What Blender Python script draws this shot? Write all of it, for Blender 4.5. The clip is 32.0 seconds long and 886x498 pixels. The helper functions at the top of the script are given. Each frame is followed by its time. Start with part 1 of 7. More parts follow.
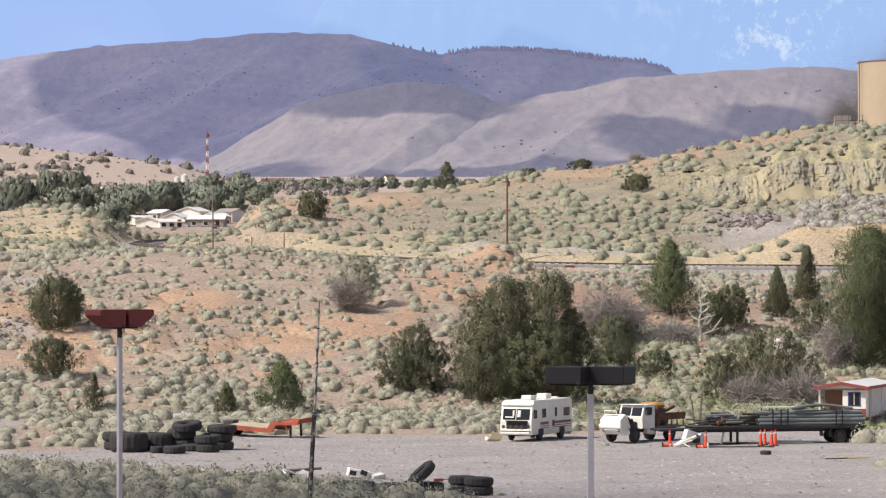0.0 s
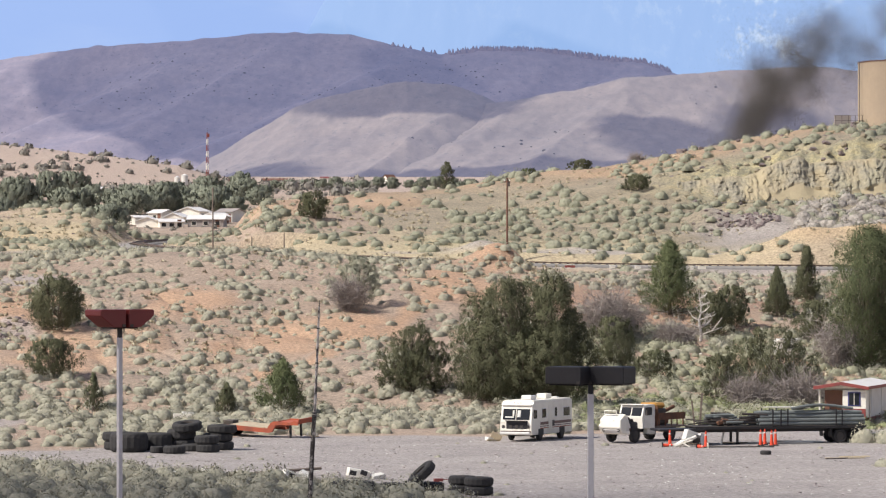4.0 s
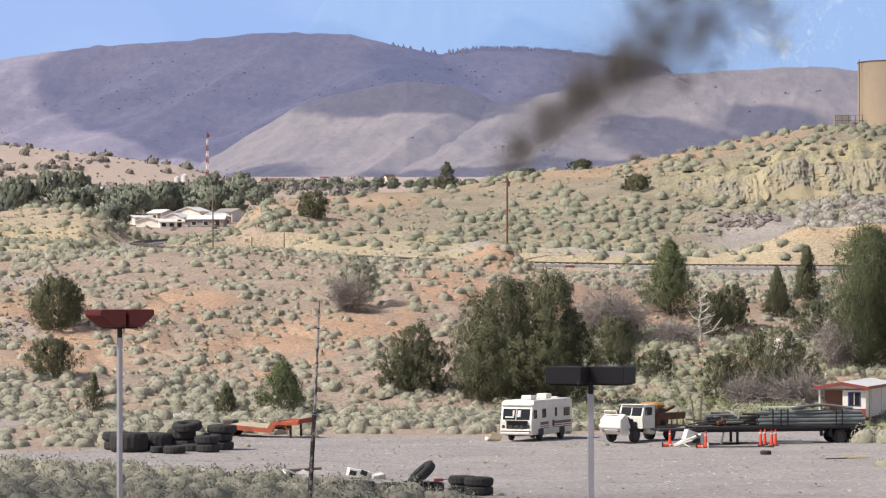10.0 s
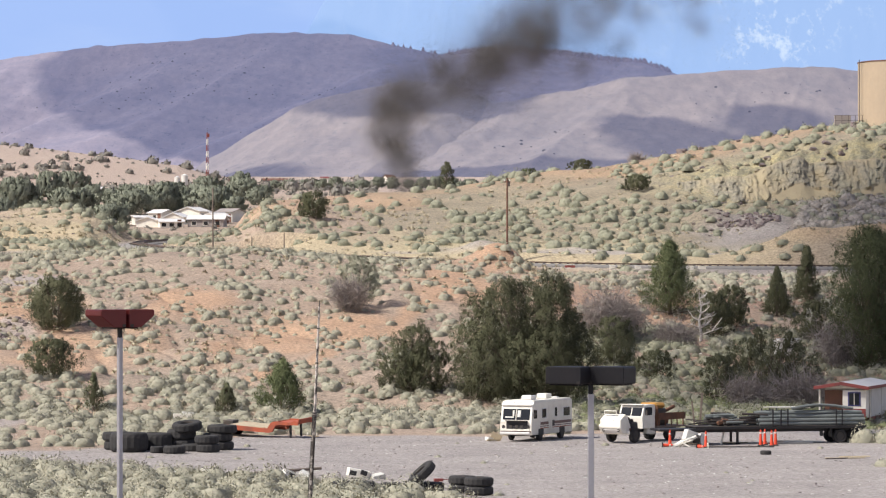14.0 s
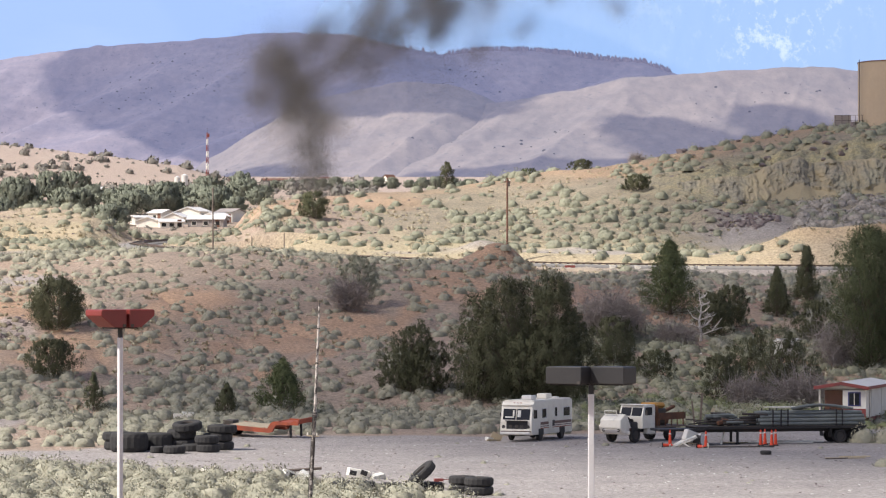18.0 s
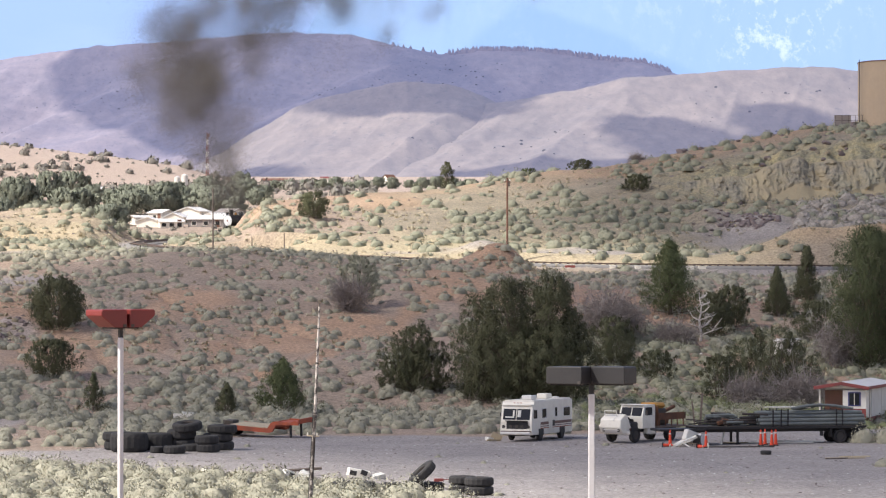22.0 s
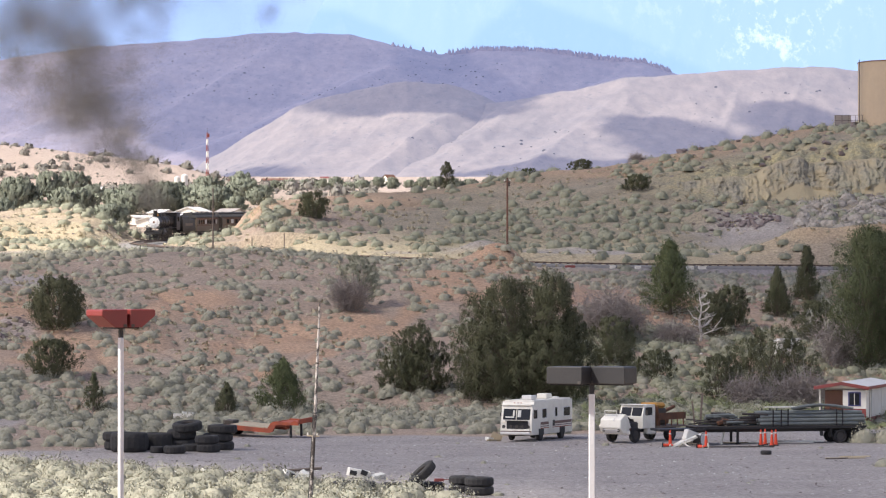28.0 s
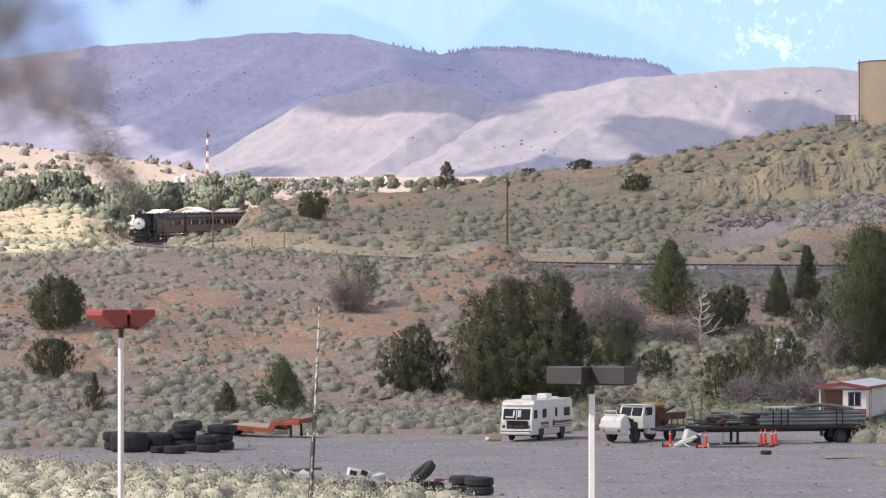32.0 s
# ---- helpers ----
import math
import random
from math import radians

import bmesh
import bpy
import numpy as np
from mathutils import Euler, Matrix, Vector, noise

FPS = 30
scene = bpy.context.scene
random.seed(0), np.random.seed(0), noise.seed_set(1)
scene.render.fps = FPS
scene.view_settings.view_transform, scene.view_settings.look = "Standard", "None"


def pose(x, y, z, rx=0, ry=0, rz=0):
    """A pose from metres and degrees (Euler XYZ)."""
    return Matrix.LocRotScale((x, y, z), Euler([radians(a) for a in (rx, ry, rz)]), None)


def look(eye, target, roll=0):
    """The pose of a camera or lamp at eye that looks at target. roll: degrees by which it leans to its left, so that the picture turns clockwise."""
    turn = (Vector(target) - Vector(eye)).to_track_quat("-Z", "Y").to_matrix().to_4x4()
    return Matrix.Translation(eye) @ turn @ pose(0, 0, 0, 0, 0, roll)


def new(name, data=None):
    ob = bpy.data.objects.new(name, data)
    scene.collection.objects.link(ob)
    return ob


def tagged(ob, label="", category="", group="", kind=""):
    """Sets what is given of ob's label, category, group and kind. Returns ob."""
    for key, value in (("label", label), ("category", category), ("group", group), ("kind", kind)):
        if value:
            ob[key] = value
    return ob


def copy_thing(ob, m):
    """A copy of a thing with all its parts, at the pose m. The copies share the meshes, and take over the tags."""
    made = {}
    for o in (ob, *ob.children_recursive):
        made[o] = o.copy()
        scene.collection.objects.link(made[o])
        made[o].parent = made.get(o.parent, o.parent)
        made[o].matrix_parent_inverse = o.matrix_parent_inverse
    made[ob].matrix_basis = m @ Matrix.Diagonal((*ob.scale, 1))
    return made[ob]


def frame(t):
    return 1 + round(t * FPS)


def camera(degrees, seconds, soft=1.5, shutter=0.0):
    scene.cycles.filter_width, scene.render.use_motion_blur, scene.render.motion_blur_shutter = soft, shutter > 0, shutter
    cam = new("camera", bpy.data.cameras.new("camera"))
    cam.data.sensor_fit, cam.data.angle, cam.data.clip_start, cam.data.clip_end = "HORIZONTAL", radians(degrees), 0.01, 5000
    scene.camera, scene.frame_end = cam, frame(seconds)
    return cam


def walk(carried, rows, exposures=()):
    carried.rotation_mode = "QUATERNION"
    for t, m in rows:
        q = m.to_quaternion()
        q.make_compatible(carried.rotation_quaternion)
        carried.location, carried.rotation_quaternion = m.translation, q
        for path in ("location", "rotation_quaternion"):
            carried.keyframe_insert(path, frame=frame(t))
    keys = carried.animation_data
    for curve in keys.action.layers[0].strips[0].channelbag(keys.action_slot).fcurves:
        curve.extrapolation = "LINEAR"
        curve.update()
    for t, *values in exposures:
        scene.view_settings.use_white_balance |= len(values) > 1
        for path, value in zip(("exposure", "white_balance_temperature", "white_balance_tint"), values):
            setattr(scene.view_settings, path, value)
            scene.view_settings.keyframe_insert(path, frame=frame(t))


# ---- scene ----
# ------------------------------------------------------------------ camera
EYE_H = 11.3
cam = camera(15.0, 32.0, soft=1.2)
def stand(x):
    """The tripod's stand; it creeps by a finger's width to the side."""
    return look((x, 0, EYE_H), (x, 1000, EYE_H + 9.91))


walk(cam, [(0, stand(0)), (12, stand(-0.002)), (24, stand(-0.018)), (32, stand(-0.022))], exposures=[(0, 0.35), (6, 0.33), (13, 0.38), (19, 0.6), (25, 0.85), (32, 0.98)])

# ------------------------------------------------------------------ sky, sun
TO_SUN = Vector((-0.62, -0.26, 0.74)).normalized()
world = bpy.data.worlds.new("sky")
scene.world = world
world.use_nodes = True
wn = world.node_tree
sky = wn.nodes.new("ShaderNodeTexSky")
sky.sky_type, sky.sun_disc = "NISHITA", False
sky.sun_elevation = math.asin(TO_SUN.z)
sky.sun_rotation = math.atan2(TO_SUN.x, TO_SUN.y)
sky.altitude = 1500
tone = wn.nodes.new("ShaderNodeMix")
tone.data_type, tone.blend_type = "RGBA", "MULTIPLY"
tone.inputs[0].default_value, tone.inputs[7].default_value = 1.0, (1.35, 1.0, 0.87, 1)
wn.links.new(sky.outputs[0], tone.inputs[6])
wn.links.new(tone.outputs[2], wn.nodes["Background"].inputs[0])
wn.nodes["Background"].inputs[1].default_value = 0.12
sun_data = bpy.data.lights.new("sun", "SUN")
sun_data.energy, sun_data.angle, sun_data.color = 4.6, radians(1.0), (1, 0.955, 0.88)
sun = new("sun", sun_data)
sun.matrix_world = look(TO_SUN * 100, (0, 0, 0))


# ------------------------------------------------------------------ materials
class Nodes:
    """A short way to write a node material."""

    def __init__(self, name, rough=0.8, metal=0.0):
        self.mat = bpy.data.materials.new(name)
        self.mat.use_nodes = True
        self.t = self.mat.node_tree
        self.b = self.t.nodes["Principled BSDF"]
        self.b.inputs["Roughness"].default_value = rough
        self.b.inputs["Metallic"].default_value = metal
        self.co = self.t.nodes.new("ShaderNodeTexCoord").outputs["Object"]

    def noise(self, scale, detail=4.0, rough=0.6, stretch=None):
        n = self.t.nodes.new("ShaderNodeTexNoise")
        n.inputs["Scale"].default_value, n.inputs["Detail"].default_value = scale, detail
        n.inputs["Roughness"].default_value = rough
        co = self.co
        if stretch:
            m = self.t.nodes.new("ShaderNodeMapping")
            m.inputs["Scale"].default_value = stretch
            self.t.links.new(self.co, m.inputs["Vector"])
            co = m.outputs[0]
        self.t.links.new(co, n.inputs["Vector"])
        return n.outputs["Fac"]

    def ramp(self, fac, stops):
        r = self.t.nodes.new("ShaderNodeValToRGB")
        e = r.color_ramp.elements
        while len(e) < len(stops):
            e.new(0.5)
        for el, (p, c) in zip(e, stops):
            el.position = p
            el.color = (*c, 1) if isinstance(c, tuple) else (c, c, c, 1)
        self.t.links.new(fac, r.inputs[0])
        return r.outputs[0]

    def mix(self, fac, a, b, mode="MIX"):
        m = self.t.nodes.new("ShaderNodeMix")
        m.data_type, m.blend_type = "RGBA", mode
        for i, v in ((0, fac), (6, a), (7, b)):
            if isinstance(v, (int, float)):
                m.inputs[i].default_value = v
            elif isinstance(v, tuple):
                m.inputs[i].default_value = (*v, 1)
            else:
                self.t.links.new(v, m.inputs[i])
        return m.outputs[2]

    def math(self, op, a, b):
        m = self.t.nodes.new("ShaderNodeMath")
        m.operation = op
        for i, v in ((0, a), (1, b)):
            if isinstance(v, (int, float)):
                m.inputs[i].default_value = v
            else:
                self.t.links.new(v, m.inputs[i])
        return m.outputs[0]

    def attr(self, name):
        a = self.t.nodes.new("ShaderNodeAttribute")
        a.attribute_name = name
        return a.outputs["Fac"]

    def island(self):
        return self.t.nodes.new("ShaderNodeNewGeometry").outputs["Random Per Island"]

    def colour(self, c):
        if isinstance(c, tuple):
            self.b.inputs["Base Color"].default_value = (*c, 1)
        else:
            self.t.links.new(c, self.b.inputs["Base Color"])
        return self

    def bump(self, height, strength=0.5, distance=0.05):
        n = self.t.nodes.new("ShaderNodeBump")
        n.inputs["Strength"].default_value, n.inputs["Distance"].default_value = strength, distance
        self.t.links.new(height, n.inputs["Height"])
        self.t.links.new(n.outputs[0], self.b.inputs["Normal"])
        return self

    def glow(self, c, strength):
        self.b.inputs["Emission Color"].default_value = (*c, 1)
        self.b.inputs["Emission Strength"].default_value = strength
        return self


def worn(name, base, dirt, rough=0.6, metal=0.0, scale=1.5, amount=0.5, bump=0.15):
    """Paint or metal with stains at two scales and a slight unevenness."""
    n = Nodes(name, rough, metal)
    big = n.ramp(n.noise(scale, 5), [(0.42, 0.0), (0.75, amount)])
    fine = n.ramp(n.noise(scale * 14, 3), [(0.35, 0.0), (0.8, amount * 0.6)])
    c = n.mix(big, base, dirt)
    c = n.mix(fine, c, dirt)
    n.colour(c).bump(n.noise(scale * 9, 4), bump, 0.02)
    return n.mat


def leafy(name, dark, light, dry):
    """Foliage: every tuft takes a tone of its own."""
    n = Nodes(name, 0.85)
    c = n.ramp(n.island(), [(0.0, dark), (0.6, light), (1.0, dry)])
    patch = n.ramp(n.noise(0.5, 3), [(0.35, 0.0), (0.7, 0.45)])
    n.colour(n.mix(patch, c, dry))
    return n.mat


def soil_material():
    n = Nodes("soil", 0.95)
    base = n.ramp(n.noise(0.09, 6, 0.65), [(0.3, (0.245, 0.19, 0.148)), (0.5, (0.33, 0.253, 0.194)), (0.7, (0.405, 0.318, 0.24))])
    red = n.ramp(n.noise(0.05, 5, 0.6), [(0.47, 0.0), (0.66, 0.55)])
    c = n.mix(red, base, (0.37, 0.255, 0.18))
    clay = n.ramp(n.noise(0.16, 6, 0.7), [(0.3, (0.19, 0.165, 0.118)), (0.55, (0.27, 0.23, 0.16)), (0.75, (0.335, 0.28, 0.185))])
    c = n.mix(n.attr("clay"), c, clay)
    c = n.mix(n.attr("orange"), c, (0.46, 0.27, 0.155))
    c = n.mix(n.attr("red"), c, (0.27, 0.165, 0.115))
    # haze over the far soil, put into its colour as a paler pink
    c = n.mix(n.attr("haze_pink"), c, (0.40, 0.315, 0.265))
    c = n.mix(n.attr("straw"), c, (0.49, 0.41, 0.25))
    rock = n.ramp(n.noise(0.35, 7, 0.7), [(0.3, (0.13, 0.125, 0.10)), (0.5, (0.30, 0.27, 0.17)), (0.72, (0.42, 0.34, 0.17))])
    c = n.mix(n.attr("rock"), c, rock)
    grav = n.ramp(n.noise(0.18, 7, 0.7), [(0.3, (0.255, 0.228, 0.215)), (0.7, (0.375, 0.335, 0.312))])
    pale = n.ramp(n.noise(0.05, 4, 0.6), [(0.5, 0.0), (0.7, 0.4)])
    grav = n.mix(pale, grav, (0.375, 0.34, 0.325))
    c = n.mix(n.attr("gravel"), c, grav)
    stones = n.ramp(n.noise(3.0, 3, 0.8), [(0.36, 0.0), (0.5, 0.5), (0.66, 1.0)])
    c = n.mix(0.35, c, stones, "OVERLAY")
    n.colour(c).bump(n.noise(1.3, 6, 0.75), 0.8, 0.35)
    return n.mat


M = {}
M["soil"] = soil_material()
M["sage"] = leafy("sage_leaves", (0.25, 0.247, 0.183), (0.30, 0.29, 0.217), (0.365, 0.337, 0.255))
M["sage_far"] = leafy("sage_leaves_far", (0.225, 0.23, 0.162), (0.25, 0.253, 0.18), (0.295, 0.287, 0.206))
M["draw_sage"] = leafy("draw_sage_leaves", (0.215, 0.215, 0.145), (0.255, 0.255, 0.17), (0.31, 0.295, 0.20))
M["green"] = leafy("green_brush", (0.135, 0.16, 0.07), (0.19, 0.215, 0.095), (0.26, 0.26, 0.14))
M["straw"] = leafy("dry_grass", (0.35, 0.295, 0.195), (0.41, 0.35, 0.235), (0.46, 0.40, 0.28))
M["juniper"] = leafy("juniper_needles", (0.066, 0.073, 0.034), (0.084, 0.091, 0.042), (0.115, 0.108, 0.058))
M["poplar"] = leafy("poplar_leaves", (0.045, 0.057, 0.024), (0.068, 0.085, 0.034), (0.105, 0.115, 0.048))
M["young_juniper"] = leafy("young_juniper_needles", (0.06, 0.075, 0.03), (0.092, 0.115, 0.045), (0.135, 0.145, 0.062))
# lighter, greyer green with little contrast: distance haze put into the leaf colour
M["town_tree"] = leafy("hazy_town_leaves", (0.17, 0.187, 0.137), (0.195, 0.212, 0.157), (0.235, 0.247, 0.19))
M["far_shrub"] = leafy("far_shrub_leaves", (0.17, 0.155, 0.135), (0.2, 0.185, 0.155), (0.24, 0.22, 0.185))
M["twig"] = leafy("dead_twigs", (0.18, 0.15, 0.14), (0.25, 0.212, 0.195), (0.34, 0.295, 0.265))
M["bark"] = worn("bark", (0.14, 0.105, 0.08), (0.06, 0.045, 0.035), 0.95, 0, 2, 0.8, 0.8)
M["white"] = worn("white_paint", (0.78, 0.745, 0.66), (0.46, 0.40, 0.31), 0.5, 0, 1.2, 0.4)
M["cream"] = worn("cream_siding", (0.62, 0.61, 0.57), (0.42, 0.38, 0.31), 0.7, 0, 1.0, 0.35)
M["red"] = worn("faded_red_paint", (0.25, 0.05, 0.042), (0.11, 0.045, 0.04), 0.55, 0, 1.5, 0.55)
M["lamp_red"] = worn("red_lamp_housing", (0.2, 0.024, 0.02), (0.11, 0.022, 0.02), 0.5, 0, 1.5, 0.4)
M["trailer_red"] = worn("rusty_orange_paint", (0.42, 0.085, 0.035), (0.13, 0.06, 0.045), 0.8, 0, 1.2, 0.7)
M["dark"] = worn("dark_bronze_metal", (0.013, 0.012, 0.014), (0.03, 0.027, 0.025), 0.6, 0.0, 2, 0.4)
M["post"] = worn("grey_painted_post", (0.62, 0.60, 0.60), (0.40, 0.37, 0.36), 0.5, 0, 1.2, 0.4)
M["rubber"] = worn("old_rubber", (0.018, 0.017, 0.018), (0.055, 0.05, 0.045), 0.85, 0, 2, 0.6)
M["rust"] = worn("rust", (0.17, 0.075, 0.04), (0.06, 0.035, 0.025), 0.95, 0, 1.5, 0.8)
M["pipe"] = worn("grey_pipe", (0.185, 0.205, 0.195), (0.08, 0.078, 0.075), 0.55, 0.1, 0.8, 0.6)
M["steel"] = worn("dark_steel", (0.05, 0.048, 0.047), (0.10, 0.07, 0.05), 0.7, 0.3, 1.5, 0.6)
M["glass"] = worn("dark_window_glass", (0.018, 0.02, 0.024), (0.05, 0.05, 0.05), 0.12, 0, 1, 0.3, 0.0)
M["glass"].node_tree.nodes["Principled BSDF"].inputs["Specular IOR Level"].default_value = 0.2
M["cone"] = worn("orange_plastic", (0.70, 0.06, 0.02), (0.4, 0.08, 0.04), 0.6, 0, 4, 0.4)
M["wood"] = worn("weathered_pole_wood", (0.20, 0.155, 0.125), (0.09, 0.07, 0.06), 0.95, 0, 1.5, 0.7, 0.6)


def mottled_material(name, low, high):
    """Peeling paint on old timber: dark wood with pale flecks along the grain."""
    n = Nodes(name, 0.95)
    flecks = n.ramp(n.noise(2.4, 5, 0.7, (1.6, 1.6, 0.9)), [(low, 0.0), (high, 1.0)])
    n.colour(n.mix(flecks, (0.055, 0.045, 0.04), (0.55, 0.50, 0.45))).bump(n.noise(12, 4), 0.5, 0.02)
    return n.mat


M["mottled"] = mottled_material("dark_mottled_pole", 0.5, 0.64)
M["mottled_pale"] = mottled_material("pale_mottled_pole", 0.40, 0.54)
M["plank"] = worn("pale_timber", (0.46, 0.38, 0.26), (0.27, 0.22, 0.16), 0.9, 0, 1.5, 0.6)
M["brown"] = worn("brown_paint", (0.17, 0.075, 0.045), (0.08, 0.05, 0.04), 0.7, 0, 1.2, 0.5)
M["tank"] = worn("tan_tank_paint", (0.40, 0.315, 0.22), (0.29, 0.235, 0.175), 0.6, 0, 0.12, 0.5)
M["black"] = worn("locomotive_black", (0.013, 0.013, 0.014), (0.05, 0.045, 0.042), 0.45, 0.2, 0.8, 0.6)
M["silver"] = worn("silver_smokebox_paint", (0.72, 0.72, 0.72), (0.45, 0.45, 0.45), 0.4, 0.2, 1.5, 0.4)
M["coach"] = worn("coach_olive_brown", (0.145, 0.115, 0.085), (0.2, 0.16, 0.12), 0.5, 0, 0.5, 0.5)
M["roof_dark"] = worn("coach_roof", (0.045, 0.042, 0.042), (0.1, 0.09, 0.08), 0.7, 0, 0.5, 0.6)
M["metal_roof"] = worn("pale_metal_roof", (0.66, 0.64, 0.62), (0.45, 0.42, 0.38), 0.5, 0, 0.6, 0.4)
M["grey_wall"] = worn("grey_house_wall", (0.30, 0.265, 0.25), (0.22, 0.19, 0.17), 0.8, 0, 0.5, 0.5)
M["ochre"] = worn("yellow_canvas", (0.42, 0.21, 0.04), (0.26, 0.14, 0.05), 0.8, 0, 2, 0.5)
M["rock"] = worn("basalt_boulders", (0.15, 0.12, 0.12), (0.25, 0.2, 0.175), 0.95, 0, 1.5, 0.8, 0.8)
M["pale_rock"] = worn("pale_boulders", (0.30, 0.25, 0.17), (0.16, 0.14, 0.10), 0.95, 0, 1.2, 0.8, 0.8)
M["rail"] = worn("rusty_rail_steel", (0.10, 0.06, 0.045), (0.2, 0.15, 0.12), 0.6, 0.4, 1.0, 0.5)
M["tie"] = worn("tarred_sleeper", (0.055, 0.045, 0.04), (0.12, 0.1, 0.085), 0.95, 0, 1.5, 0.6)
M["ballast"] = worn("ballast_stone", (0.24, 0.225, 0.21), (0.15, 0.14, 0.13), 0.95, 0, 1.6, 0.8, 1.0)
M["stripe"] = worn("brown_stripe", (0.13, 0.06, 0.05), (0.2, 0.12, 0.1), 0.5, 0, 2, 0.3)
M["blue"] = worn("blue_window_trim", (0.05, 0.05, 0.17), (0.05, 0.05, 0.1), 0.4, 0, 2, 0.3)


def smoke_material():
    """Soot."""
    n = Nodes("oil_smoke", 1.0)
    n.colour(n.ramp(n.noise(0.25, 4), [(0.3, (0.108, 0.1, 0.094)), (0.7, (0.172, 0.158, 0.147))]))
    n.b.inputs["Specular IOR Level"].default_value = 0.0
    return n.mat


M["smoke"] = smoke_material()
def cloud_material(name, hold):
    """Thin cloud: each layer holds back a part of the light."""
    n = Nodes(name, 1.0)
    n.colour(n.ramp(n.noise(0.02, 4), [(0.3, 0.78), (0.7, 0.86)]))
    n.b.inputs["Alpha"].default_value = hold
    return n.mat


M["cloud"] = cloud_material("cloud_white", 0.49)
M["thick_cloud"] = cloud_material("cloud_white_thick", 0.52)


# airlight: bluish haze of the distance, put in as a glow of the rock
def hazy_mountain_material(name, low, high, scrub, airlight, strength):
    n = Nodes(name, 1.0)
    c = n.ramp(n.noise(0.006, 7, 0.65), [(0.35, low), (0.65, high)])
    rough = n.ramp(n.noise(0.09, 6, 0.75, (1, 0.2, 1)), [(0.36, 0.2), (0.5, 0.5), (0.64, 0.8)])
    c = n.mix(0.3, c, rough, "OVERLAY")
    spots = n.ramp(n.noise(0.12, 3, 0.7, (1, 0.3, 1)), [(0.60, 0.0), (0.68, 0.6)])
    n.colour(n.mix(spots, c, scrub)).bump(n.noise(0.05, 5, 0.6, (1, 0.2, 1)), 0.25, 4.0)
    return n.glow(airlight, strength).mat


M["range_far"] = hazy_mountain_material("far_range", (0.12, 0.10, 0.11), (0.20, 0.16, 0.155), (0.05, 0.05, 0.055), (0.37, 0.42, 0.76), 0.225)
M["range_near"] = hazy_mountain_material("near_range", (0.125, 0.105, 0.09), (0.175, 0.143, 0.117), (0.075, 0.07, 0.066), (0.37, 0.41, 0.70), 0.21)


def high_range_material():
    """A far snowy face, almost lost in the air before it: that haze is put in as a pale blue glow. Snow lies on its
    eastern shoulder.
    """
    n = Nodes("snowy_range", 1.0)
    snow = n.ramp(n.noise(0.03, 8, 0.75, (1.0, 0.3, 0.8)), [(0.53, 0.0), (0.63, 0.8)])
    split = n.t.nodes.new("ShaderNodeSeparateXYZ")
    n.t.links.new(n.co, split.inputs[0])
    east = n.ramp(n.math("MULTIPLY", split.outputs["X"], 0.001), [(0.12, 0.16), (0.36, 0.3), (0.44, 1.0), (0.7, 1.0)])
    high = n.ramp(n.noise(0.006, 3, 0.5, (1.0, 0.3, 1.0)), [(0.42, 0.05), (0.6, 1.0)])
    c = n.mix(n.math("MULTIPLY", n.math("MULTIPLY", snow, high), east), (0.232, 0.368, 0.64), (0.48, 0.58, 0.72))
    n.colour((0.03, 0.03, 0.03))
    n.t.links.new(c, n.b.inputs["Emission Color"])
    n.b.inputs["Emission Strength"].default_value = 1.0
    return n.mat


# the flank shrubs carry the same haze as a weaker glow
M["range_scrub"] = hazy_mountain_material("range_scrub", (0.05, 0.05, 0.05), (0.07, 0.065, 0.06), (0.04, 0.04, 0.045), (0.36, 0.42, 0.80), 0.12)
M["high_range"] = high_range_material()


def crag_material():
    """Grey-olive rock over pale yellow talus."""
    n = Nodes("crag_rock", 0.95)
    rock = n.ramp(n.noise(1.6, 8, 0.78), [(0.34, (0.105, 0.095, 0.078)), (0.5, (0.245, 0.22, 0.165)), (0.7, (0.36, 0.32, 0.235))])
    lime = n.ramp(n.noise(0.16, 5, 0.65), [(0.5, 0.0), (0.64, 0.55)])
    rock = n.mix(lime, rock, (0.36, 0.33, 0.22))
    talus = n.ramp(n.noise(0.3, 6, 0.7), [(0.3, (0.29, 0.24, 0.155)), (0.7, (0.40, 0.335, 0.21))])
    c = n.mix(n.attr("bare"), talus, rock)
    n.colour(c).bump(n.noise(1.8, 7, 0.75), 0.7, 0.25)
    return n.mat


M["crag"] = crag_material()
M["grey_brush"] = leafy("grey_brush", (0.25, 0.225, 0.2), (0.32, 0.29, 0.255), (0.40, 0.36, 0.31))


def sky_haze_material():
    """The pale air behind everything, with faint high streaks."""
    n = Nodes("sky_haze", 1.0)
    streak = n.ramp(n.noise(0.004, 5, 0.6, (0.5, 1.0, 2.2)), [(0.45, 0.0), (0.75, 0.6)])
    c = n.mix(streak, (0.27, 0.395, 0.70), (0.35, 0.465, 0.72))
    n.colour((0.02, 0.02, 0.02))
    n.t.links.new(c, n.b.inputs["Emission Color"])
    n.b.inputs["Emission Strength"].default_value = 1.0
    return n.mat


M["sky_haze"] = sky_haze_material()

M["bleached"] = leafy("bleached_twigs", (0.36, 0.32, 0.29), (0.48, 0.44, 0.40), (0.58, 0.54, 0.49))
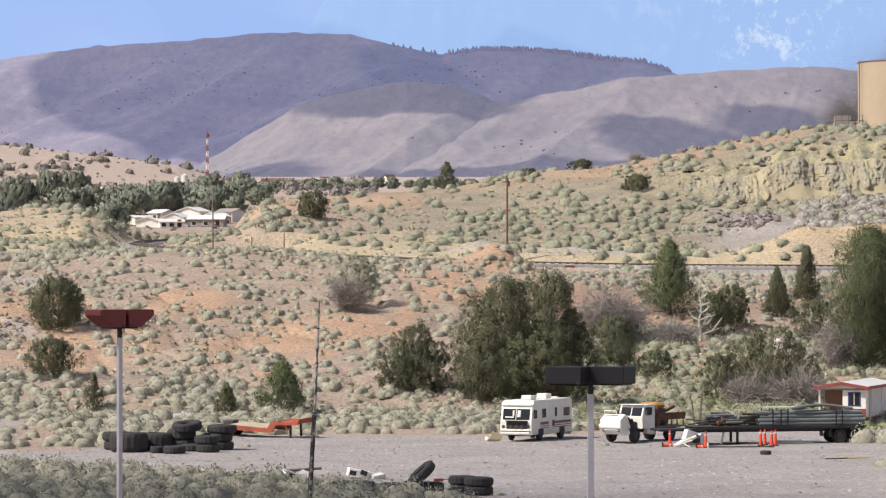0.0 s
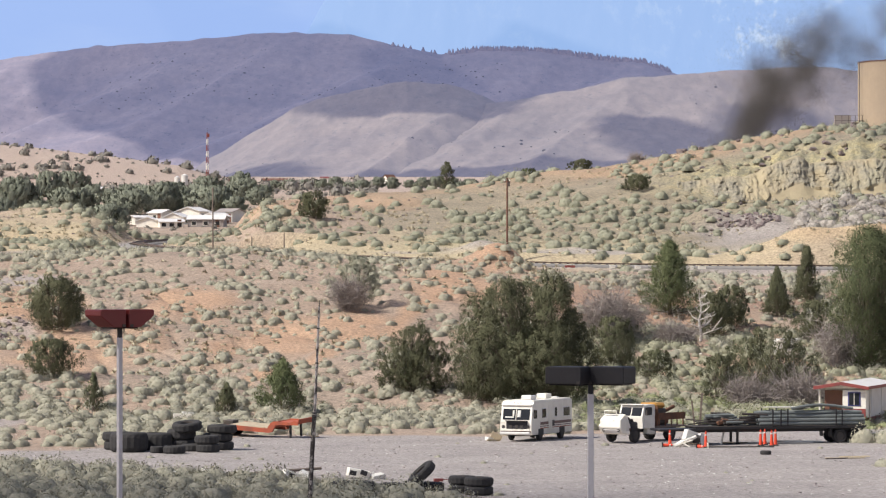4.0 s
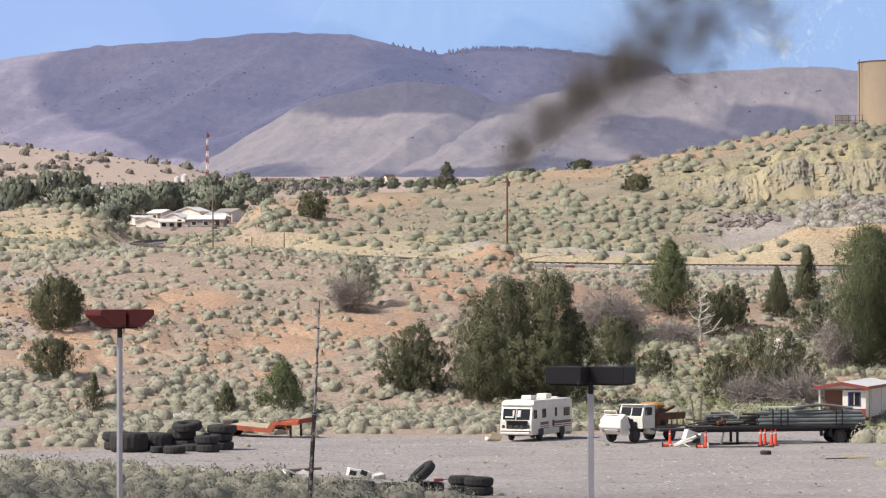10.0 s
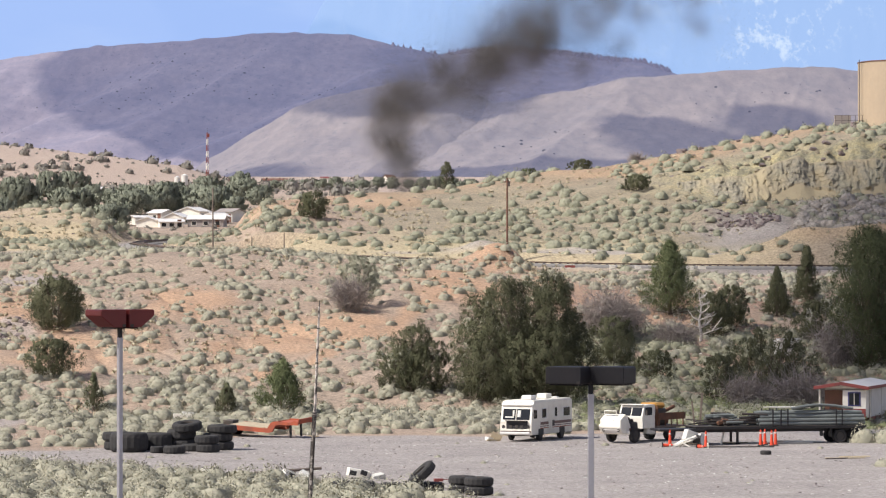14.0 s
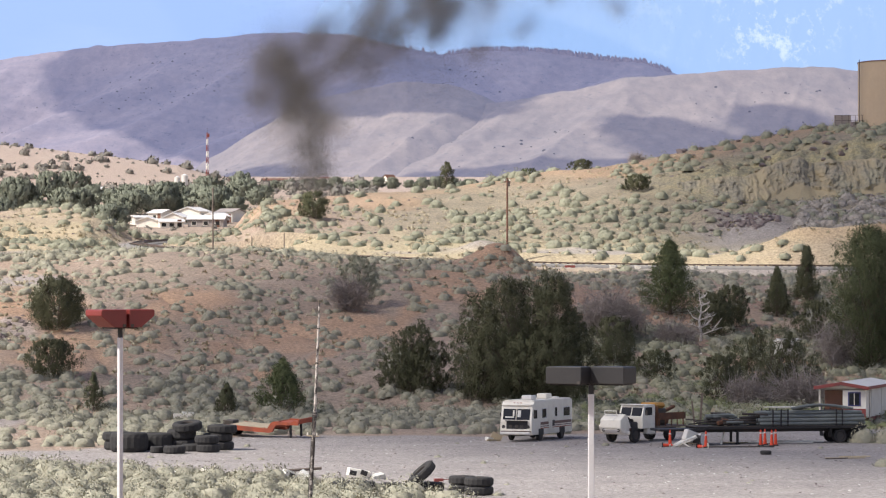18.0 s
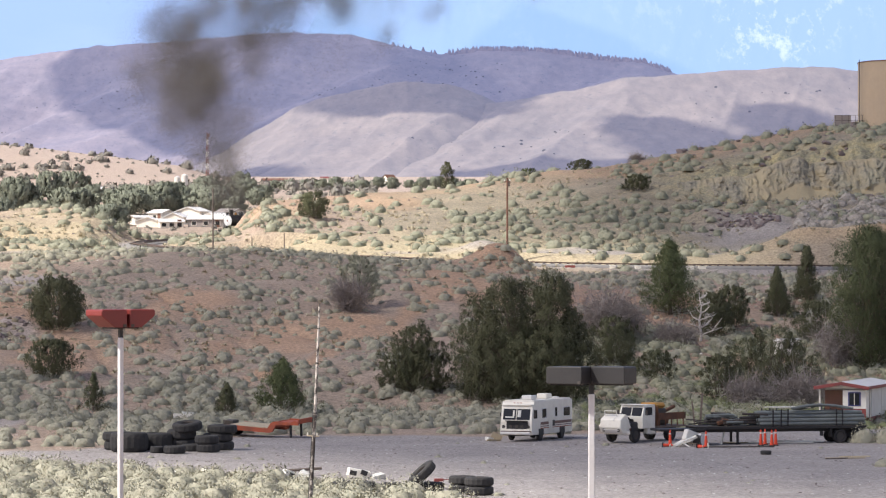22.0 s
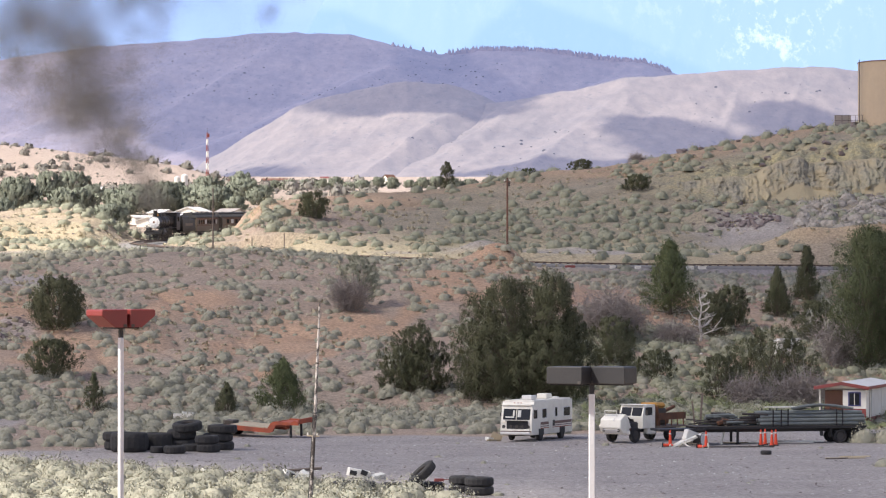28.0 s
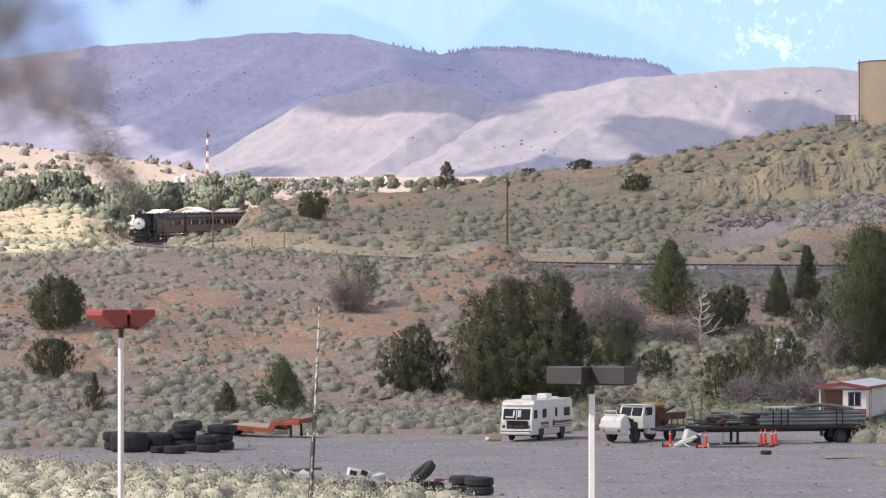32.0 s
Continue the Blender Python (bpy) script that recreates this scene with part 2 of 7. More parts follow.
# ------------------------------------------------------------------ mesh tools
def from_arrays(name, verts, faces, mat, smooth=False, normals=None):
    """An object from numpy arrays; all faces have the same number of corners."""
    me = bpy.data.meshes.new(name)
    k = faces.shape[1]
    me.vertices.add(len(verts))
    me.vertices.foreach_set("co", np.asarray(verts, np.float32).ravel())
    me.loops.add(faces.size)
    me.loops.foreach_set("vertex_index", np.asarray(faces, np.int32).ravel())
    me.polygons.add(len(faces))
    me.polygons.foreach_set("loop_start", np.arange(0, faces.size, k, dtype=np.int32))
    if smooth:
        me.polygons.foreach_set("use_smooth", np.ones(len(faces), bool))
    me.update(calc_edges=True)
    if normals is not None:
        me.polygons.foreach_set("use_smooth", np.ones(len(faces), bool))
        me.normals_split_custom_set_from_vertices(np.ascontiguousarray(normals, np.float32))
    me.materials.append(mat)
    return new(name, me)


def under(ob, parent):
    ob.parent = parent
    return ob


def empty(name, m=None):
    ob = new(name)
    ob.empty_display_size = 0.2
    if m is not None:
        ob.matrix_basis = m
    return ob


def part(name, bm, mat, parent=None, label="", smooth=False):
    """Links a bmesh as one mesh object under a thing or a part."""
    me = bpy.data.meshes.new(name)
    if smooth:
        for f in bm.faces:
            f.smooth = True
    bm.normal_update()
    bm.to_mesh(me)
    bm.free()
    me.materials.append(mat)
    ob = new(name, me)
    if parent:
        ob.parent = parent
    return tagged(ob, label)


def box(bm, c, s, bevel=0.0, m=None):
    """A box of size s round c, with its edges broken by bevel, turned by m."""
    r = bmesh.ops.create_cube(bm, size=1.0)
    vs = r["verts"]
    for v in vs:
        v.co = Vector((v.co.x * s[0], v.co.y * s[1], v.co.z * s[2]))
    if bevel > 0:
        es = list({e for v in vs for e in v.link_edges})
        g = bmesh.ops.bevel(bm, geom=es, offset=bevel, segments=1, affect="EDGES", profile=0.5)
        vs = list({v for f in g["faces"] for v in f.verts} | {v for v in vs if v.is_valid})
    t = Matrix.Translation(c) @ (m or Matrix())
    for v in vs:
        v.co = t @ v.co
    return bm


def rod(bm, a, b, r0, r1=None, n=10):
    """A round bar from a to b."""
    a, b = Vector(a), Vector(b)
    d = b - a
    m = Matrix.Translation((a + b) / 2) @ d.to_track_quat("Z", "Y").to_matrix().to_4x4()
    bmesh.ops.create_cone(bm, cap_ends=True, cap_tris=False, segments=n, radius1=r0, radius2=r0 if r1 is None else r1, depth=d.length, matrix=m)
    return bm


def prism(bm, outline, a, b, axis="y"):
    """A flat outline pushed from a to b along an axis; the outline runs in the two others."""
    def at(p, h):
        return {"x": (h, p[0], p[1]), "y": (p[0], h, p[1]), "z": (p[0], p[1], h)}[axis]
    lo = [bm.verts.new(at(p, a)) for p in outline]
    hi = [bm.verts.new(at(p, b)) for p in outline]
    n = len(outline)
    bm.faces.new(lo)
    bm.faces.new(hi[::-1])
    for i in range(n):
        bm.faces.new((lo[i], hi[i], hi[(i + 1) % n], lo[(i + 1) % n]))
    bmesh.ops.recalc_face_normals(bm, faces=bm.faces[:])
    return bm


def tube(bm, pts, r, n=10):
    """A round bar bent through points."""
    rings = []
    for i, p in enumerate(pts):
        d = (Vector(pts[min(i + 1, len(pts) - 1)]) - Vector(pts[max(i - 1, 0)])).normalized()
        a = d.cross(Vector((0, 0, 1))).normalized()
        b = a.cross(d)
        rings.append([bm.verts.new(Vector(p) + (a * math.cos(6.2832 * k / n) + b * math.sin(6.2832 * k / n)) * r) for k in range(n)])
    for u, v in zip(rings, rings[1:]):
        for k in range(n):
            bm.faces.new((u[k], u[(k + 1) % n], v[(k + 1) % n], v[k]))
    bm.faces.new(rings[0][::-1])
    bm.faces.new(rings[-1])
    bmesh.ops.recalc_face_normals(bm, faces=bm.faces[:])
    return bm


def B():
    return bmesh.new()


def boxpart(name, c, s, mat, parent, bevel=0.0, label="", m=None):
    return part(name, box(B(), c, s, bevel, m), mat, parent, label)


def rodpart(name, a, b, r, mat, parent, n=10, label="", r1=None):
    return part(name, rod(B(), a, b, r, r1, n), mat, parent, label)


# ------------------------------------------------------------------ lie of the land
def grain(x, y, scale, seed=0):
    """Smooth value noise between -1 and 1, on arrays."""
    x, y = np.asarray(x, float) / scale + seed * 17.3, np.asarray(y, float) / scale - seed * 9.1
    xi, yi = np.floor(x), np.floor(y)
    fx, fy = x - xi, y - yi
    fx, fy = fx * fx * (3 - 2 * fx), fy * fy * (3 - 2 * fy)

    def h(a, b):
        v = np.sin(a * 127.1 + b * 311.7 + seed * 3.7) * 43758.5453
        return (v - np.floor(v)) * 2 - 1
    lo = h(xi, yi) * (1 - fx) + h(xi + 1, yi) * fx
    hi = h(xi, yi + 1) * (1 - fx) + h(xi + 1, yi + 1) * fx
    return lo * (1 - fy) + hi * fy


def fbm(x, y, scale, octaves=4, seed=0, gain=0.5):
    return sum(grain(x, y, scale / 2 ** k, seed + k) * gain ** k for k in range(octaves))


# the railway: it comes round behind the spur, swings left and turns back along the terrace
TRACK = [(190, 612, 20.4), (110, 602, 20.0), (71.5, 594, 19.8), (32.4, 582, 19.5), (15.2, 574, 19.4), (-1.4, 564, 19.2), (-14, 555, 19.0), (-25.2, 548, 18.8), (-37, 534, 18.4),
         (-39.8, 524, 18.15), (-43.4, 507, 17.7), (-44.2, 489, 17.2), (-42.5, 474, 16.8), (-38.5, 460, 16.3), (-31.0, 449, 15.9),
         (-22.5, 439, 15.4), (1.1, 430, 14.3), (22.5, 427, 13.75), (51.8, 425, 13.5), (110, 428, 13.2), (220, 436, 13.0)]


def smooth_line(points, step=1.0):
    """A smooth curve through the points, at even steps."""
    p = np.array([points[0], *points, points[-1]], float)
    out = []
    for i in range(1, len(p) - 2):
        t = np.linspace(0, 1, 60, endpoint=False)[:, None]
        a, b, c, d = p[i - 1], p[i], p[i + 1], p[i + 2]
        out.append(0.5 * (2 * b + (c - a) * t + (2 * a - 5 * b + 4 * c - d) * t ** 2 + (3 * b - a - 3 * c + d) * t ** 3))
    q = np.concatenate(out + [p[-1:]])
    s = np.concatenate([[0], np.cumsum(np.linalg.norm(np.diff(q, axis=0), axis=1))])
    e = np.arange(0, s[-1], step)
    return np.stack([np.interp(e, s, q[:, k]) for k in range(3)], 1)


RAIL_LINE = smooth_line(TRACK)

# cross-sections of the land at thirteen bearings (offset to the side per metre of distance)
SIDE = [-0.1317, -0.1098, -0.0897, -0.0662, -0.0527, -0.0309, 0.0027, 0.0195, 0.0363, 0.0615, 0.0866, 0.1118, 0.1317]
FOOT = [226, 228, 234, 244, 249, 249, 249, 247, 251, 254, 257, 259, 264]
TOE = [262, 264, 266, 270, 272, 274, 274, 276, 280, 284, 288, 290, 292]
BROW_D = [352, 356, 360, 362, 364, 366, 368, 372, 376, 380, 380, 380, 380]
BROW_Z = [12.6, 13.3, 14.0, 14.2, 14.2, 14.2, 13.8, 13.0, 12.2, 11.9, 11.8, 11.8, 11.8]
BENCH_Z = [14.6, 14.6, 14.6, 14.5, 14.3, 14.0, 13.4, 12.9, 12.5, 12.4, 12.3, 12.3, 12.3]
RISE_D = [466, 466, 470, 470, 452, 446, 446, 446, 448, 452, 458, 450, 446]
RISE_Z = [17.0, 16.8, 16.9, 17.2, 16.0, 15.6, 15.0, 14.9, 14.9, 15.4, 16.0, 16.6, 17.0]
MID_D = [495, 495, 495, 500, 484, 488, 488, 488, 490, 494, 500, 500, 500]
MID_Z = [19.6, 19.6, 18.0, 18.0, 21.0, 20.5, 20.3, 20.5, 21.5, 23.0, 23.8, 24.2, 24.4]
TOP_D = [505, 505, 505, 510, 498, 505, 505, 505, 506, 506, 508, 508, 508]
TOP_Z = [20.6, 20.8, 18.0, 18.0, 22.6, 22.2, 22.4, 23.0, 24.6, 27.0, 29.4, 31.0, 32.2]
CREST_D = [525, 525, 525, 545, 514, 522, 530, 532, 534, 538, 543, 546, 548]
CREST_Z = [21.9, 22.4, 18.4, 18.2, 24.0, 24.5, 26.2, 27.8, 29.3, 31.2, 33.9, 36.7, 37.4]
FAR_D = [0, 560, 640, 760, 820, 900, 1000, 1200, 1600, 2000, 2600, 3200, 4000]
FAR_Z = [18.5, 18.5, 19.5, 22.6, 25.2, 31.0, 36.5, 43.0, 57.0, 72.0, 92.0, 113.0, 140.0]


def land(x, y, rough=True):
    """Height of the ground."""
    x, y = np.atleast_1d(np.asarray(x, float)), np.atleast_1d(np.asarray(y, float))
    d = np.maximum(y, 1.0)
    u = np.clip(x / np.maximum(d, 150), -0.2, 0.2)
    w = u + 0.0035 * fbm(x, y, 26, 3, 3)
    col = lambda t: np.interp(w, SIDE, t)
    dd = d + 5.0 * fbm(x, y, 34, 3, 5) * (d > 285) * (d < 470)
    far = np.interp(d, FAR_D, FAR_Z)
    # a low red ridge and a plain on the town's far side
    ridge = np.interp(u, [-0.2, -0.1317, -0.0989, -0.079, -0.0645, -0.05, -0.02], [89, 82, 76.5, 72.5, 65, 57, 40])
    far = np.maximum(far, ridge * np.exp(-((d - 1700) / 330.0) ** 2) + 1.5 * fbm(x, y, 90, 3, 8) - 2)
    nodes = [(col(FOOT), 0.0), (col(TOE), 0.8), (col(BROW_D), col(BROW_Z)), (412.0, col(BENCH_Z)), (col(RISE_D), col(RISE_Z)),
             (col(MID_D), col(MID_Z)), (col(TOP_D), col(TOP_Z)), (col(CREST_D), col(CREST_Z)), (col(CREST_D) + 9, col(CREST_Z) - 0.7), (col(CREST_D) + 34, 19.5), (640.0, far)]
    z = np.zeros_like(d)
    for (d0, z0), (d1, z1) in zip(nodes, nodes[1:]):
        k = np.clip((dd - d0) / np.maximum(d1 - d0, 1), 0, 1)
        z = np.where(dd > d0, z0 + (z1 - z0) * k, z)
    z = np.where(d > 640, far, z)
    # the bank that the camera stands on
    z = np.where(y < 20, 9.6 * np.clip((20 - y) / 14.0, 0, 1), z)
    slope = np.clip((d - 255) / 25, 0, 1)
    if rough:
        z = z + slope * np.where(d < 640, 1, 0.3) * (0.5 * fbm(x, y, 17, 4, 11) + 0.16 * fbm(x, y, 4, 2, 21))
        z = z - slope * 0.4 * np.clip(1 - np.abs(fbm(x * 1.0 + 0.25 * y, y * 0.35, 9, 3, 31)) * 5, 0, 1) * (d < 345) * (d > 275)
        # the broken rock face of the old quarry
        face = np.clip((u - 0.055) / 0.03, 0, 1) * np.exp(-((d - 506) / 9.0) ** 2)
        z = z + face * (1.6 * fbm(x, y, 7, 4, 41, 0.65) + 0.8 * np.abs(fbm(x, y * 0.3, 3, 3, 47)))
        z = z + 0.06 * fbm(x, y, 6, 3, 51) * (d < 270)
    for cx, cy, rx, ry, h in MOUNDS:
        z = z + h * np.exp(-((x - cx) / rx) ** 2 - ((y - cy) / ry) ** 2)
    # the railway's bed
    line = RAIL_LINE[::3]
    near = np.full(d.shape, 1e9)
    zz = np.zeros_like(d)
    sel = np.where((d > 400) & (d < 680) & (np.abs(x) < 230))[0]
    for a in range(0, len(sel), 20000):
        i = sel[a:a + 20000]
        q = (x[i, None] - line[None, :, 0]) ** 2 + (y[i, None] - line[None, :, 1]) ** 2
        j = q.argmin(1)
        near[i], zz[i] = np.sqrt(q[np.arange(len(i)), j]), line[j, 2]
    k = np.clip((near - 2.6) / 6.0, 0, 1)
    k = k * k * (3 - 2 * k)
    bed = near < 9
    z = np.where(bed, (zz - 0.55) * (1 - k) + z * k, z)
    # open ground before the curve and before the straight, so that the rails stand clear
    clear = ((near < 28) & (x > -47) & (x < -13) & (y < 464)) | ((near < 10) & (x > 8) & (x < 70) & (y < 428))
    z = np.where(clear, np.minimum(z, zz - 0.62 - 0.02 * near + 0.4 * np.maximum(near - 14, 0) ** 1.2 * 0.3 + np.where(x < 0, np.maximum(x + 24, 0) * 0.25, 0)), z)
    return z


# spoil heaps: x, y, reach across, reach along, height
MOUNDS = [(5.6, 372, 3.2, 4.0, 2.4), (7.9, 374, 2.6, 4.0, 1.2), (5.0, 446, 4.0, 3.0, 1.6), (37.5, 478, 3.2, 3.0, 1.9), (43.5, 476, 5.5, 3.0, 1.2),
          (-58.5, 515, 11.0, 12.0, 1.5), (-47.5, 500, 5.0, 8.0, 1.0), (46, 440, 7, 4.0, 2.2), (58, 441, 10, 4.5, 2.6)]
def spread(x, y, cx, cy, rx, ry, soft=0.5):
    """A patch with a ragged edge: 1 inside, 0 outside."""
    q = np.sqrt(((x - cx) / rx) ** 2 + ((y - cy) / ry) ** 2) + 0.35 * fbm(x, y, 5, 3, 61)
    return np.clip((1 + soft / 2 - q) / soft, 0, 1)


def lot_edge(x, y):
    """How much of the ground is the gravel yard: 1 on the yard, 0 off it."""
    u = x / np.maximum(y, 150)
    far = np.interp(u, SIDE, FOOT) + 1.5 * fbm(x, y, 9, 3, 71)
    near = np.interp(u, [-0.13, -0.07, -0.03, 0.0, 0.03, 0.13], [206, 196, 184, 172, 160, 150]) + 2.5 * fbm(x, y, 10, 3, 73)
    return np.clip((far - y) / 1.5, 0, 1) * np.clip((y - near) / 2.0, 0, 1)


ORANGE = [(-8.5, 322, 3.5, 12), (-20, 306, 3.0, 10), (-34.0, 300, 5.0, 12), (-40, 320, 5, 14), (-14.5, 314, 4.0, 12), (-25, 330, 4, 9), (2, 350, 5, 12), (6.5, 372, 6, 7), (22, 352, 12, 14), (13, 362, 4, 8),
          (60, 440, 16, 4), (48, 440, 7, 4), (30, 305, 8, 14), (-45, 270, 6, 9)]
PALE_ORANGE = [(-8.5, 322, 3.5, 12), (-20, 306, 3.0, 10), (-34, 500, 5, 22), (-25, 505, 6, 20), (-10, 515, 8, 14), (30, 530, 26, 10), (64, 545, 22, 12), (-58, 480, 5, 8), (-30, 306, 5, 12)]
STRAW = [(10, 440, 60, 22), (-58, 480, 24, 30), (-20, 455, 12, 12), (28, 452, 20, 7), (-40, 430, 30, 20)]
DIRT = [(27, 447, 26, 5), (43, 468, 9, 12), (-53, 416, 9, 16), (5.0, 446, 5.0, 4), (-33.5, 256, 2.4, 16), (-43.5, 345, 4.0, 6), (-40.5, 312, 2.4, 6), (46, 419, 34, 4), (-32, 446, 9, 5)]


TRAIL = [(-17, 284), (-14.8, 290.8), (-11.2, 298), (-4.6, 325), (-0.2, 342), (5.3, 366)]


def build_ground():
    us = np.concatenate([-np.geomspace(3, 0.142, 26), np.linspace(-0.14, 0.14, 280), np.geomspace(0.142, 3, 26)])
    ys = np.concatenate([np.linspace(-300, 0, 8), np.linspace(3, 27, 9), np.linspace(40, 160, 7), np.arange(164, 270, 1.3), np.arange(270, 415, 0.95), np.arange(415, 560, 0.85),
                         np.arange(562, 660, 4), np.geomspace(665, 4990, 90)])
    Y, U = np.meshgrid(ys, us, indexing="ij")
    X = U * np.maximum(Y, 150)
    x, y = X.ravel(), Y.ravel()
    z = land(x, y)
    nu, ny = len(us), len(ys)
    i = (np.arange(ny - 1)[:, None] * nu + np.arange(nu - 1)[None]).ravel()
    f = np.stack([i, i + 1, i + nu + 1, i + nu], 1)
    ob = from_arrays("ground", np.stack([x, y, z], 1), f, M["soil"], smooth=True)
    tagged(ob, "tan desert ground with gravel yard and eroded slopes", "ground", kind="structure")
    masks = {"gravel": np.maximum(lot_edge(x, y) * (y < 300), 0), "orange": np.zeros_like(x), "straw": np.zeros_like(x), "rock": np.zeros_like(x)}
    for a in ORANGE:
        masks["orange"] = np.maximum(masks["orange"], 0.6 * spread(x, y, *a, 0.9))
    for a in PALE_ORANGE:
        masks["orange"] = np.maximum(masks["orange"], 0.4 * spread(x, y, *a, 0.9))
    masks["orange"] = np.maximum(masks["orange"], 0.05 * spread(x, y, -190, 1500, 75, 330, 0.6))
    # painted haze grows with distance, from 900 m to 1300 m
    masks["haze_pink"] = 0.7 * np.clip((y - 900) / 400, 0, 1)
    masks["red"] = 0.75 * np.clip((x - 8) / 10, 0, 1) * np.clip((y - 296) / 14, 0, 1) * np.clip((372 - y) / 16, 0, 1) * np.clip(0.6 + 0.9 * fbm(x, y, 12, 3, 69), 0, 1)
    masks["clay"] = 0.85 * np.clip((y - 436) / 14, 0, 1) * np.clip((x + 22 + 8 * fbm(x, y, 14, 3, 67)) / 16, 0, 1) * np.clip((600 - y) / 40, 0, 1)
    for a in STRAW:
        masks["straw"] = np.maximum(masks["straw"], 0.65 * spread(x, y, *a, 1.0))
    for a in DIRT:
        masks["gravel"] = np.maximum(masks["gravel"], 0.75 * spread(x, y, *a, 0.6))
    # the worn trail up the bank
    for (ax, ay), (bx, by) in zip(TRAIL, TRAIL[1:]):
        k = np.clip(((x - ax) * (bx - ax) + (y - ay) * (by - ay)) / ((bx - ax) ** 2 + (by - ay) ** 2), 0, 1)
        q = np.hypot(x - ax - k * (bx - ax), y - ay - k * (by - ay)) + 0.5 * fbm(x, y, 4, 2, 63)
        masks["orange"] = np.maximum(masks["orange"], 0.55 * np.clip(1.5 - q, 0, 1))
    u = x / np.maximum(y, 150)
    masks["rock"] = np.clip((u - 0.05) / 0.03, 0, 1) * np.clip(1.5 - np.abs(y - 505) / 11.0 + 0.4 * fbm(x, y, 8, 3, 77), 0, 1)
    q = np.full(len(x), 1e9)
    sel = np.where((y > 400) & (y < 680) & (np.abs(x) < 230))[0]
    line = RAIL_LINE[::3]
    for a in range(0, len(sel), 20000):
        j = sel[a:a + 20000]
        q[j] = ((x[j, None] - line[None, :, 0]) ** 2 + (y[j, None] - line[None, :, 1]) ** 2).min(1)
    masks["gravel"] = np.maximum(masks["gravel"], np.clip((4.2 - np.sqrt(q)) / 1.0, 0, 1))
    for name, v in masks.items():
        ob.data.attributes.new(name, "FLOAT", "POINT").data.foreach_set("value", v.astype(np.float32))
    return ob


build_ground()


def range_height(U, S, base_d, crest_d, side, rise, seed, relief, lean):
    """Height of a range at a bearing U and a share S of the way from its foot to its crest: long spurs that run down and aside."""
    d = base_d + (crest_d - base_d) * S
    x = U * d
    top = np.interp(U, side, rise) * crest_d + EYE_H
    foot = np.interp(base_d, FAR_D, FAR_Z) - 8
    q = x - lean * S + 14 * fbm(x, d * 0.12, 90, 2, seed + 3)
    spur = 1 - 1.7 * np.abs(fbm(q, d * 0.04, 150, 2, seed + 9, 0.35))
    gully = 1 - 2 * np.abs(fbm(q + 0.2 * lean * S, d * 0.05, 42, 3, seed + 15))
    prof = np.where(S < 1, 0.55 * np.clip(S, 0, 1) + 0.45 * np.clip(S, 0, 1) ** 2, 1 - (S - 1) * 1.6)
    hump = np.sin(np.pi * np.clip(S, 0, 1)) ** 0.8
    return x, d, foot + (top - foot) * prof + relief * (spur - 0.45) * hump + 0.075 * relief * gully * np.clip(S * 2, 0, 1) * np.clip((1.02 - S) * 5, 0, 1) + 1.2 * fbm(x, d * 0.3, 16, 2, seed + 5) * np.clip(S * 3, 0, 1)


def mountain_range(name, label, mat, base_d, crest_d, side, rise, seed, relief, lean=190, shrubs=0):
    """A range of hills: flanks with spurs and gullies from a foot up to a crest line, with single dark shrubs on them."""
    us, ss = np.linspace(side[0], side[-1], 420), np.linspace(0, 1.25, 90)
    S, U = np.meshgrid(ss, us, indexing="ij")
    x, d, z = range_height(U, S, base_d, crest_d, side, rise, seed, relief, lean)
    nu, ny = len(us), len(ss)
    i = (np.arange(ny - 1)[:, None] * nu + np.arange(nu - 1)[None]).ravel()
    f = np.stack([i, i + 1, i + nu + 1, i + nu], 1)
    ob = from_arrays(name, np.stack([x.ravel(), d.ravel(), z.ravel()], 1), f, mat, smooth=True)
    if shrubs:
        rng = np.random.default_rng(seed)
        u, h = rng.uniform(max(side[0], -0.14), min(side[-1], 0.14), shrubs * 3), rng.random(shrubs * 3) ** 0.8 * 0.92
        keep = np.argsort(-(fbm(u * 4000, h * 500, 150, 3, seed + 21) + 0.4 * rng.random(len(u))))[:shrubs]
        sx, sd, sz = range_height(u[keep], h[keep], base_d, crest_d, side, rise, seed, relief, lean)
        r = 0.6 + 1.4 * rng.random(shrubs) ** 2.5
        tri = []
        for cx, cy, cz, cr in zip(sx, sd, sz, r):
            ring = [(cx + cr * math.cos(1.047 * k), cy + cr * math.sin(1.047 * k), cz - 0.4) for k in range(6)]
            mid = [(cx + 0.75 * cr * math.cos(1.047 * k + 0.3), cy + 0.75 * cr * math.sin(1.047 * k + 0.3), cz + 0.62 * cr) for k in range(6)]
            for k in range(6):
                j = (k + 1) % 6
                tri += [(ring[k], ring[j], mid[k]), (ring[j], mid[j], mid[k]), (mid[k], mid[j], (cx, cy, cz + 0.85 * cr))]
        v = np.array(tri).reshape(-1, 3)
        tagged(from_arrays("mountain_shrubs", v, np.arange(len(v)).reshape(-1, 3), M["range_scrub"]), "dark junipers dotted over the mountain flank", "shrubs", kind="stuff")
    return tagged(ob, label, "mountains", kind="structure")


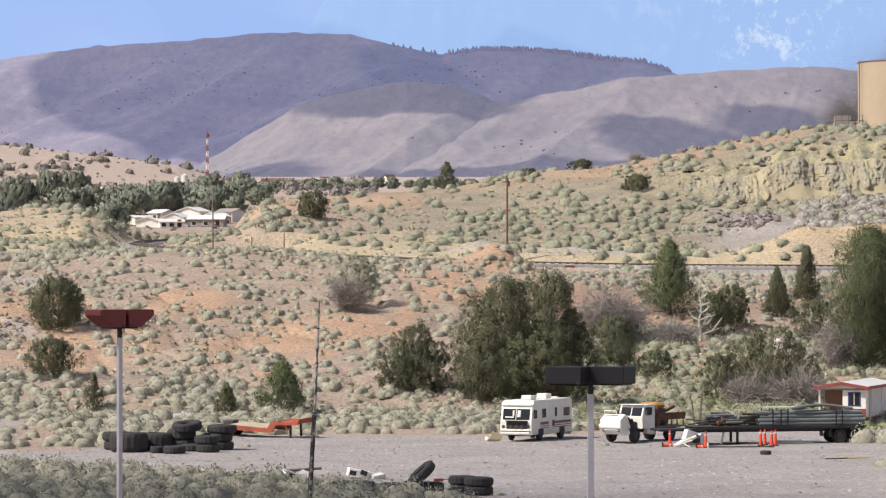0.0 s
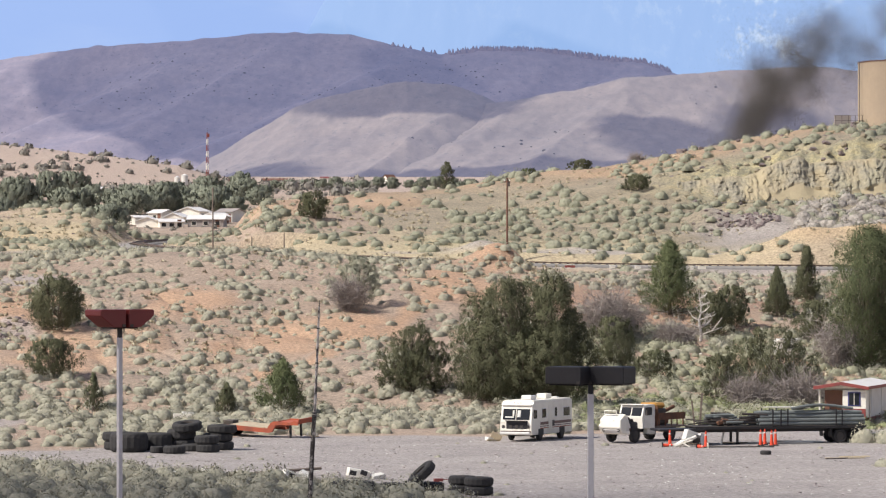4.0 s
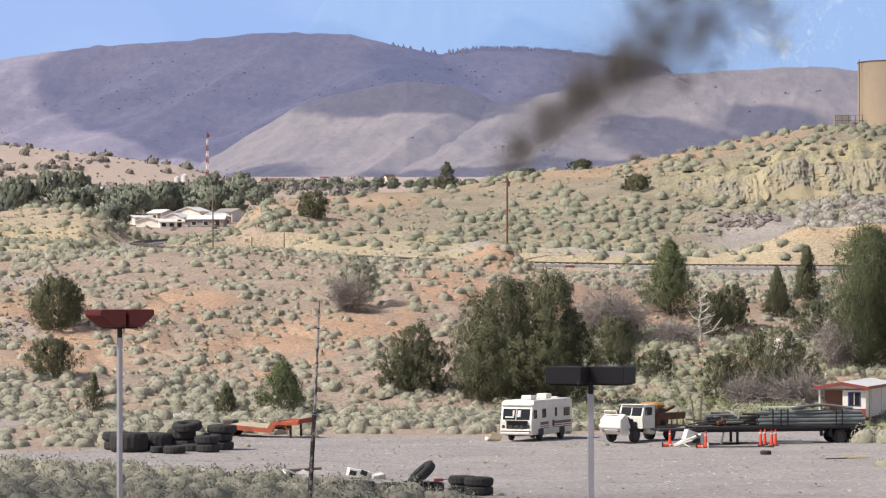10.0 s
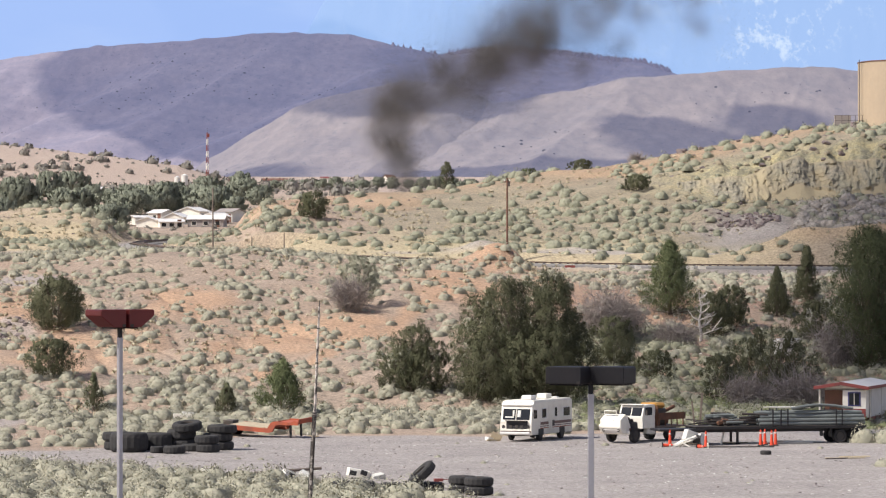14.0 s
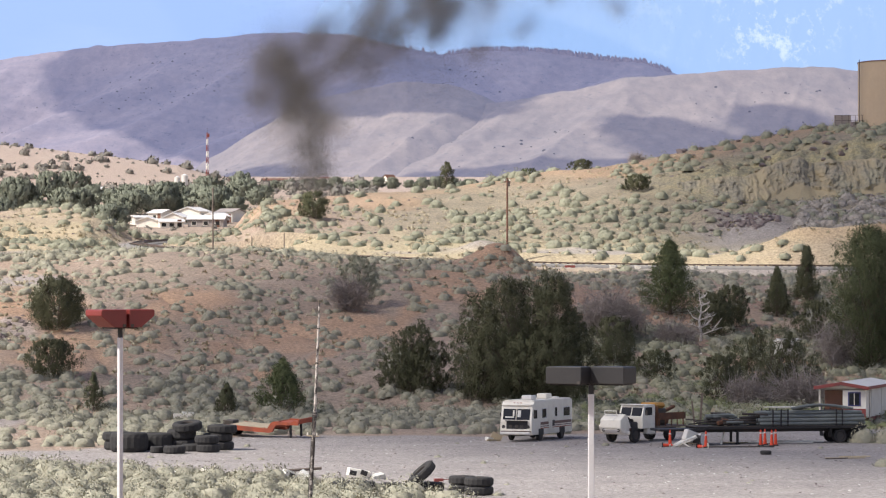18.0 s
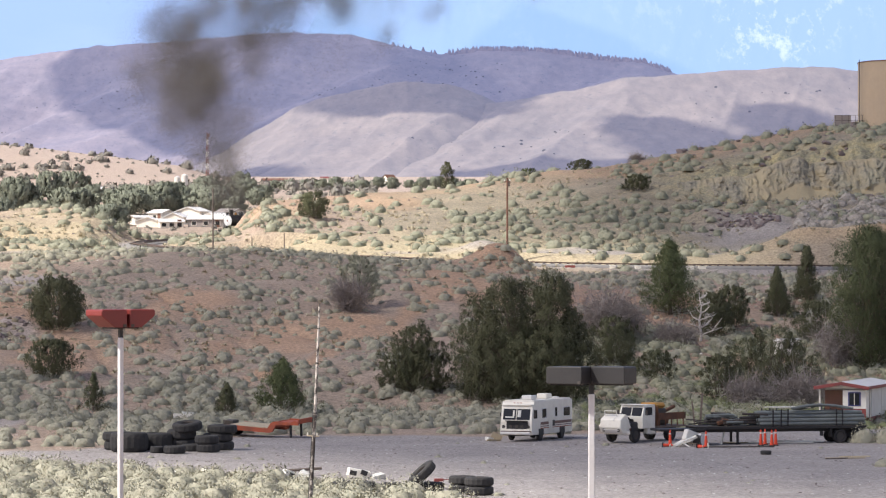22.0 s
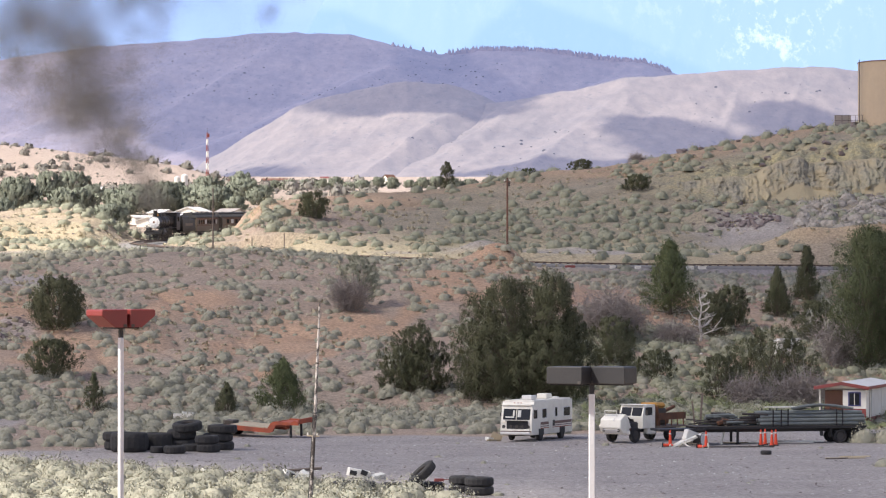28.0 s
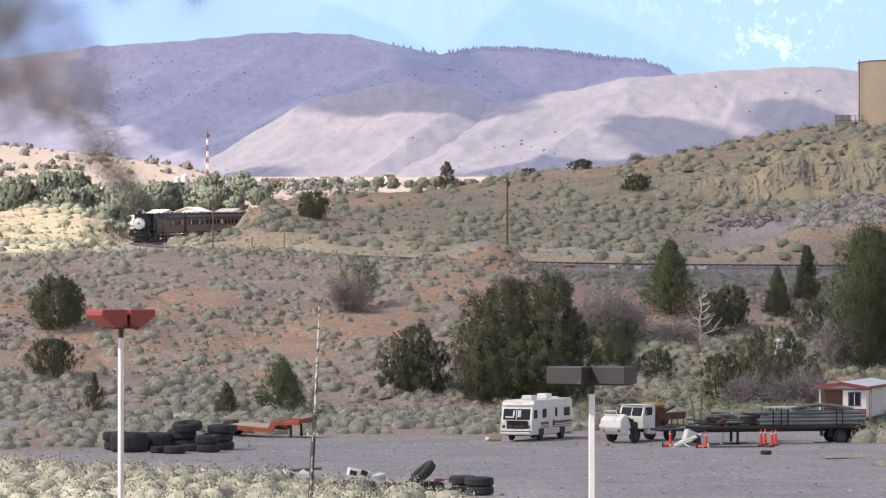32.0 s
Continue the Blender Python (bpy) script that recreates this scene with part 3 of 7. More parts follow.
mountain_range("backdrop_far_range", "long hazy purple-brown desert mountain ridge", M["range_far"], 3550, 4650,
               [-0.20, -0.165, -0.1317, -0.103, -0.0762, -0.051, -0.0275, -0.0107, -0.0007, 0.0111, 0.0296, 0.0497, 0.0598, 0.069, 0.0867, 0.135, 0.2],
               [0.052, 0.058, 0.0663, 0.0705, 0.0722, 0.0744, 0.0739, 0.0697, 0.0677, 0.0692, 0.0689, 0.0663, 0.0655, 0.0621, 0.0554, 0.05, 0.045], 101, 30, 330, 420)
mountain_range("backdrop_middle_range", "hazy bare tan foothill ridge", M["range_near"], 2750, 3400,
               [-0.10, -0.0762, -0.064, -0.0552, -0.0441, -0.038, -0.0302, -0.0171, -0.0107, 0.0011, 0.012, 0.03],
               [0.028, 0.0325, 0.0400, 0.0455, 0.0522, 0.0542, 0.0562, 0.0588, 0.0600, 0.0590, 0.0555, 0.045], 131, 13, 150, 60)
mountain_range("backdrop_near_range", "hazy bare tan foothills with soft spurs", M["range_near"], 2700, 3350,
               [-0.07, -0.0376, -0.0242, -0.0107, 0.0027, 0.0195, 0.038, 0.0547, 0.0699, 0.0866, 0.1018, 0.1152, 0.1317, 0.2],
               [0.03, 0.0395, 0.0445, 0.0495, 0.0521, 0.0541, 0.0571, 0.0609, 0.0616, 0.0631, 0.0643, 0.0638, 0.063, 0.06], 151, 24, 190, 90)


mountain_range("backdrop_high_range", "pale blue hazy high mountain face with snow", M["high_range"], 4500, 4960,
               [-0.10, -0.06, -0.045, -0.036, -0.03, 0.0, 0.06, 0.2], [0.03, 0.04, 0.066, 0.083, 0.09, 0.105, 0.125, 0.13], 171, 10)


def ridge_trees():
    """Dark conifers along the skyline of the far range."""
    rng = np.random.default_rng(19)
    u = np.concatenate([rng.uniform(0.006, 0.068, 420), rng.uniform(-0.015, 0.006, 20)])
    top = np.interp(u, [-0.0275, -0.0107, -0.0007, 0.0111, 0.0296, 0.0497, 0.0598, 0.069], [0.0739, 0.0697, 0.0677, 0.0692, 0.0689, 0.0663, 0.0655, 0.0621]) * 4650 + EYE_H
    tri = []
    for a, z in zip(u, top):
        h, w, x, y = rng.uniform(2.0, 7.5), rng.uniform(2.5, 5.5), a * 4648, 4648 + rng.uniform(-8, 2)
        c = [(x + w * math.cos(q), y + w * math.sin(q), z - 4) for q in (0.3, 1.56, 2.8, 4.1, 5.3)]
        tri += [(c[i], c[(i + 1) % 5], (x + rng.uniform(-0.6, 0.6), y, z + h - 1)) for i in range(5)]
    v = np.array(tri).reshape(-1, 3)
    # shares the far range's material, haze glow included
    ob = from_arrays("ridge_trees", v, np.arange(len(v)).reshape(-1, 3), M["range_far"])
    tagged(ob, "dark conifers along the skyline of the far range", "trees", kind="stuff")


ridge_trees()


def sky_haze():
    v = np.array([[-2600, 4990, 0], [2600, 4990, 0], [2600, 4990, 1500], [-2600, 4990, 1500]], float)
    ob = from_arrays("backdrop_sky", v, np.array([[0, 1, 2, 3]]), M["sky_haze"])
    tagged(ob, "pale blue hazy sky with faint streaks", "sky", kind="structure")


sky_haze()


def rock_face():
    """The quarry's broken wall: a ragged band of fissured rock over a smooth yellow talus, tallest to the east."""
    xs, hs = np.linspace(29, 86, 460), np.linspace(0, 1, 80)
    H, X = np.meshgrid(hs, xs, indexing="ij")
    grow = np.clip((X - 29) / 22.0, 0, 1) ** 0.8
    base = land(xs, np.full_like(xs, 495.0), rough=False)[None] - 0.7
    tall = (1.4 + 5.9 * grow) * (1 + 0.14 * fbm(X, X * 0, 9, 3, 201) + 0.08 * fbm(X, X * 0, 2.2, 2, 203))
    z = base + tall * H
    # where the talus gives way to bare rock
    line = 0.5 - 0.12 * grow + 0.2 * fbm(X, X * 0, 7, 3, 209) - 0.3 * np.clip(fbm(X, X * 0, 3.1, 2, 213) - 0.25, 0, 1)
    bare = np.clip((H - line) / 0.08, 0, 1) * np.clip((1.02 - H) / 0.1, 0, 1)
    fissure = np.abs(fbm(X + 0.5 * fbm(X, z, 2, 2, 207), z * 0.4, 1.7, 4, 205, 0.6))
    wx, wz = X + 0.7 * fbm(X, z, 1.6, 3, 221), z + 0.5 * fbm(X, z, 1.6, 3, 223)
    blk = 0.0
    for cell, amp in ((1.5, 0.8), (0.75, 0.6), (0.36, 0.4)):
        ci = np.floor(wx / cell)
        cj = np.floor(wz / (1.2 * cell) + 0.5 * np.mod(ci, 2))
        v = np.sin(ci * 127.1 + cj * 311.7) * 43758.5453
        blk = blk + amp * ((v - np.floor(v)) * 2 - 1)
    y = 494.5 + 8.5 * H + 1.2 * fbm(X, z * 0.3, 12, 3, 211) + 0.25 * fbm(X, z * 0.2, 2.0, 3, 215) - bare * (0.4 + 0.28 * blk + 0.6 * fissure - 0.6 * np.clip(fbm(X, z * 0.3, 4.5, 2, 217), 0, 1)) + bare * (0.3 * fbm(X, z * 0.35, 0.9, 3, 231, 0.7) + 0.3 * np.abs(fbm(X, z, 2.2, 2, 233))) + 2.0 * (H > 0.98)
    n = len(xs)
    i = (np.arange(len(hs) - 1)[:, None] * n + np.arange(n - 1)[None]).ravel()
    f = np.stack([i, i + 1, i + n + 1, i + n], 1)
    ob = from_arrays("rock_face", np.stack([X.ravel(), y.ravel(), z.ravel()], 1), f, M["crag"])
    ob.data.attributes.new("bare", "FLOAT", "POINT").data.foreach_set("value", (bare * np.clip(0.75 + 0.8 * fbm(X, z, 2.5, 3, 219), 0.1, 1)).ravel().astype(np.float32))
    tagged(ob, "broken yellow-grey rock face of an old quarry", "rock face", kind="structure")


rock_face()


# ------------------------------------------------------------------ brush and trees
def dome_core(seed, rings, seg, r):
    """The dense inside of a shrub: an uneven half ball in single triangles."""
    tri = []

    def at(i, k):
        e, a = (i / rings) * 1.5708, 6.2832 * (k + 0.5 * i) / seg
        q = r * (1 + 0.2 * math.sin(3 * a + seed) * math.cos(e) + 0.14 * math.sin(5 * a - seed + 4 * e) * math.cos(e))
        return (q * math.cos(a) * math.cos(e), q * math.sin(a) * math.cos(e), 0.9 * q * math.sin(e) - 0.06)
    for i in range(rings):
        for k in range(seg):
            a, b, c, d = at(i, k), at(i, k + 1), at(i + 1, k), at(i + 1, k + 1)
            tri.append((a, b, c))
            if i < rings - 1:
                tri.append((b, d, c))
    return np.array(tri)


def outward(tri, centre_z=0.15, soft=0.36):
    """Corner normals that turn away from the middle of the shrub, and triangles wound to suit."""
    mid = tri.mean(1)
    o = mid - np.array([0, 0, centre_z])
    o /= np.linalg.norm(o, axis=1)[:, None] + 1e-9
    g = np.cross(tri[:, 1] - tri[:, 0], tri[:, 2] - tri[:, 0])
    g /= np.linalg.norm(g, axis=1)[:, None] + 1e-9
    back = (g * o).sum(1) < 0
    tri = tri.copy()
    tri[back] = tri[back][:, [0, 2, 1]]
    g[back] *= -1
    n = o * (1 - soft) + g * soft
    n /= np.linalg.norm(n, axis=1)[:, None] + 1e-9
    return tri, np.repeat(n[:, None], 3, 1)


def bush_template(n, seed, leaf=0.3, spiky=0.5, core=(3, 8)):
    """A rounded shrub: a dense middle with n tufts on it, in a half ball of radius one, and its normals."""
    rng = np.random.default_rng(seed)
    p = rng.normal(size=(n, 3))
    p /= np.linalg.norm(p, axis=1)[:, None]
    p[:, 2] = np.abs(p[:, 2]) * 1.05 - 0.08
    lump = 1 + 0.22 * np.sin(3.1 * p[:, 0] + seed) * np.cos(2.7 * p[:, 1] - seed)
    r = lump * (0.72 + 0.28 * rng.random(n) ** 0.8)
    c = p * r[:, None] * np.array([1, 1, 0.9])
    a = np.cross(p, rng.normal(size=(n, 3)))
    a /= np.linalg.norm(a, axis=1)[:, None]
    b = np.cross(p, a)
    s = leaf * (0.6 + 0.8 * rng.random(n))[:, None]
    tip = c + p * s * spiky * rng.random((n, 1)) + b * s * 0.7 + np.array([0, 0, 0.3]) * s
    tri = np.stack([c - a * s * 0.6 - b * s * 0.35, c + a * s * 0.6 - b * s * 0.35, tip], 1)
    if core:
        tri = np.concatenate([dome_core(seed, *core, 0.75), tri])
    return outward(tri)


def strew(name, templates, place, size, mat, seed, flat=1.0):
    """Many shrubs joined in one mesh: a turned and scaled copy of a template at every place."""
    rng = np.random.default_rng(seed)
    out, nor = [], []
    pick = rng.integers(0, len(templates), len(place))
    turn = rng.random(len(place)) * 6.283
    tall = size * (0.85 + 0.45 * rng.random(len(place))) * flat
    for k, (tp, tn) in enumerate(templates):
        i = np.where(pick == k)[0]
        if not len(i):
            continue
        v, w = tp.reshape(-1, 3), tn.reshape(-1, 3)
        ca, sa = np.cos(turn[i])[:, None], np.sin(turn[i])[:, None]
        x = (v[None, :, 0] * ca - v[None, :, 1] * sa) * size[i, None] + place[i, 0:1]
        y = (v[None, :, 0] * sa + v[None, :, 1] * ca) * size[i, None] + place[i, 1:2]
        z = v[None, :, 2] * tall[i, None] + place[i, 2:3]
        out.append(np.stack([x, y, z], 2).reshape(-1, 3))
        nor.append(np.stack([w[None, :, 0] * ca - w[None, :, 1] * sa, w[None, :, 0] * sa + w[None, :, 1] * ca, np.broadcast_to(w[None, :, 2], x.shape)], 2).reshape(-1, 3))
    v = np.concatenate(out)
    return from_arrays(name, v, np.arange(len(v)).reshape(-1, 3), mat, normals=np.concatenate(nor))


def on_land(x, y, sink=0.08):
    return np.stack([x, y, land(x, y) - sink], 1)


def scatter(rng, n, d0, d1, u0=-0.14, u1=0.14):
    d = np.sqrt(rng.random(n) * (d1 ** 2 - d0 ** 2) + d0 ** 2)
    u = u0 + (u1 - u0) * rng.random(n)
    return u * d, d


def thin(x, y, cell):
    """Leaves one of the places in every cell of a grid."""
    key = np.floor(x / cell).astype(np.int64) * 100000 + np.floor(y / cell).astype(np.int64)
    i = np.sort(np.unique(key, return_index=True)[1])
    return x[i], y[i]


def rail_gap(x, y):
    line = RAIL_LINE[::4]
    return np.sqrt(((x[:, None] - line[None, :, 0]) ** 2 + (y[:, None] - line[None, :, 1]) ** 2).min(1))


def brush():
    rng = np.random.default_rng(7)
    near = [bush_template(230, s, 0.085, 0.7, (5, 11)) for s in range(7)]
    fine = [bush_template(420, s, 0.065, 0.8, (6, 13)) for s in range(40, 46)]
    mid = [bush_template(130, s, 0.10, 0.75, (4, 10)) for s in range(10, 18)]
    far = [bush_template(30, s, 0.46) for s in range(20, 25)]
    # the bank above the yard
    x, y = scatter(rng, 15000, 262, 408)
    bare = np.zeros_like(x)
    for a in ORANGE + DIRT:
        bare = np.maximum(bare, spread(x, y, *a, 0.8))
    keep = (rng.random(len(x)) < np.clip(0.62 + 0.5 * fbm(x, y, 14, 3, 81) + 0.5 * fbm(x, y, 4.5, 2, 82), 0.06, 1)) & (rng.random(len(x)) > bare * 0.7) & (rng.random(len(x)) > np.clip((y - 378) / 20, 0, 0.92) * (x > 0))
    x, y = thin(x[keep], y[keep], 1.3)
    s = 0.22 + 0.78 * rng.random(len(x)) ** 1.7
    tagged(strew("sagebrush", mid, on_land(x, y), s, M["sage"], 1), "grey-green sagebrush shrubs all over the bank", "shrubs", kind="stuff")
    # a thick belt along the foot of the bank
    x, y = scatter(rng, 6000, 226, 284)
    u = x / y
    keep = (y > np.interp(u, SIDE, FOOT) + 1) & (rng.random(len(x)) < np.clip(0.42 + 0.6 * fbm(x, y, 7, 3, 83), 0.05, 1) * np.clip((286 - y) / 22, 0.1, 1))
    keep &= ~((x > 24) & (y < 262))
    x, y = thin(x[keep], y[keep], 1.4)
    s = 0.5 + 0.65 * rng.random(len(x))
    tagged(strew("sagebrush_belt", near, on_land(x, y), s, M["sage"], 2), "thick belt of pale sagebrush along the yard", "shrubs", kind="stuff")
    # the spur and the terrace behind
    x, y = scatter(rng, 15000, 405, 550)
    bare = np.zeros_like(x)
    for a in DIRT:
        bare = np.maximum(bare, spread(x, y, *a, 0.5))
    rocky = np.clip((x / y - 0.05) / 0.03, 0, 1) * np.clip(1.6 - np.abs(y - 504) / 8.0, 0, 1)
    keep = (rng.random(len(x)) < np.clip(0.24 + 0.55 * fbm(x, y, 15, 3, 85), 0.03, 1)) & (rng.random(len(x)) > bare) & (rng.random(len(x)) > 0.85 * rocky) & (rail_gap(x, y) > 5) & ~((x > -46) & (x < -16) & (y < 462) & (rail_gap(x, y) < 7.5)) & ~((y < 424) & (x > 0) & (rng.random(len(x)) < 0.9)) & ~((y < 432) & (x < 0) & (x > -42) & (rng.random(len(x)) < 0.5))
    keep &= ~((x > -46) & (x < 2) & (y < 446) & (rng.random(len(x)) < 0.85)) & ~((x > -30) & (x < -12) & (y > 430) & (y < 472) & (rail_gap(x, y) < 16))
    keep &= ~((y > 512) & (x > 15) & (rng.random(len(x)) < 0.65))
    x, y = thin(x[keep], y[keep], 2.5)
    s = 0.5 + 0.95 * rng.random(len(x)) ** 1.3
    tagged(strew("hillside_brush", mid, on_land(x, y), s, M["sage_far"], 3), "green-grey shrubs dotted over the spur", "shrubs", kind="stuff")
    # single large bushes at the edges of the yard
    spots = np.array([(29.6, 237.0, 1.25), (31.2, 236.2, 1.35), (33.0, 237.5, 1.3), (30.4, 239.0, 1.1), (34.5, 236.4, 1.4), (27.2, 206.5, 0.85), (28.2, 205.6, 0.95), (26.9, 199.5, 0.7),
                      (8.5, 232.0, 0.22), (-13.2, 216.0, 0.35), (-11.6, 214.5, 0.3), (-2.6, 178.6, 0.55), (-1.6, 177.8, 0.5), (2.9, 178.2, 0.4), (-3.4, 178.0, 0.45)])
    tagged(strew("yard_sagebrush", fine, on_land(spots[:, 0], spots[:, 1]), spots[:, 2], M["sage"], 15), "large sagebrush at the edges of the yard", "shrubs", kind="stuff")
    # thick sage up the draw
    x, y = scatter(rng, 2600, 258, 338, 0.04, 0.14)
    keep = (rng.random(len(x)) < np.clip(0.6 + 0.5 * fbm(x, y, 11, 3, 95), 0.05, 1)) & ~((x > 24) & (y < 268))
    x, y = thin(x[keep], y[keep], 1.3)
    tagged(strew("draw_sagebrush", mid, on_land(x, y), 0.45 + 0.6 * rng.random(len(x)), M["draw_sage"], 16), "thick grey-green sagebrush in the draw", "shrubs", kind="stuff")
    # green thicket in the draw behind the truck
    x, y = scatter(rng, 520, 258, 300, 0.035, 0.135)
    keep = rng.random(len(x)) < np.clip(0.45 + 0.6 * fbm(x, y, 8, 2, 87), 0.05, 1)
    x, y = x[keep], y[keep]
    tagged(strew("green_thicket", near, on_land(x, y), 0.5 + 0.6 * rng.random(len(x)), M["green"], 4), "bright green brush in the draw", "shrubs", kind="stuff")
    # foreground belt of brush at the yard's near side
    x, y = scatter(rng, 1500, 150, 208, -0.14, 0.06)
    u = x / y
    edge = np.interp(u, [-0.13, -0.07, -0.03, 0.0, 0.03, 0.13], [206, 196, 184, 172, 160, 150])
    keep = (y < edge + 2 * fbm(x, y, 8, 2, 89)) & (rng.random(len(x)) < 0.85)
    x, y = thin(x[keep], y[keep], 1.5)
    tagged(strew("foreground_sagebrush", fine, on_land(x, y), 0.65 + 0.6 * rng.random(len(x)), M["sage"], 5), "dense sagebrush at the near side of the yard", "shrubs", kind="stuff")
    # dry grass tufts
    tuft = [bush_template(26, s, 0.5, 1.6, None) for s in range(30, 34)]
    x, y = scatter(rng, 7000, 258, 545)
    keep = (rng.random(len(x)) < np.clip(0.35 + 0.6 * fbm(x, y, 18, 3, 91), 0, 1)) & (rail_gap(x, y) > 4)
    x, y = x[keep], y[keep]
    tagged(strew("dry_grass", tuft, on_land(x, y), 0.16 + 0.22 * rng.random(len(x)), M["straw"], 6), "straw-coloured dry grass tufts between the shrubs", "grass", kind="stuff")
    # weeds scattered on the yard
    x, y = scatter(rng, 26, 185, 245)
    tagged(strew("yard_weeds", mid, on_land(x, y), 0.12 + 0.22 * rng.random(len(x)), M["sage"], 8), "small dry weeds on the gravel yard", "weeds", kind="stuff")
    # grey dead brush under the quarry
    x, y = thin(*scatter(rng, 420, 458, 491, 0.106, 0.14), 2.1)
    tagged(strew("grey_brush", mid, on_land(x, y), 0.7 + 0.9 * rng.random(len(x)), M["grey_brush"], 9), "dense grey-purple dry brush below the quarry", "shrubs", kind="stuff")
    # far slopes towards the town
    x, y = scatter(rng, 4200, 700, 1900, -0.15, -0.02)
    keep = rng.random(len(x)) < np.clip(0.3 + 0.5 * fbm(x, y, 60, 3, 93), 0, 1)
    x, y = x[keep], y[keep]
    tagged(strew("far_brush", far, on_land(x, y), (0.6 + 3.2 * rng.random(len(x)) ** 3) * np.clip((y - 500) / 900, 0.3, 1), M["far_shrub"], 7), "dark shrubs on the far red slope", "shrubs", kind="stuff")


brush()


def crown_mesh(seed, h, w, shape, n_clump, n_leaf, leaf):
    """Corners and normals of a crown's leaf tufts: upright clumps on limbs, in a round, cone or column outline, with gaps."""
    rng = np.random.default_rng(seed)
    t = rng.random(n_clump) ** 0.9
    base = {"cone": 0.05, "column": 0.03, "round": 0.06}[shape]
    if shape == "cone":
        rad = (1 - t) ** 0.8 * (0.9 + 0.1 * rng.random(n_clump))
    elif shape == "column":
        rad = np.sin(np.pi * np.clip(t * 0.85 + 0.12, 0, 1)) ** 0.6
    else:
        rad = np.sqrt(np.clip(1 - (t * 1.7 - 0.75) ** 2, 0.03, 1))
    a = rng.random(n_clump) * 6.283
    lump = 1 + 0.24 * np.sin(2 * a + seed) + 0.2 * np.sin(3 * a + 5 * t + seed)
    r = w / 2 * rad * lump * (0.3 + 0.7 * np.sqrt(rng.random(n_clump))) * (1 + 0.3 * (rng.random(n_clump) < 0.22))
    c = np.stack([r * np.cos(a), r * np.sin(a), h * (base + (1 - base) * t)], 1)
    cs = (0.052 * h + 0.05 * w) * (0.4 + 0.9 * rng.random(n_clump)) * (1 - 0.4 * t)
    p = rng.normal(size=(n_clump, n_leaf, 3))
    p /= np.linalg.norm(p, axis=2)[..., None]
    # each clump is a spray that points up and outward
    ax = np.stack([np.cos(a) * 0.6 * rad, np.sin(a) * 0.6 * rad, np.full(n_clump, 0.85)], 1) + 0.35 * rng.normal(size=(n_clump, 3))
    ax /= np.linalg.norm(ax, axis=1)[:, None]
    along = rng.random((n_clump, n_leaf, 1)) ** 0.8
    q = c[:, None] + ax[:, None] * (along - 0.3) * cs[:, None, None] * 2.2 + p * cs[:, None, None] * (1.25 - 0.75 * along)
    q[..., 2] = np.maximum(q[..., 2], 0.05)
    d1 = rng.normal(size=q.shape)
    d1 -= (d1 * p).sum(2)[..., None] * p * 0.7
    d1 /= np.linalg.norm(d1, axis=2)[..., None]
    d2 = np.cross(p, d1)
    s = leaf * (0.6 + 0.8 * rng.random((n_clump, n_leaf, 1)))
    tri = np.stack([q - d1 * s * 0.4, q + d1 * s * 0.4, q + d2 * s * 0.5 + np.array([0, 0, 0.9]) * s], 2).reshape(-1, 3, 3)
    o = (p * 0.4 + (c / np.array([w / 2, w / 2, h]) - np.array([0, 0, 0.35]))[:, None]).reshape(-1, 3)
    o /= np.linalg.norm(o, axis=1)[:, None] + 1e-9
    g = np.cross(tri[:, 1] - tri[:, 0], tri[:, 2] - tri[:, 0])
    g /= np.linalg.norm(g, axis=1)[:, None] + 1e-9
    back = (g * o).sum(1) < 0
    tri[back] = tri[back][:, [0, 2, 1]]
    g[back] *= -1
    nor = o * 0.78 + g * 0.22
    return tri.reshape(-1, 3), np.repeat(nor, 3, 0), c


def tree(name, label, x, y, h, w, shape, seed, mat, n_clump=130, n_leaf=55, leaf=0.22, group="", stems=1, lobes=None):
    """lobes: for a tree of several upright heads, rows of offset across, offset along, height, width."""
    z = float(land(x, y)[0]) - 0.1
    root = empty(name, pose(x, y, z))
    tagged(root, label, "tree", group)
    vs, ns, cs = [], [], []
    for k, (ox, oy, lh, lw) in enumerate(lobes or [(0, 0, h, w)]):
        v, nn, c = crown_mesh(seed + 31 * k, lh, lw, shape, max(24, int((1.35 if n_clump > 200 else 2.3) * n_clump * lh * lw / (h * w))), int(n_leaf * 2.0), leaf * (0.3 if n_clump > 200 else 0.4))
        vs.append(v + np.array([ox, oy, 0]))
        ns.append(nn)
        cs.append(c + np.array([ox, oy, 0]))
    verts, c = np.concatenate(vs), np.concatenate(cs)
    under(from_arrays("crown", verts, np.arange(len(verts)).reshape(-1, 3), mat, normals=np.concatenate(ns)), root)
    bm = B()
    rng = random.Random(seed)
    top = 0.8 if shape != "round" else 0.6
    for k in range(stems):
        ox, oy = (lobes[k % len(lobes)][0], lobes[k % len(lobes)][1]) if lobes else (rng.uniform(-0.2, 0.2) * w, rng.uniform(-0.15, 0.15) * w)
        rod(bm, (0, 0, -0.3), Vector((ox, oy, h * top)), 0.03 * h / (0.6 + 0.4 * stems) + 0.03, 0.02, 8)
    for k in range(0, len(c), 9):
        b = Vector(c[k])
        rod(bm, (b.x * 0.3, b.y * 0.3, max(0.1, b.z * 0.45)), b, 0.006 * h + 0.015, 0.012, 5)
    part("trunk", bm, M["bark"], root)
    return root


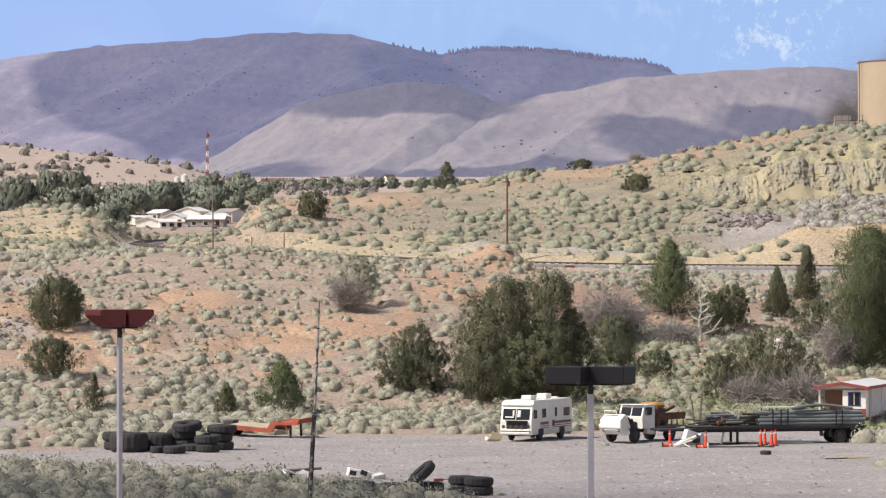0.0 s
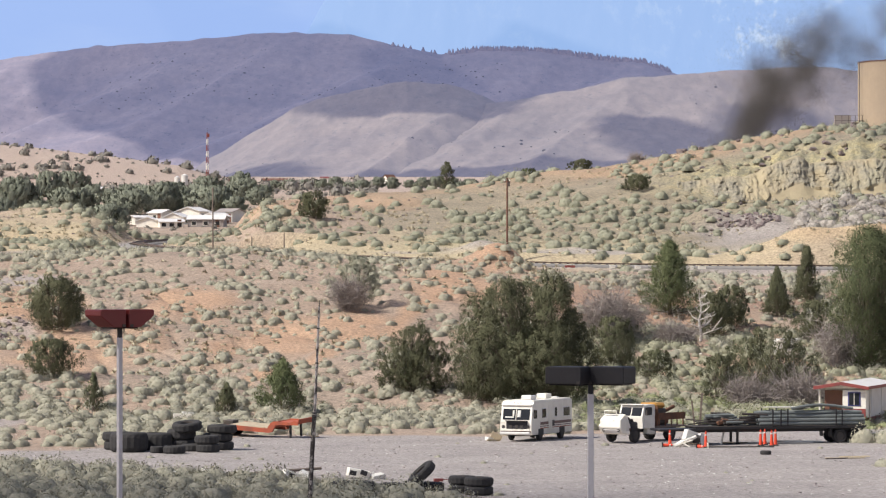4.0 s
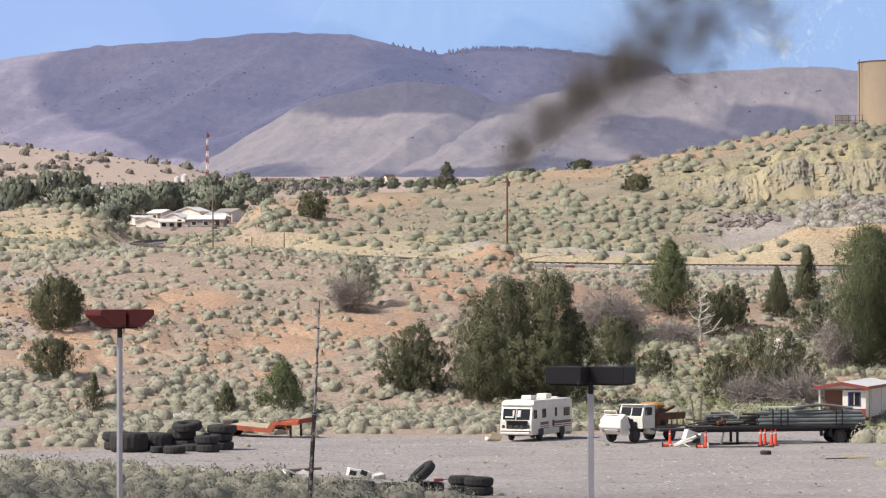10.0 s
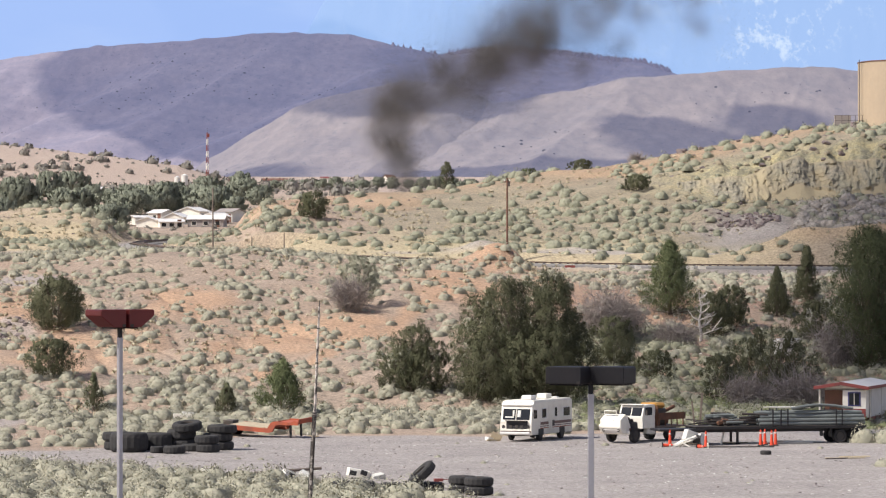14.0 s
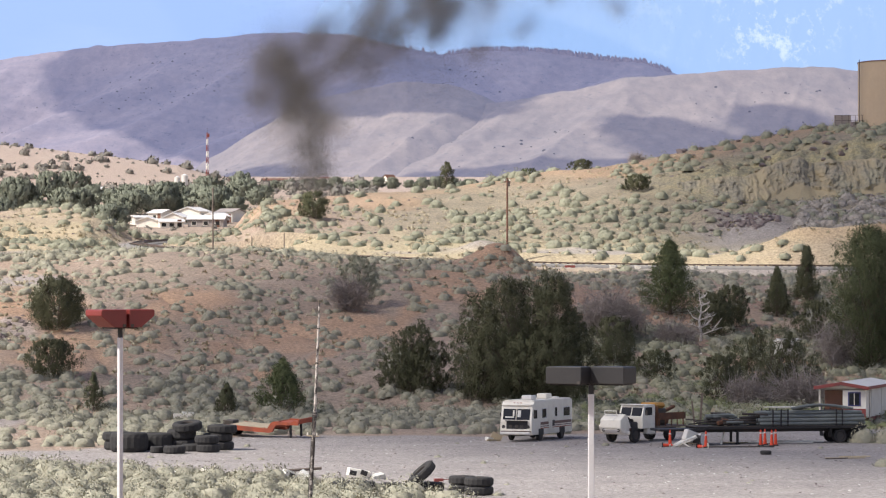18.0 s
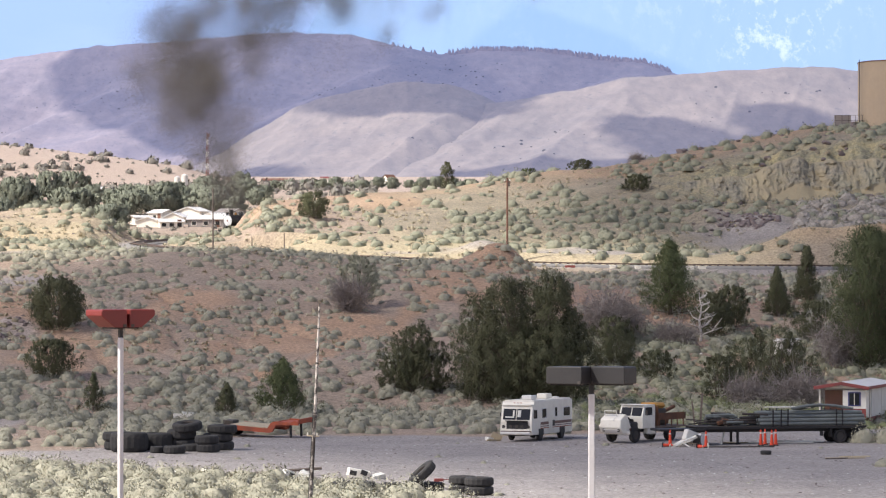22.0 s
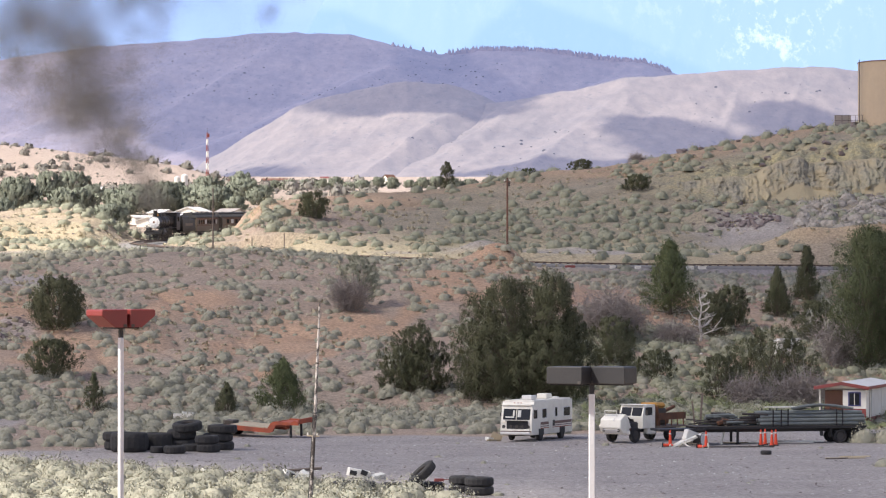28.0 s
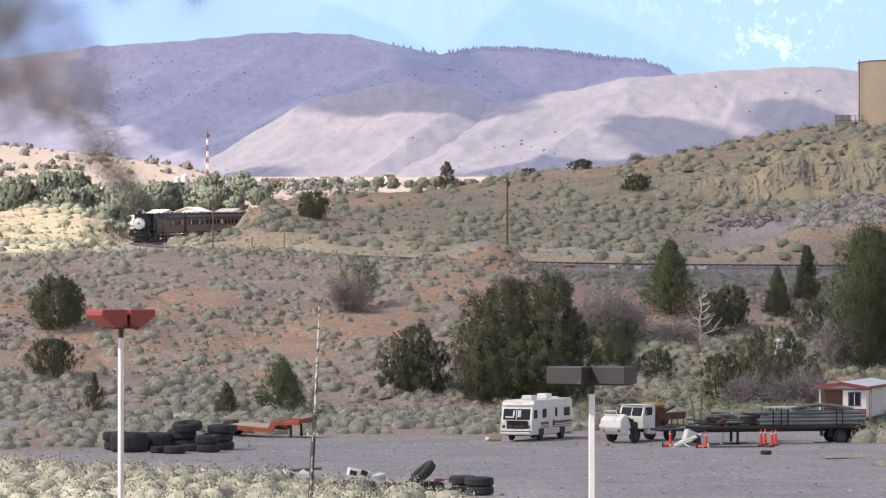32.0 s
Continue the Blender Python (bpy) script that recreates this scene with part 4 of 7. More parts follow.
def dead_shrub(name, label, x, y, h, w, seed, mat="twig", n_twig=2600):
    """A grey tangle of bare twigs."""
    z = float(land(x, y)[0]) - 0.1
    root = empty(name, pose(x, y, z))
    tagged(root, label, "dead shrub")
    rng = np.random.default_rng(seed)
    bm = B()
    tips = []
    for k in range(9):
        a = rng.random() * 6.283
        e = Vector((math.cos(a) * w * 0.33, math.sin(a) * w * 0.33, h * (0.45 + 0.3 * rng.random())))
        rod(bm, (0, 0, 0), e, 0.07, 0.03, 6)
        tips.append(e)
    part("bare_limb_fork", bm, M[mat], root)
    v = []
    for k in range(n_twig):
        e = tips[k % 9] * float(0.35 + 0.65 * rng.random())
        g = e + Vector(rng.normal(size=3)) * w * 0.13
        d = Vector(rng.normal(size=3)) * 0.22 * w + Vector((e.x, e.y, 0.5 * h)) * 0.15
        s = Vector(rng.normal(size=3)).normalized() * 0.026
        g.z = max(g.z, 0.1)
        v += [g - s, g + s, g + d]
    tw = from_arrays("twig_tangle", np.array(v), np.arange(len(v)).reshape(-1, 3), M[mat])
    under(tw, root)
    return root
# junipers, poplars and dead brush on the bank
def bleached_tree(x, y, h, seed):
    """A dead tree: one crooked trunk, bare forking limbs and a fallen one at its foot."""
    root = empty("dead_tree", pose(x, y, float(land(x, y)[0]) - 0.1))
    tagged(root, "pale bleached dead tree with bare limbs", "dead tree")
    rng = random.Random(seed)
    bm = B()
    spine = [Vector((0.12 * math.sin(1.7 * k), 0.1 * math.cos(k), h * k / 7)) for k in range(8)]
    for k in range(7):
        rod(bm, spine[k], spine[k + 1], 0.16 - 0.02 * k, 0.14 - 0.02 * k, 8)
    part("trunk", bm, M["bleached"], root)
    for k in range(15):
        a, p = rng.uniform(0, 6.283), spine[1 + k % 6]
        reach = (2.0 - 0.24 * (k % 6)) * rng.uniform(0.7, 1.15)
        bm = B()
        q = p + Vector((math.cos(a) * reach * 0.55, math.sin(a) * reach * 0.3, reach * 0.2))
        e = q + Vector((math.cos(a) * reach * 0.5, math.sin(a) * reach * 0.3, reach * rng.uniform(0.1, 0.6)))
        rod(bm, p, q, 0.065, 0.045, 6)
        rod(bm, q, e, 0.045, 0.02, 6)
        for j in range(6):
            s = p + (q - p) * rng.uniform(0.4, 1) if j < 3 else q + (e - q) * rng.random()
            rod(bm, s, s + Vector((rng.gauss(0, 0.35), rng.gauss(0, 0.3), rng.uniform(-0.1, 0.6))), 0.022, 0.01, 4)
        part("limb", bm, M["bleached"], root)
    bm = B()
    rod(bm, (-0.6, -0.8, 0.3), (-2.6, -1.4, 0.9), 0.12, 0.06, 7)
    rod(bm, (-1.4, -1.0, 0.55), (-2.2, -1.9, 0.3), 0.06, 0.03, 6)
    rod(bm, (-1.9, -1.2, 0.7), (-3.3, -1.1, 0.5), 0.05, 0.02, 6)
    part("fallen_limb", bm, M["bleached"], root)


JUN = "dark green juniper tree on the sagebrush bank"
tree("juniper", "large many-stemmed dark green juniper behind the motorhome", 6.6, 279.8, 10.2, 10.2, "column", 1, M["juniper"], 460, 60, 0.3, stems=5,
     lobes=[(-3.6, 0.3, 8.6, 3.4), (-1.6, -0.8, 9.8, 4.2), (0.7, 0.5, 9.6, 4.4), (2.6, -0.4, 10.3, 4.0), (4.0, 0.4, 7.6, 3.4), (-2.6, -1.2, 6.0, 5.0), (2.4, -1.4, 6.4, 5.0), (0.2, -1.6, 5.5, 5.0), (-4.6, 0, 6.6, 2.2), (1.7, 0.3, 10.7, 1.8), (-0.7, 0, 10.2, 2.0), (3.5, 0, 9.7, 1.8), (5.0, 0, 6.0, 2.0), (-2.6, 0.2, 9.4, 1.7)])
tree("juniper", "dark green spreading juniper at the foot of the bank", -2.3, 282.2, 5.5, 5.8, "round", 2, M["juniper"], 210, 55, 0.24, stems=3, lobes=[(-0.3, 0, 5.5, 3.4), (-1.4, -0.3, 4.0, 3.4), (1.3, 0.2, 4.4, 3.2), (0.6, -0.8, 3.2, 3.6), (-0.9, 0, 5.2, 1.4), (0.5, 0, 5.8, 1.3), (-2.4, 0, 3.0, 1.6), (2.3, 0, 3.4, 1.5)])
tree("juniper", "green cone-shaped young juniper beside the yard", -12.9, 271, 4.1, 4.2, "cone", 3, M["young_juniper"], 120, 50, 0.22)
tree("juniper", "small green juniper beside the yard", -17.3, 268.8, 2.5, 2.2, "cone", 4, M["juniper"], 60, 45, 0.18)
tree("juniper", JUN, -35.8, 312, 4.6, 5.0, "round", 5, M["juniper"], 150, 55, 0.25, stems=3)
tree("juniper", "low leaning juniper on the red slope", -32.7, 281, 3.1, 3.6, "round", 6, M["juniper"], 90, 50, 0.22, stems=2)
tree("juniper", "thin straggly young juniper", -27.6, 266, 3.0, 2.0, "cone", 7, M["juniper"], 50, 36, 0.18)
tree("juniper", "half-dead juniper with a green top", -8.4, 333, 4.9, 3.2, "round", 8, M["sage_far"], 60, 50, 0.24, stems=2)
tree("juniper", "pointed dark green juniper below the railway", 23.3, 345.5, 7.2, 6.0, "cone", 9, M["young_juniper"], 190, 55, 0.25)
tree("juniper", JUN, 29.2, 340.8, 4.1, 3.5, "round", 10, M["juniper"], 90, 50, 0.24)
tree("juniper", JUN, 34.6, 348.5, 4.8, 3.6, "cone", 11, M["juniper"], 110, 50, 0.24)
tree("juniper", "pointed dark juniper beside the railway bank", 39.0, 361, 5.6, 3.2, "cone", 12, M["juniper"], 120, 50, 0.24)
tree("poplar", "tall dense dark green tree above the mobile home", 39.6, 311.5, 12.6, 6.0, "column", 13, M["poplar"], 520, 70, 0.34)
tree("poplar", "tall dense dark green tree above the mobile home", 43.6, 314, 13.2, 6.4, "column", 14, M["poplar"], 520, 70, 0.34)
tree("juniper", "broad brown-green juniper behind the pipe trailer", 28.0, 290, 6.7, 7.2, "round", 15, M["juniper"], 230, 50, 0.26, stems=4, lobes=[(-1.8, 0, 5.8, 3.6), (0.6, -0.4, 6.8, 4.0), (2.4, 0.3, 5.4, 3.8), (0, -1, 3.8, 5.5), (-0.8, 0, 6.6, 1.5), (1.8, 0, 6.4, 1.5), (-3.2, 0, 4.6, 1.6), (3.6, 0, 4.4, 1.6)])
tree("juniper", JUN, 15.5, 306, 4.5, 4.0, "round", 16, M["juniper"], 110, 50, 0.24)
tree("juniper", "round dark juniper alone on the spur", -18.7, 485, 3.7, 4.2, "round", 17, M["juniper"], 100, 45, 0.28, stems=2)
tree("juniper", "small dark tree on the skyline of the spur", 0.6, 531, 4.2, 2.0, "column", 18, M["juniper"], 60, 40, 0.25)
tree("juniper", "pale green tree on the skyline of the spur", 2.9, 546, 4.0, 2.2, "column", 19, M["town_tree"], 60, 40, 0.28)
tree("juniper", "dark shrub tree on the skyline", -25.5, 545, 3.6, 3.0, "round", 20, M["juniper"], 60, 40, 0.28)
tree("juniper", "dark shrub tree on the skyline", -23.2, 548, 3.2, 2.2, "round", 21, M["juniper"], 50, 40, 0.28)
tree("juniper", "low dark juniper on the hilltop", 22.0, 536, 1.9, 3.4, "round", 22, M["juniper"], 50, 40, 0.28)
tree("juniper", "low dark juniper on the hillside", 29.0, 502, 2.3, 4.0, "round", 23, M["juniper"], 60, 40, 0.28)
tree("juniper", "low dark juniper on the hilltop", 13.6, 534, 1.2, 2.8, "round", 24, M["poplar"], 40, 40, 0.26)
dead_shrub("dead_shrub", "bare grey dead shrub on the bank", -9.3, 330, 3.4, 3.6, 41)
dead_shrub("dead_shrub", "large tangle of grey-purple bare branches", 15.7, 326.2, 5.4, 5.6, 42)
bleached_tree(25.2, 329.8, 5.0, 43)
dead_shrub("dead_shrub", "grey bare brush beside the tall trees", 36.5, 312, 4.2, 5.0, 44)
dead_shrub("dead_shrub", "brown bare brush behind the pipe trailer", 30.5, 284, 2.9, 4.8, 45)
dead_shrub("dead_shrub", "grey bare brush behind the pipe trailer", 25.5, 282, 3.0, 3.6, 46)
dead_shrub("dead_shrub", "grey-purple bare branches on the bank", 18.0, 330, 4.4, 5.0, 48)
dead_shrub("dead_shrub", "grey bare brush beside the dead tree", 22.6, 326, 2.6, 4.0, 49)
tree("juniper", "dark green juniper beside the bleached tree", 27.0, 336, 4.6, 3.6, "round", 25, M["juniper"], 90, 50, 0.24)
tree("juniper", "dark green juniper in the draw", 36.8, 331, 4.2, 3.8, "round", 26, M["juniper"], 90, 50, 0.24)
tree("juniper", "small olive juniper in the draw", 19.0, 300, 2.6, 2.8, "round", 27, M["juniper"], 60, 45, 0.2)
tree("juniper", "straggly olive juniper behind the truck", 23.5, 287, 4.4, 2.6, "round", 28, M["juniper"], 60, 45, 0.22)
dead_shrub("dead_shrub", "bare dark shrub on the hilltop", 31.4, 541, 1.6, 2.6, 47)


def town_trees():
    rng = random.Random(5)
    seeds = []
    for k in range(4):
        h, w = (4.7, 7.6) if k < 2 else (5.0, 5.6)
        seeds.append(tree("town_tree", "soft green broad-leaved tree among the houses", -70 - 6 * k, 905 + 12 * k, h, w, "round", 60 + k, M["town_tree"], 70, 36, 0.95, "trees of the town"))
    spots = [(-0.131, 820), (-0.127, 900), (-0.120, 860), (-0.113, 900), (-0.108, 900), (-0.104, 960), (-0.098, 930), (-0.0985, 850), (-0.1, 815), (-0.093, 870), (-0.087, 885), (-0.083, 880), (-0.079, 890), (-0.068, 880), (-0.062, 875), (-0.091, 1000), (-0.086, 960),
             (-0.082, 930), (-0.079, 1010), (-0.076, 1000), (-0.073, 960), (-0.07, 1040), (-0.066, 1000), (-0.060, 1000), (-0.059, 980), (-0.055, 930), (-0.053, 1000), (-0.117, 1010), (-0.128, 1000), (-0.11, 1050),
             (-0.058, 1400), (-0.05, 1450), (-0.046, 1380), (-0.041, 1500), (-0.036, 1420), (-0.032, 1480), (-0.028, 1400), (-0.024, 1450), (-0.019, 1500), (-0.015, 1420), (-0.010, 1500), (-0.006, 1460), (-0.002, 1520), (0.003, 1480), (0.008, 1500)]
    for k, (u, d) in enumerate(spots):
        x, y = u * d, d
        s = rng.uniform(0.6, 1.3) * (1.15 if d < 930 else 1.05) if d < 1200 else rng.uniform(0.7, 1.0)
        m = pose(x, y, float(land(x, y)[0]) - 0.1, 0, 0, rng.uniform(0, 360))
        c = copy_thing(seeds[k % 4], m)
        c.scale = (s, s, s * rng.uniform(0.8, 1.1))


town_trees()
# ------------------------------------------------------------------ things on the yard
def ground_z(x, y):
    return float(land(x, y)[0])


def wheel(parent, x, y, r, w, name="wheel"):
    """A tyre on a rim, its axle along y."""
    t = part(name, tyre_bm(r, w, "y", r * 0.55), M["rubber"], parent, smooth=True)
    t.location = (x, y, r)
    rodpart("rim", (0, -w * 0.42, 0), (0, w * 0.42, 0), r * 0.56, M["steel"], t, 14)
    return t


def tyre_bm(r, w, axis="z", hole=None, lugs=0):
    """A tyre: a rounded ring with an open middle, lying flat or standing."""
    hole = hole or r * 0.52
    bm = B()
    n = 36
    half = [(hole, 0.34), (hole + (r - hole) * 0.35, 0.5), (r * 0.88, 0.485), (r * 0.965, 0.41), (r, 0.26)]
    prof = [(q, -w * e) for q, e in half] + [(q, w * e) for q, e in half[::-1]]
    rings = []
    for i in range(n):
        a = 2 * math.pi * i / n
        ring = []
        for k, (q, h) in enumerate(prof):
            e = q + (0.03 * r if (lugs and k in (4, 5) and i % 2) else 0)
            p = (e * math.cos(a), e * math.sin(a), h)
            ring.append(bm.verts.new((p[0], p[2], p[1]) if axis == "y" else p))
        rings.append(ring)
    m = len(prof)
    for i in range(n):
        for k in range(m):
            bm.faces.new((rings[i][k], rings[(i + 1) % n][k], rings[(i + 1) % n][(k + 1) % m], rings[i][(k + 1) % m]))
    bmesh.ops.recalc_face_normals(bm, faces=bm.faces[:])
    return bm


def old_tyre(x, y, z, r, w, tilt=(0, 0, 0), rusty=False, label="worn black earthmover tyre lying on the gravel yard"):
    root = empty("tyre", pose(x, y, z, *tilt))
    tagged(root, label, "tyre", "heaps of old tyres")
    part("casing", tyre_bm(r, w, "z", r * 0.5, 1), M["rubber"], root)
    part("bead", tyre_bm(r * 0.56, w * 0.8, "z", r * 0.48), M["rust" if rusty else "steel"], root, "rusty rim ring" if rusty else "")
    return root


def heaps_of_tyres():
    # x, y, layers, radius, width
    for x, y, n, r, w in [(-20.9, 224, 1, 1.25, 1.3), (-19.2, 226, 1, 1.1, 1.15), (-17.5, 226.5, 2, 0.95, 0.7), (-15.6, 223.6, 2, 0.78, 0.56), (-15.1, 227, 3, 0.98, 0.56),
                          (-17.7, 221.8, 1, 0.72, 0.52), (-18.9, 222.4, 1, 0.45, 0.45), (-16.7, 225.0, 1, 0.8, 0.5), (-21.9, 226.6, 2, 0.9, 0.6)]:
        for k in range(n):
            old_tyre(x + 0.1 * k * (-1) ** k, y, ground_z(x, y) + w * (k + 0.5), r, w, (0, 0, 37 * k), rusty=(k == n - 1 and x > -16))
    old_tyre(-17.2, 226.2, ground_z(-17.2, 226) + 1.62, 0.98, 0.6, (7, -6, 10), label="worn black tyre lying tilted on a stack")
    for x, y, n, r, w in [(-4.75, 178.4, 1, 1.2, 0.75), (-0.8, 181.8, 1, 0.85, 0.5), (1.05, 180.6, 2, 0.74, 0.46), (1.9, 178.8, 2, 0.76, 0.48), (-2.75, 181, 1, 0.7, 0.5)]:
        for k in range(n):
            old_tyre(x, y, ground_z(x, y) + w * (k + 0.5), r, w, (0, 0, 51 * k), rusty=k == n - 1)
    old_tyre(-1.15, 181.5, 1.0, 0.84, 0.5, (8, -42, 0), label="black tyre leaning on another tyre")
    old_tyre(21.3, 222.2, ground_z(21.3, 222.2) + 0.14, 0.36, 0.26, label="small black tyre lying alone on the gravel")


heaps_of_tyres()


def motorhome():
    root = empty("motorhome", pose(6.75, 242.8, ground_z(6.7, 242) , 0, 0, -114))
    tagged(root, "cream and brown-striped old motorhome parked on gravel", "motorhome")
    L, W, z0, z1 = 7.8, 2.4, 0.45, 2.84
    # side outline with a sloped front
    out = [(-L / 2, z0), (L / 2 - 0.1, z0), (L / 2, z0 + 0.3), (L / 2 - 0.02, 1.35), (L / 2 - 0.30, 2.55), (L / 2 - 0.52, z1), (-L / 2 + 0.12, z1), (-L / 2, z1 - 0.15)]
    shell = prism(B(), out, -W / 2, W / 2, "y")
    bmesh.ops.bevel(shell, geom=[e for e in shell.edges if e.calc_length() > 1.0], offset=0.07, segments=2, affect="EDGES", profile=0.6)
    part("body", shell, M["white"], root)
    boxpart("brow", (L / 2 - 0.33, 0, 2.6), (0.3, W - 0.1, 0.1), M["white"], root, 0.03, m=Matrix.Rotation(radians(8), 4, "Y"))
    boxpart("gas_locker", (-3.0, -W / 2 - 0.012, 0.95), (0.7, 0.03, 0.4), M["cream"], root, 0.01)
    boxpart("entrance_door", (0.35, W / 2 + 0.012, 1.6), (0.7, 0.03, 1.9), M["white"], root, 0.01)
    boxpart("roof_cap", (-0.2, 0, z1 + 0.03), (L - 0.9, W - 0.12, 0.08), M["white"], root, 0.03)
    boxpart("roof_air_conditioner", (1.7, 0.1, z1 + 0.22), (0.95, 0.8, 0.34), M["metal_roof"], root, 0.06, "grey rooftop air conditioner")
    boxpart("roof_vent", (-1.4, 0.0, z1 + 0.24), (1.0, 0.8, 0.38), M["white"], root, 0.06)
    boxpart("roof_hatch", (-3.0, 0.2, z1 + 0.11), (0.45, 0.45, 0.1), M["metal_roof"], root, 0.02)
    # windscreen, leaning, in two panes with a middle post
    lean = Matrix.Rotation(radians(-13), 4, "Y")
    for s in (-1, 1):
        ws = boxpart("windscreen", (L / 2 - 0.135, s * 0.53, 1.93), (0.05, 0.98, 0.78), M["glass"], root, 0.015, m=lean)
    boxpart("windscreen_post", (L / 2 - 0.12, 0, 1.93), (0.06, 0.06, 0.82), M["white"], root, 0.01, m=lean)
    boxpart("dash_junk", (L / 2 - 0.075, -0.5, 1.68), (0.05, 0.7, 0.2), M["cream"], root, 0.02)
    # added cream and white slips that stand in for the windscreen's pale reflection
    boxpart("reflection_patch", (L / 2 - 0.115, 0.22, 1.97), (0.05, 0.26, 0.5), M["cream"], root, 0.02, m=lean)
    boxpart("reflection_patch", (L / 2 - 0.105, -0.2, 2.0), (0.05, 0.14, 0.42), M["white"], root, 0.02, m=lean)
    for k in range(3):
        boxpart("clearance_light", (L / 2 - 0.36, -0.25 + 0.25 * k, z1 - 0.1), (0.06, 0.1, 0.05), M["trailer_red"], root, 0.01)
    # open engine bay under the windscreen
    boxpart("engine_bay", (L / 2 + 0.01, 0.1, 1.16), (0.09, 1.62, 0.6), M["dark"], root, 0.02, "dark open engine hatch")
    boxpart("hatch_lid", (L / 2 + 0.14, 0.1, 1.47), (0.3, 1.6, 0.05), M["steel"], root, 0.01)
    for s in (-0.35, 0.1, 0.5):
        boxpart("engine_block", (L / 2 + 0.05, s, 1.05), (0.1, 0.22, 0.3), M["steel"], root, 0.02)
    for s in (-1, 1):
        rodpart("headlight", (L / 2 - 0.05, s * 0.95, 1.05), (L / 2 + 0.04, s * 0.95, 1.05), 0.12, M["steel"], root, 14)
    boxpart("front_bumper", (L / 2 + 0.12, 0, 0.6), (0.16, W - 0.1, 0.18), M["metal_roof"], root, 0.04, "bent chrome bumper")
    boxpart("grille_panel", (L / 2 + 0.03, 0, 0.83), (0.06, W - 0.3, 0.16), M["white"], root, 0.02)
    boxpart("front_stripe", (L / 2 + 0.004, 0, 0.72), (0.02, W - 0.06, 0.06), M["stripe"], root)
    for s in (-1, 1):
        y = s * (W / 2 + 0.008)
        boxpart("cab_window", (L / 2 - 0.75, y, 1.93), (0.6, 0.03, 0.62), M["glass"], root, 0.01)
        for x, w, h, z in ((1.55, 0.75, 0.62, 1.95), (-0.7, 0.4, 0.62, 1.98), (-2.75, 1.15, 0.6, 1.95)):
            f = boxpart("window_frame", (x, y, z), (w + 0.12, 0.03, h + 0.12), M["metal_roof"], root, 0.01)
            boxpart("pane", (x, y + s * 0.018, z), (w, 0.012, h), M["glass"], f)
        boxpart("side_stripe", (-0.75, y, 1.24), (5.9, 0.016, 0.2), M["stripe"], root)
        boxpart("side_stripe", (-0.75, y, 1.03), (5.9, 0.016, 0.06), M["stripe"], root)
        boxpart("side_stripe", (-0.75, y, 0.9), (5.9, 0.016, 0.05), M["trailer_red"], root)
        boxpart("storage_hatch", (-0.2, y, 1.2), (0.5, 0.03, 0.42), M["steel"], root, 0.01)
        boxpart("wheel_arch", (2.1, y, 0.66), (0.95, 0.03, 0.42), M["dark"], root, 0.02)
        boxpart("wheel_arch", (-1.9, y, 0.66), (1.0, 0.03, 0.42), M["dark"], root, 0.02)
        wheel(root, 2.1, s * (W / 2 - 0.12), 0.4, 0.26)
        wheel(root, -1.9, s * (W / 2 - 0.12), 0.4, 0.3)
        rodpart("mirror", (L / 2 - 0.35, s * (W / 2 + 0.1), 1.75), (L / 2 - 0.35, s * (W / 2 + 0.1), 2.0), 0.07, M["steel"], root, 8)
    boxpart("rear_ladder", (-L / 2 - 0.06, 0.6, 1.6), (0.05, 0.4, 2.0), M["metal_roof"], root)
    boxpart("rear_bumper", (-L / 2 - 0.1, 0, 0.55), (0.2, W - 0.2, 0.16), M["steel"], root, 0.03)
    boxpart("chassis", (0, 0, 0.47), (L - 0.9, 1.0, 0.2), M["dark"], root)


motorhome()


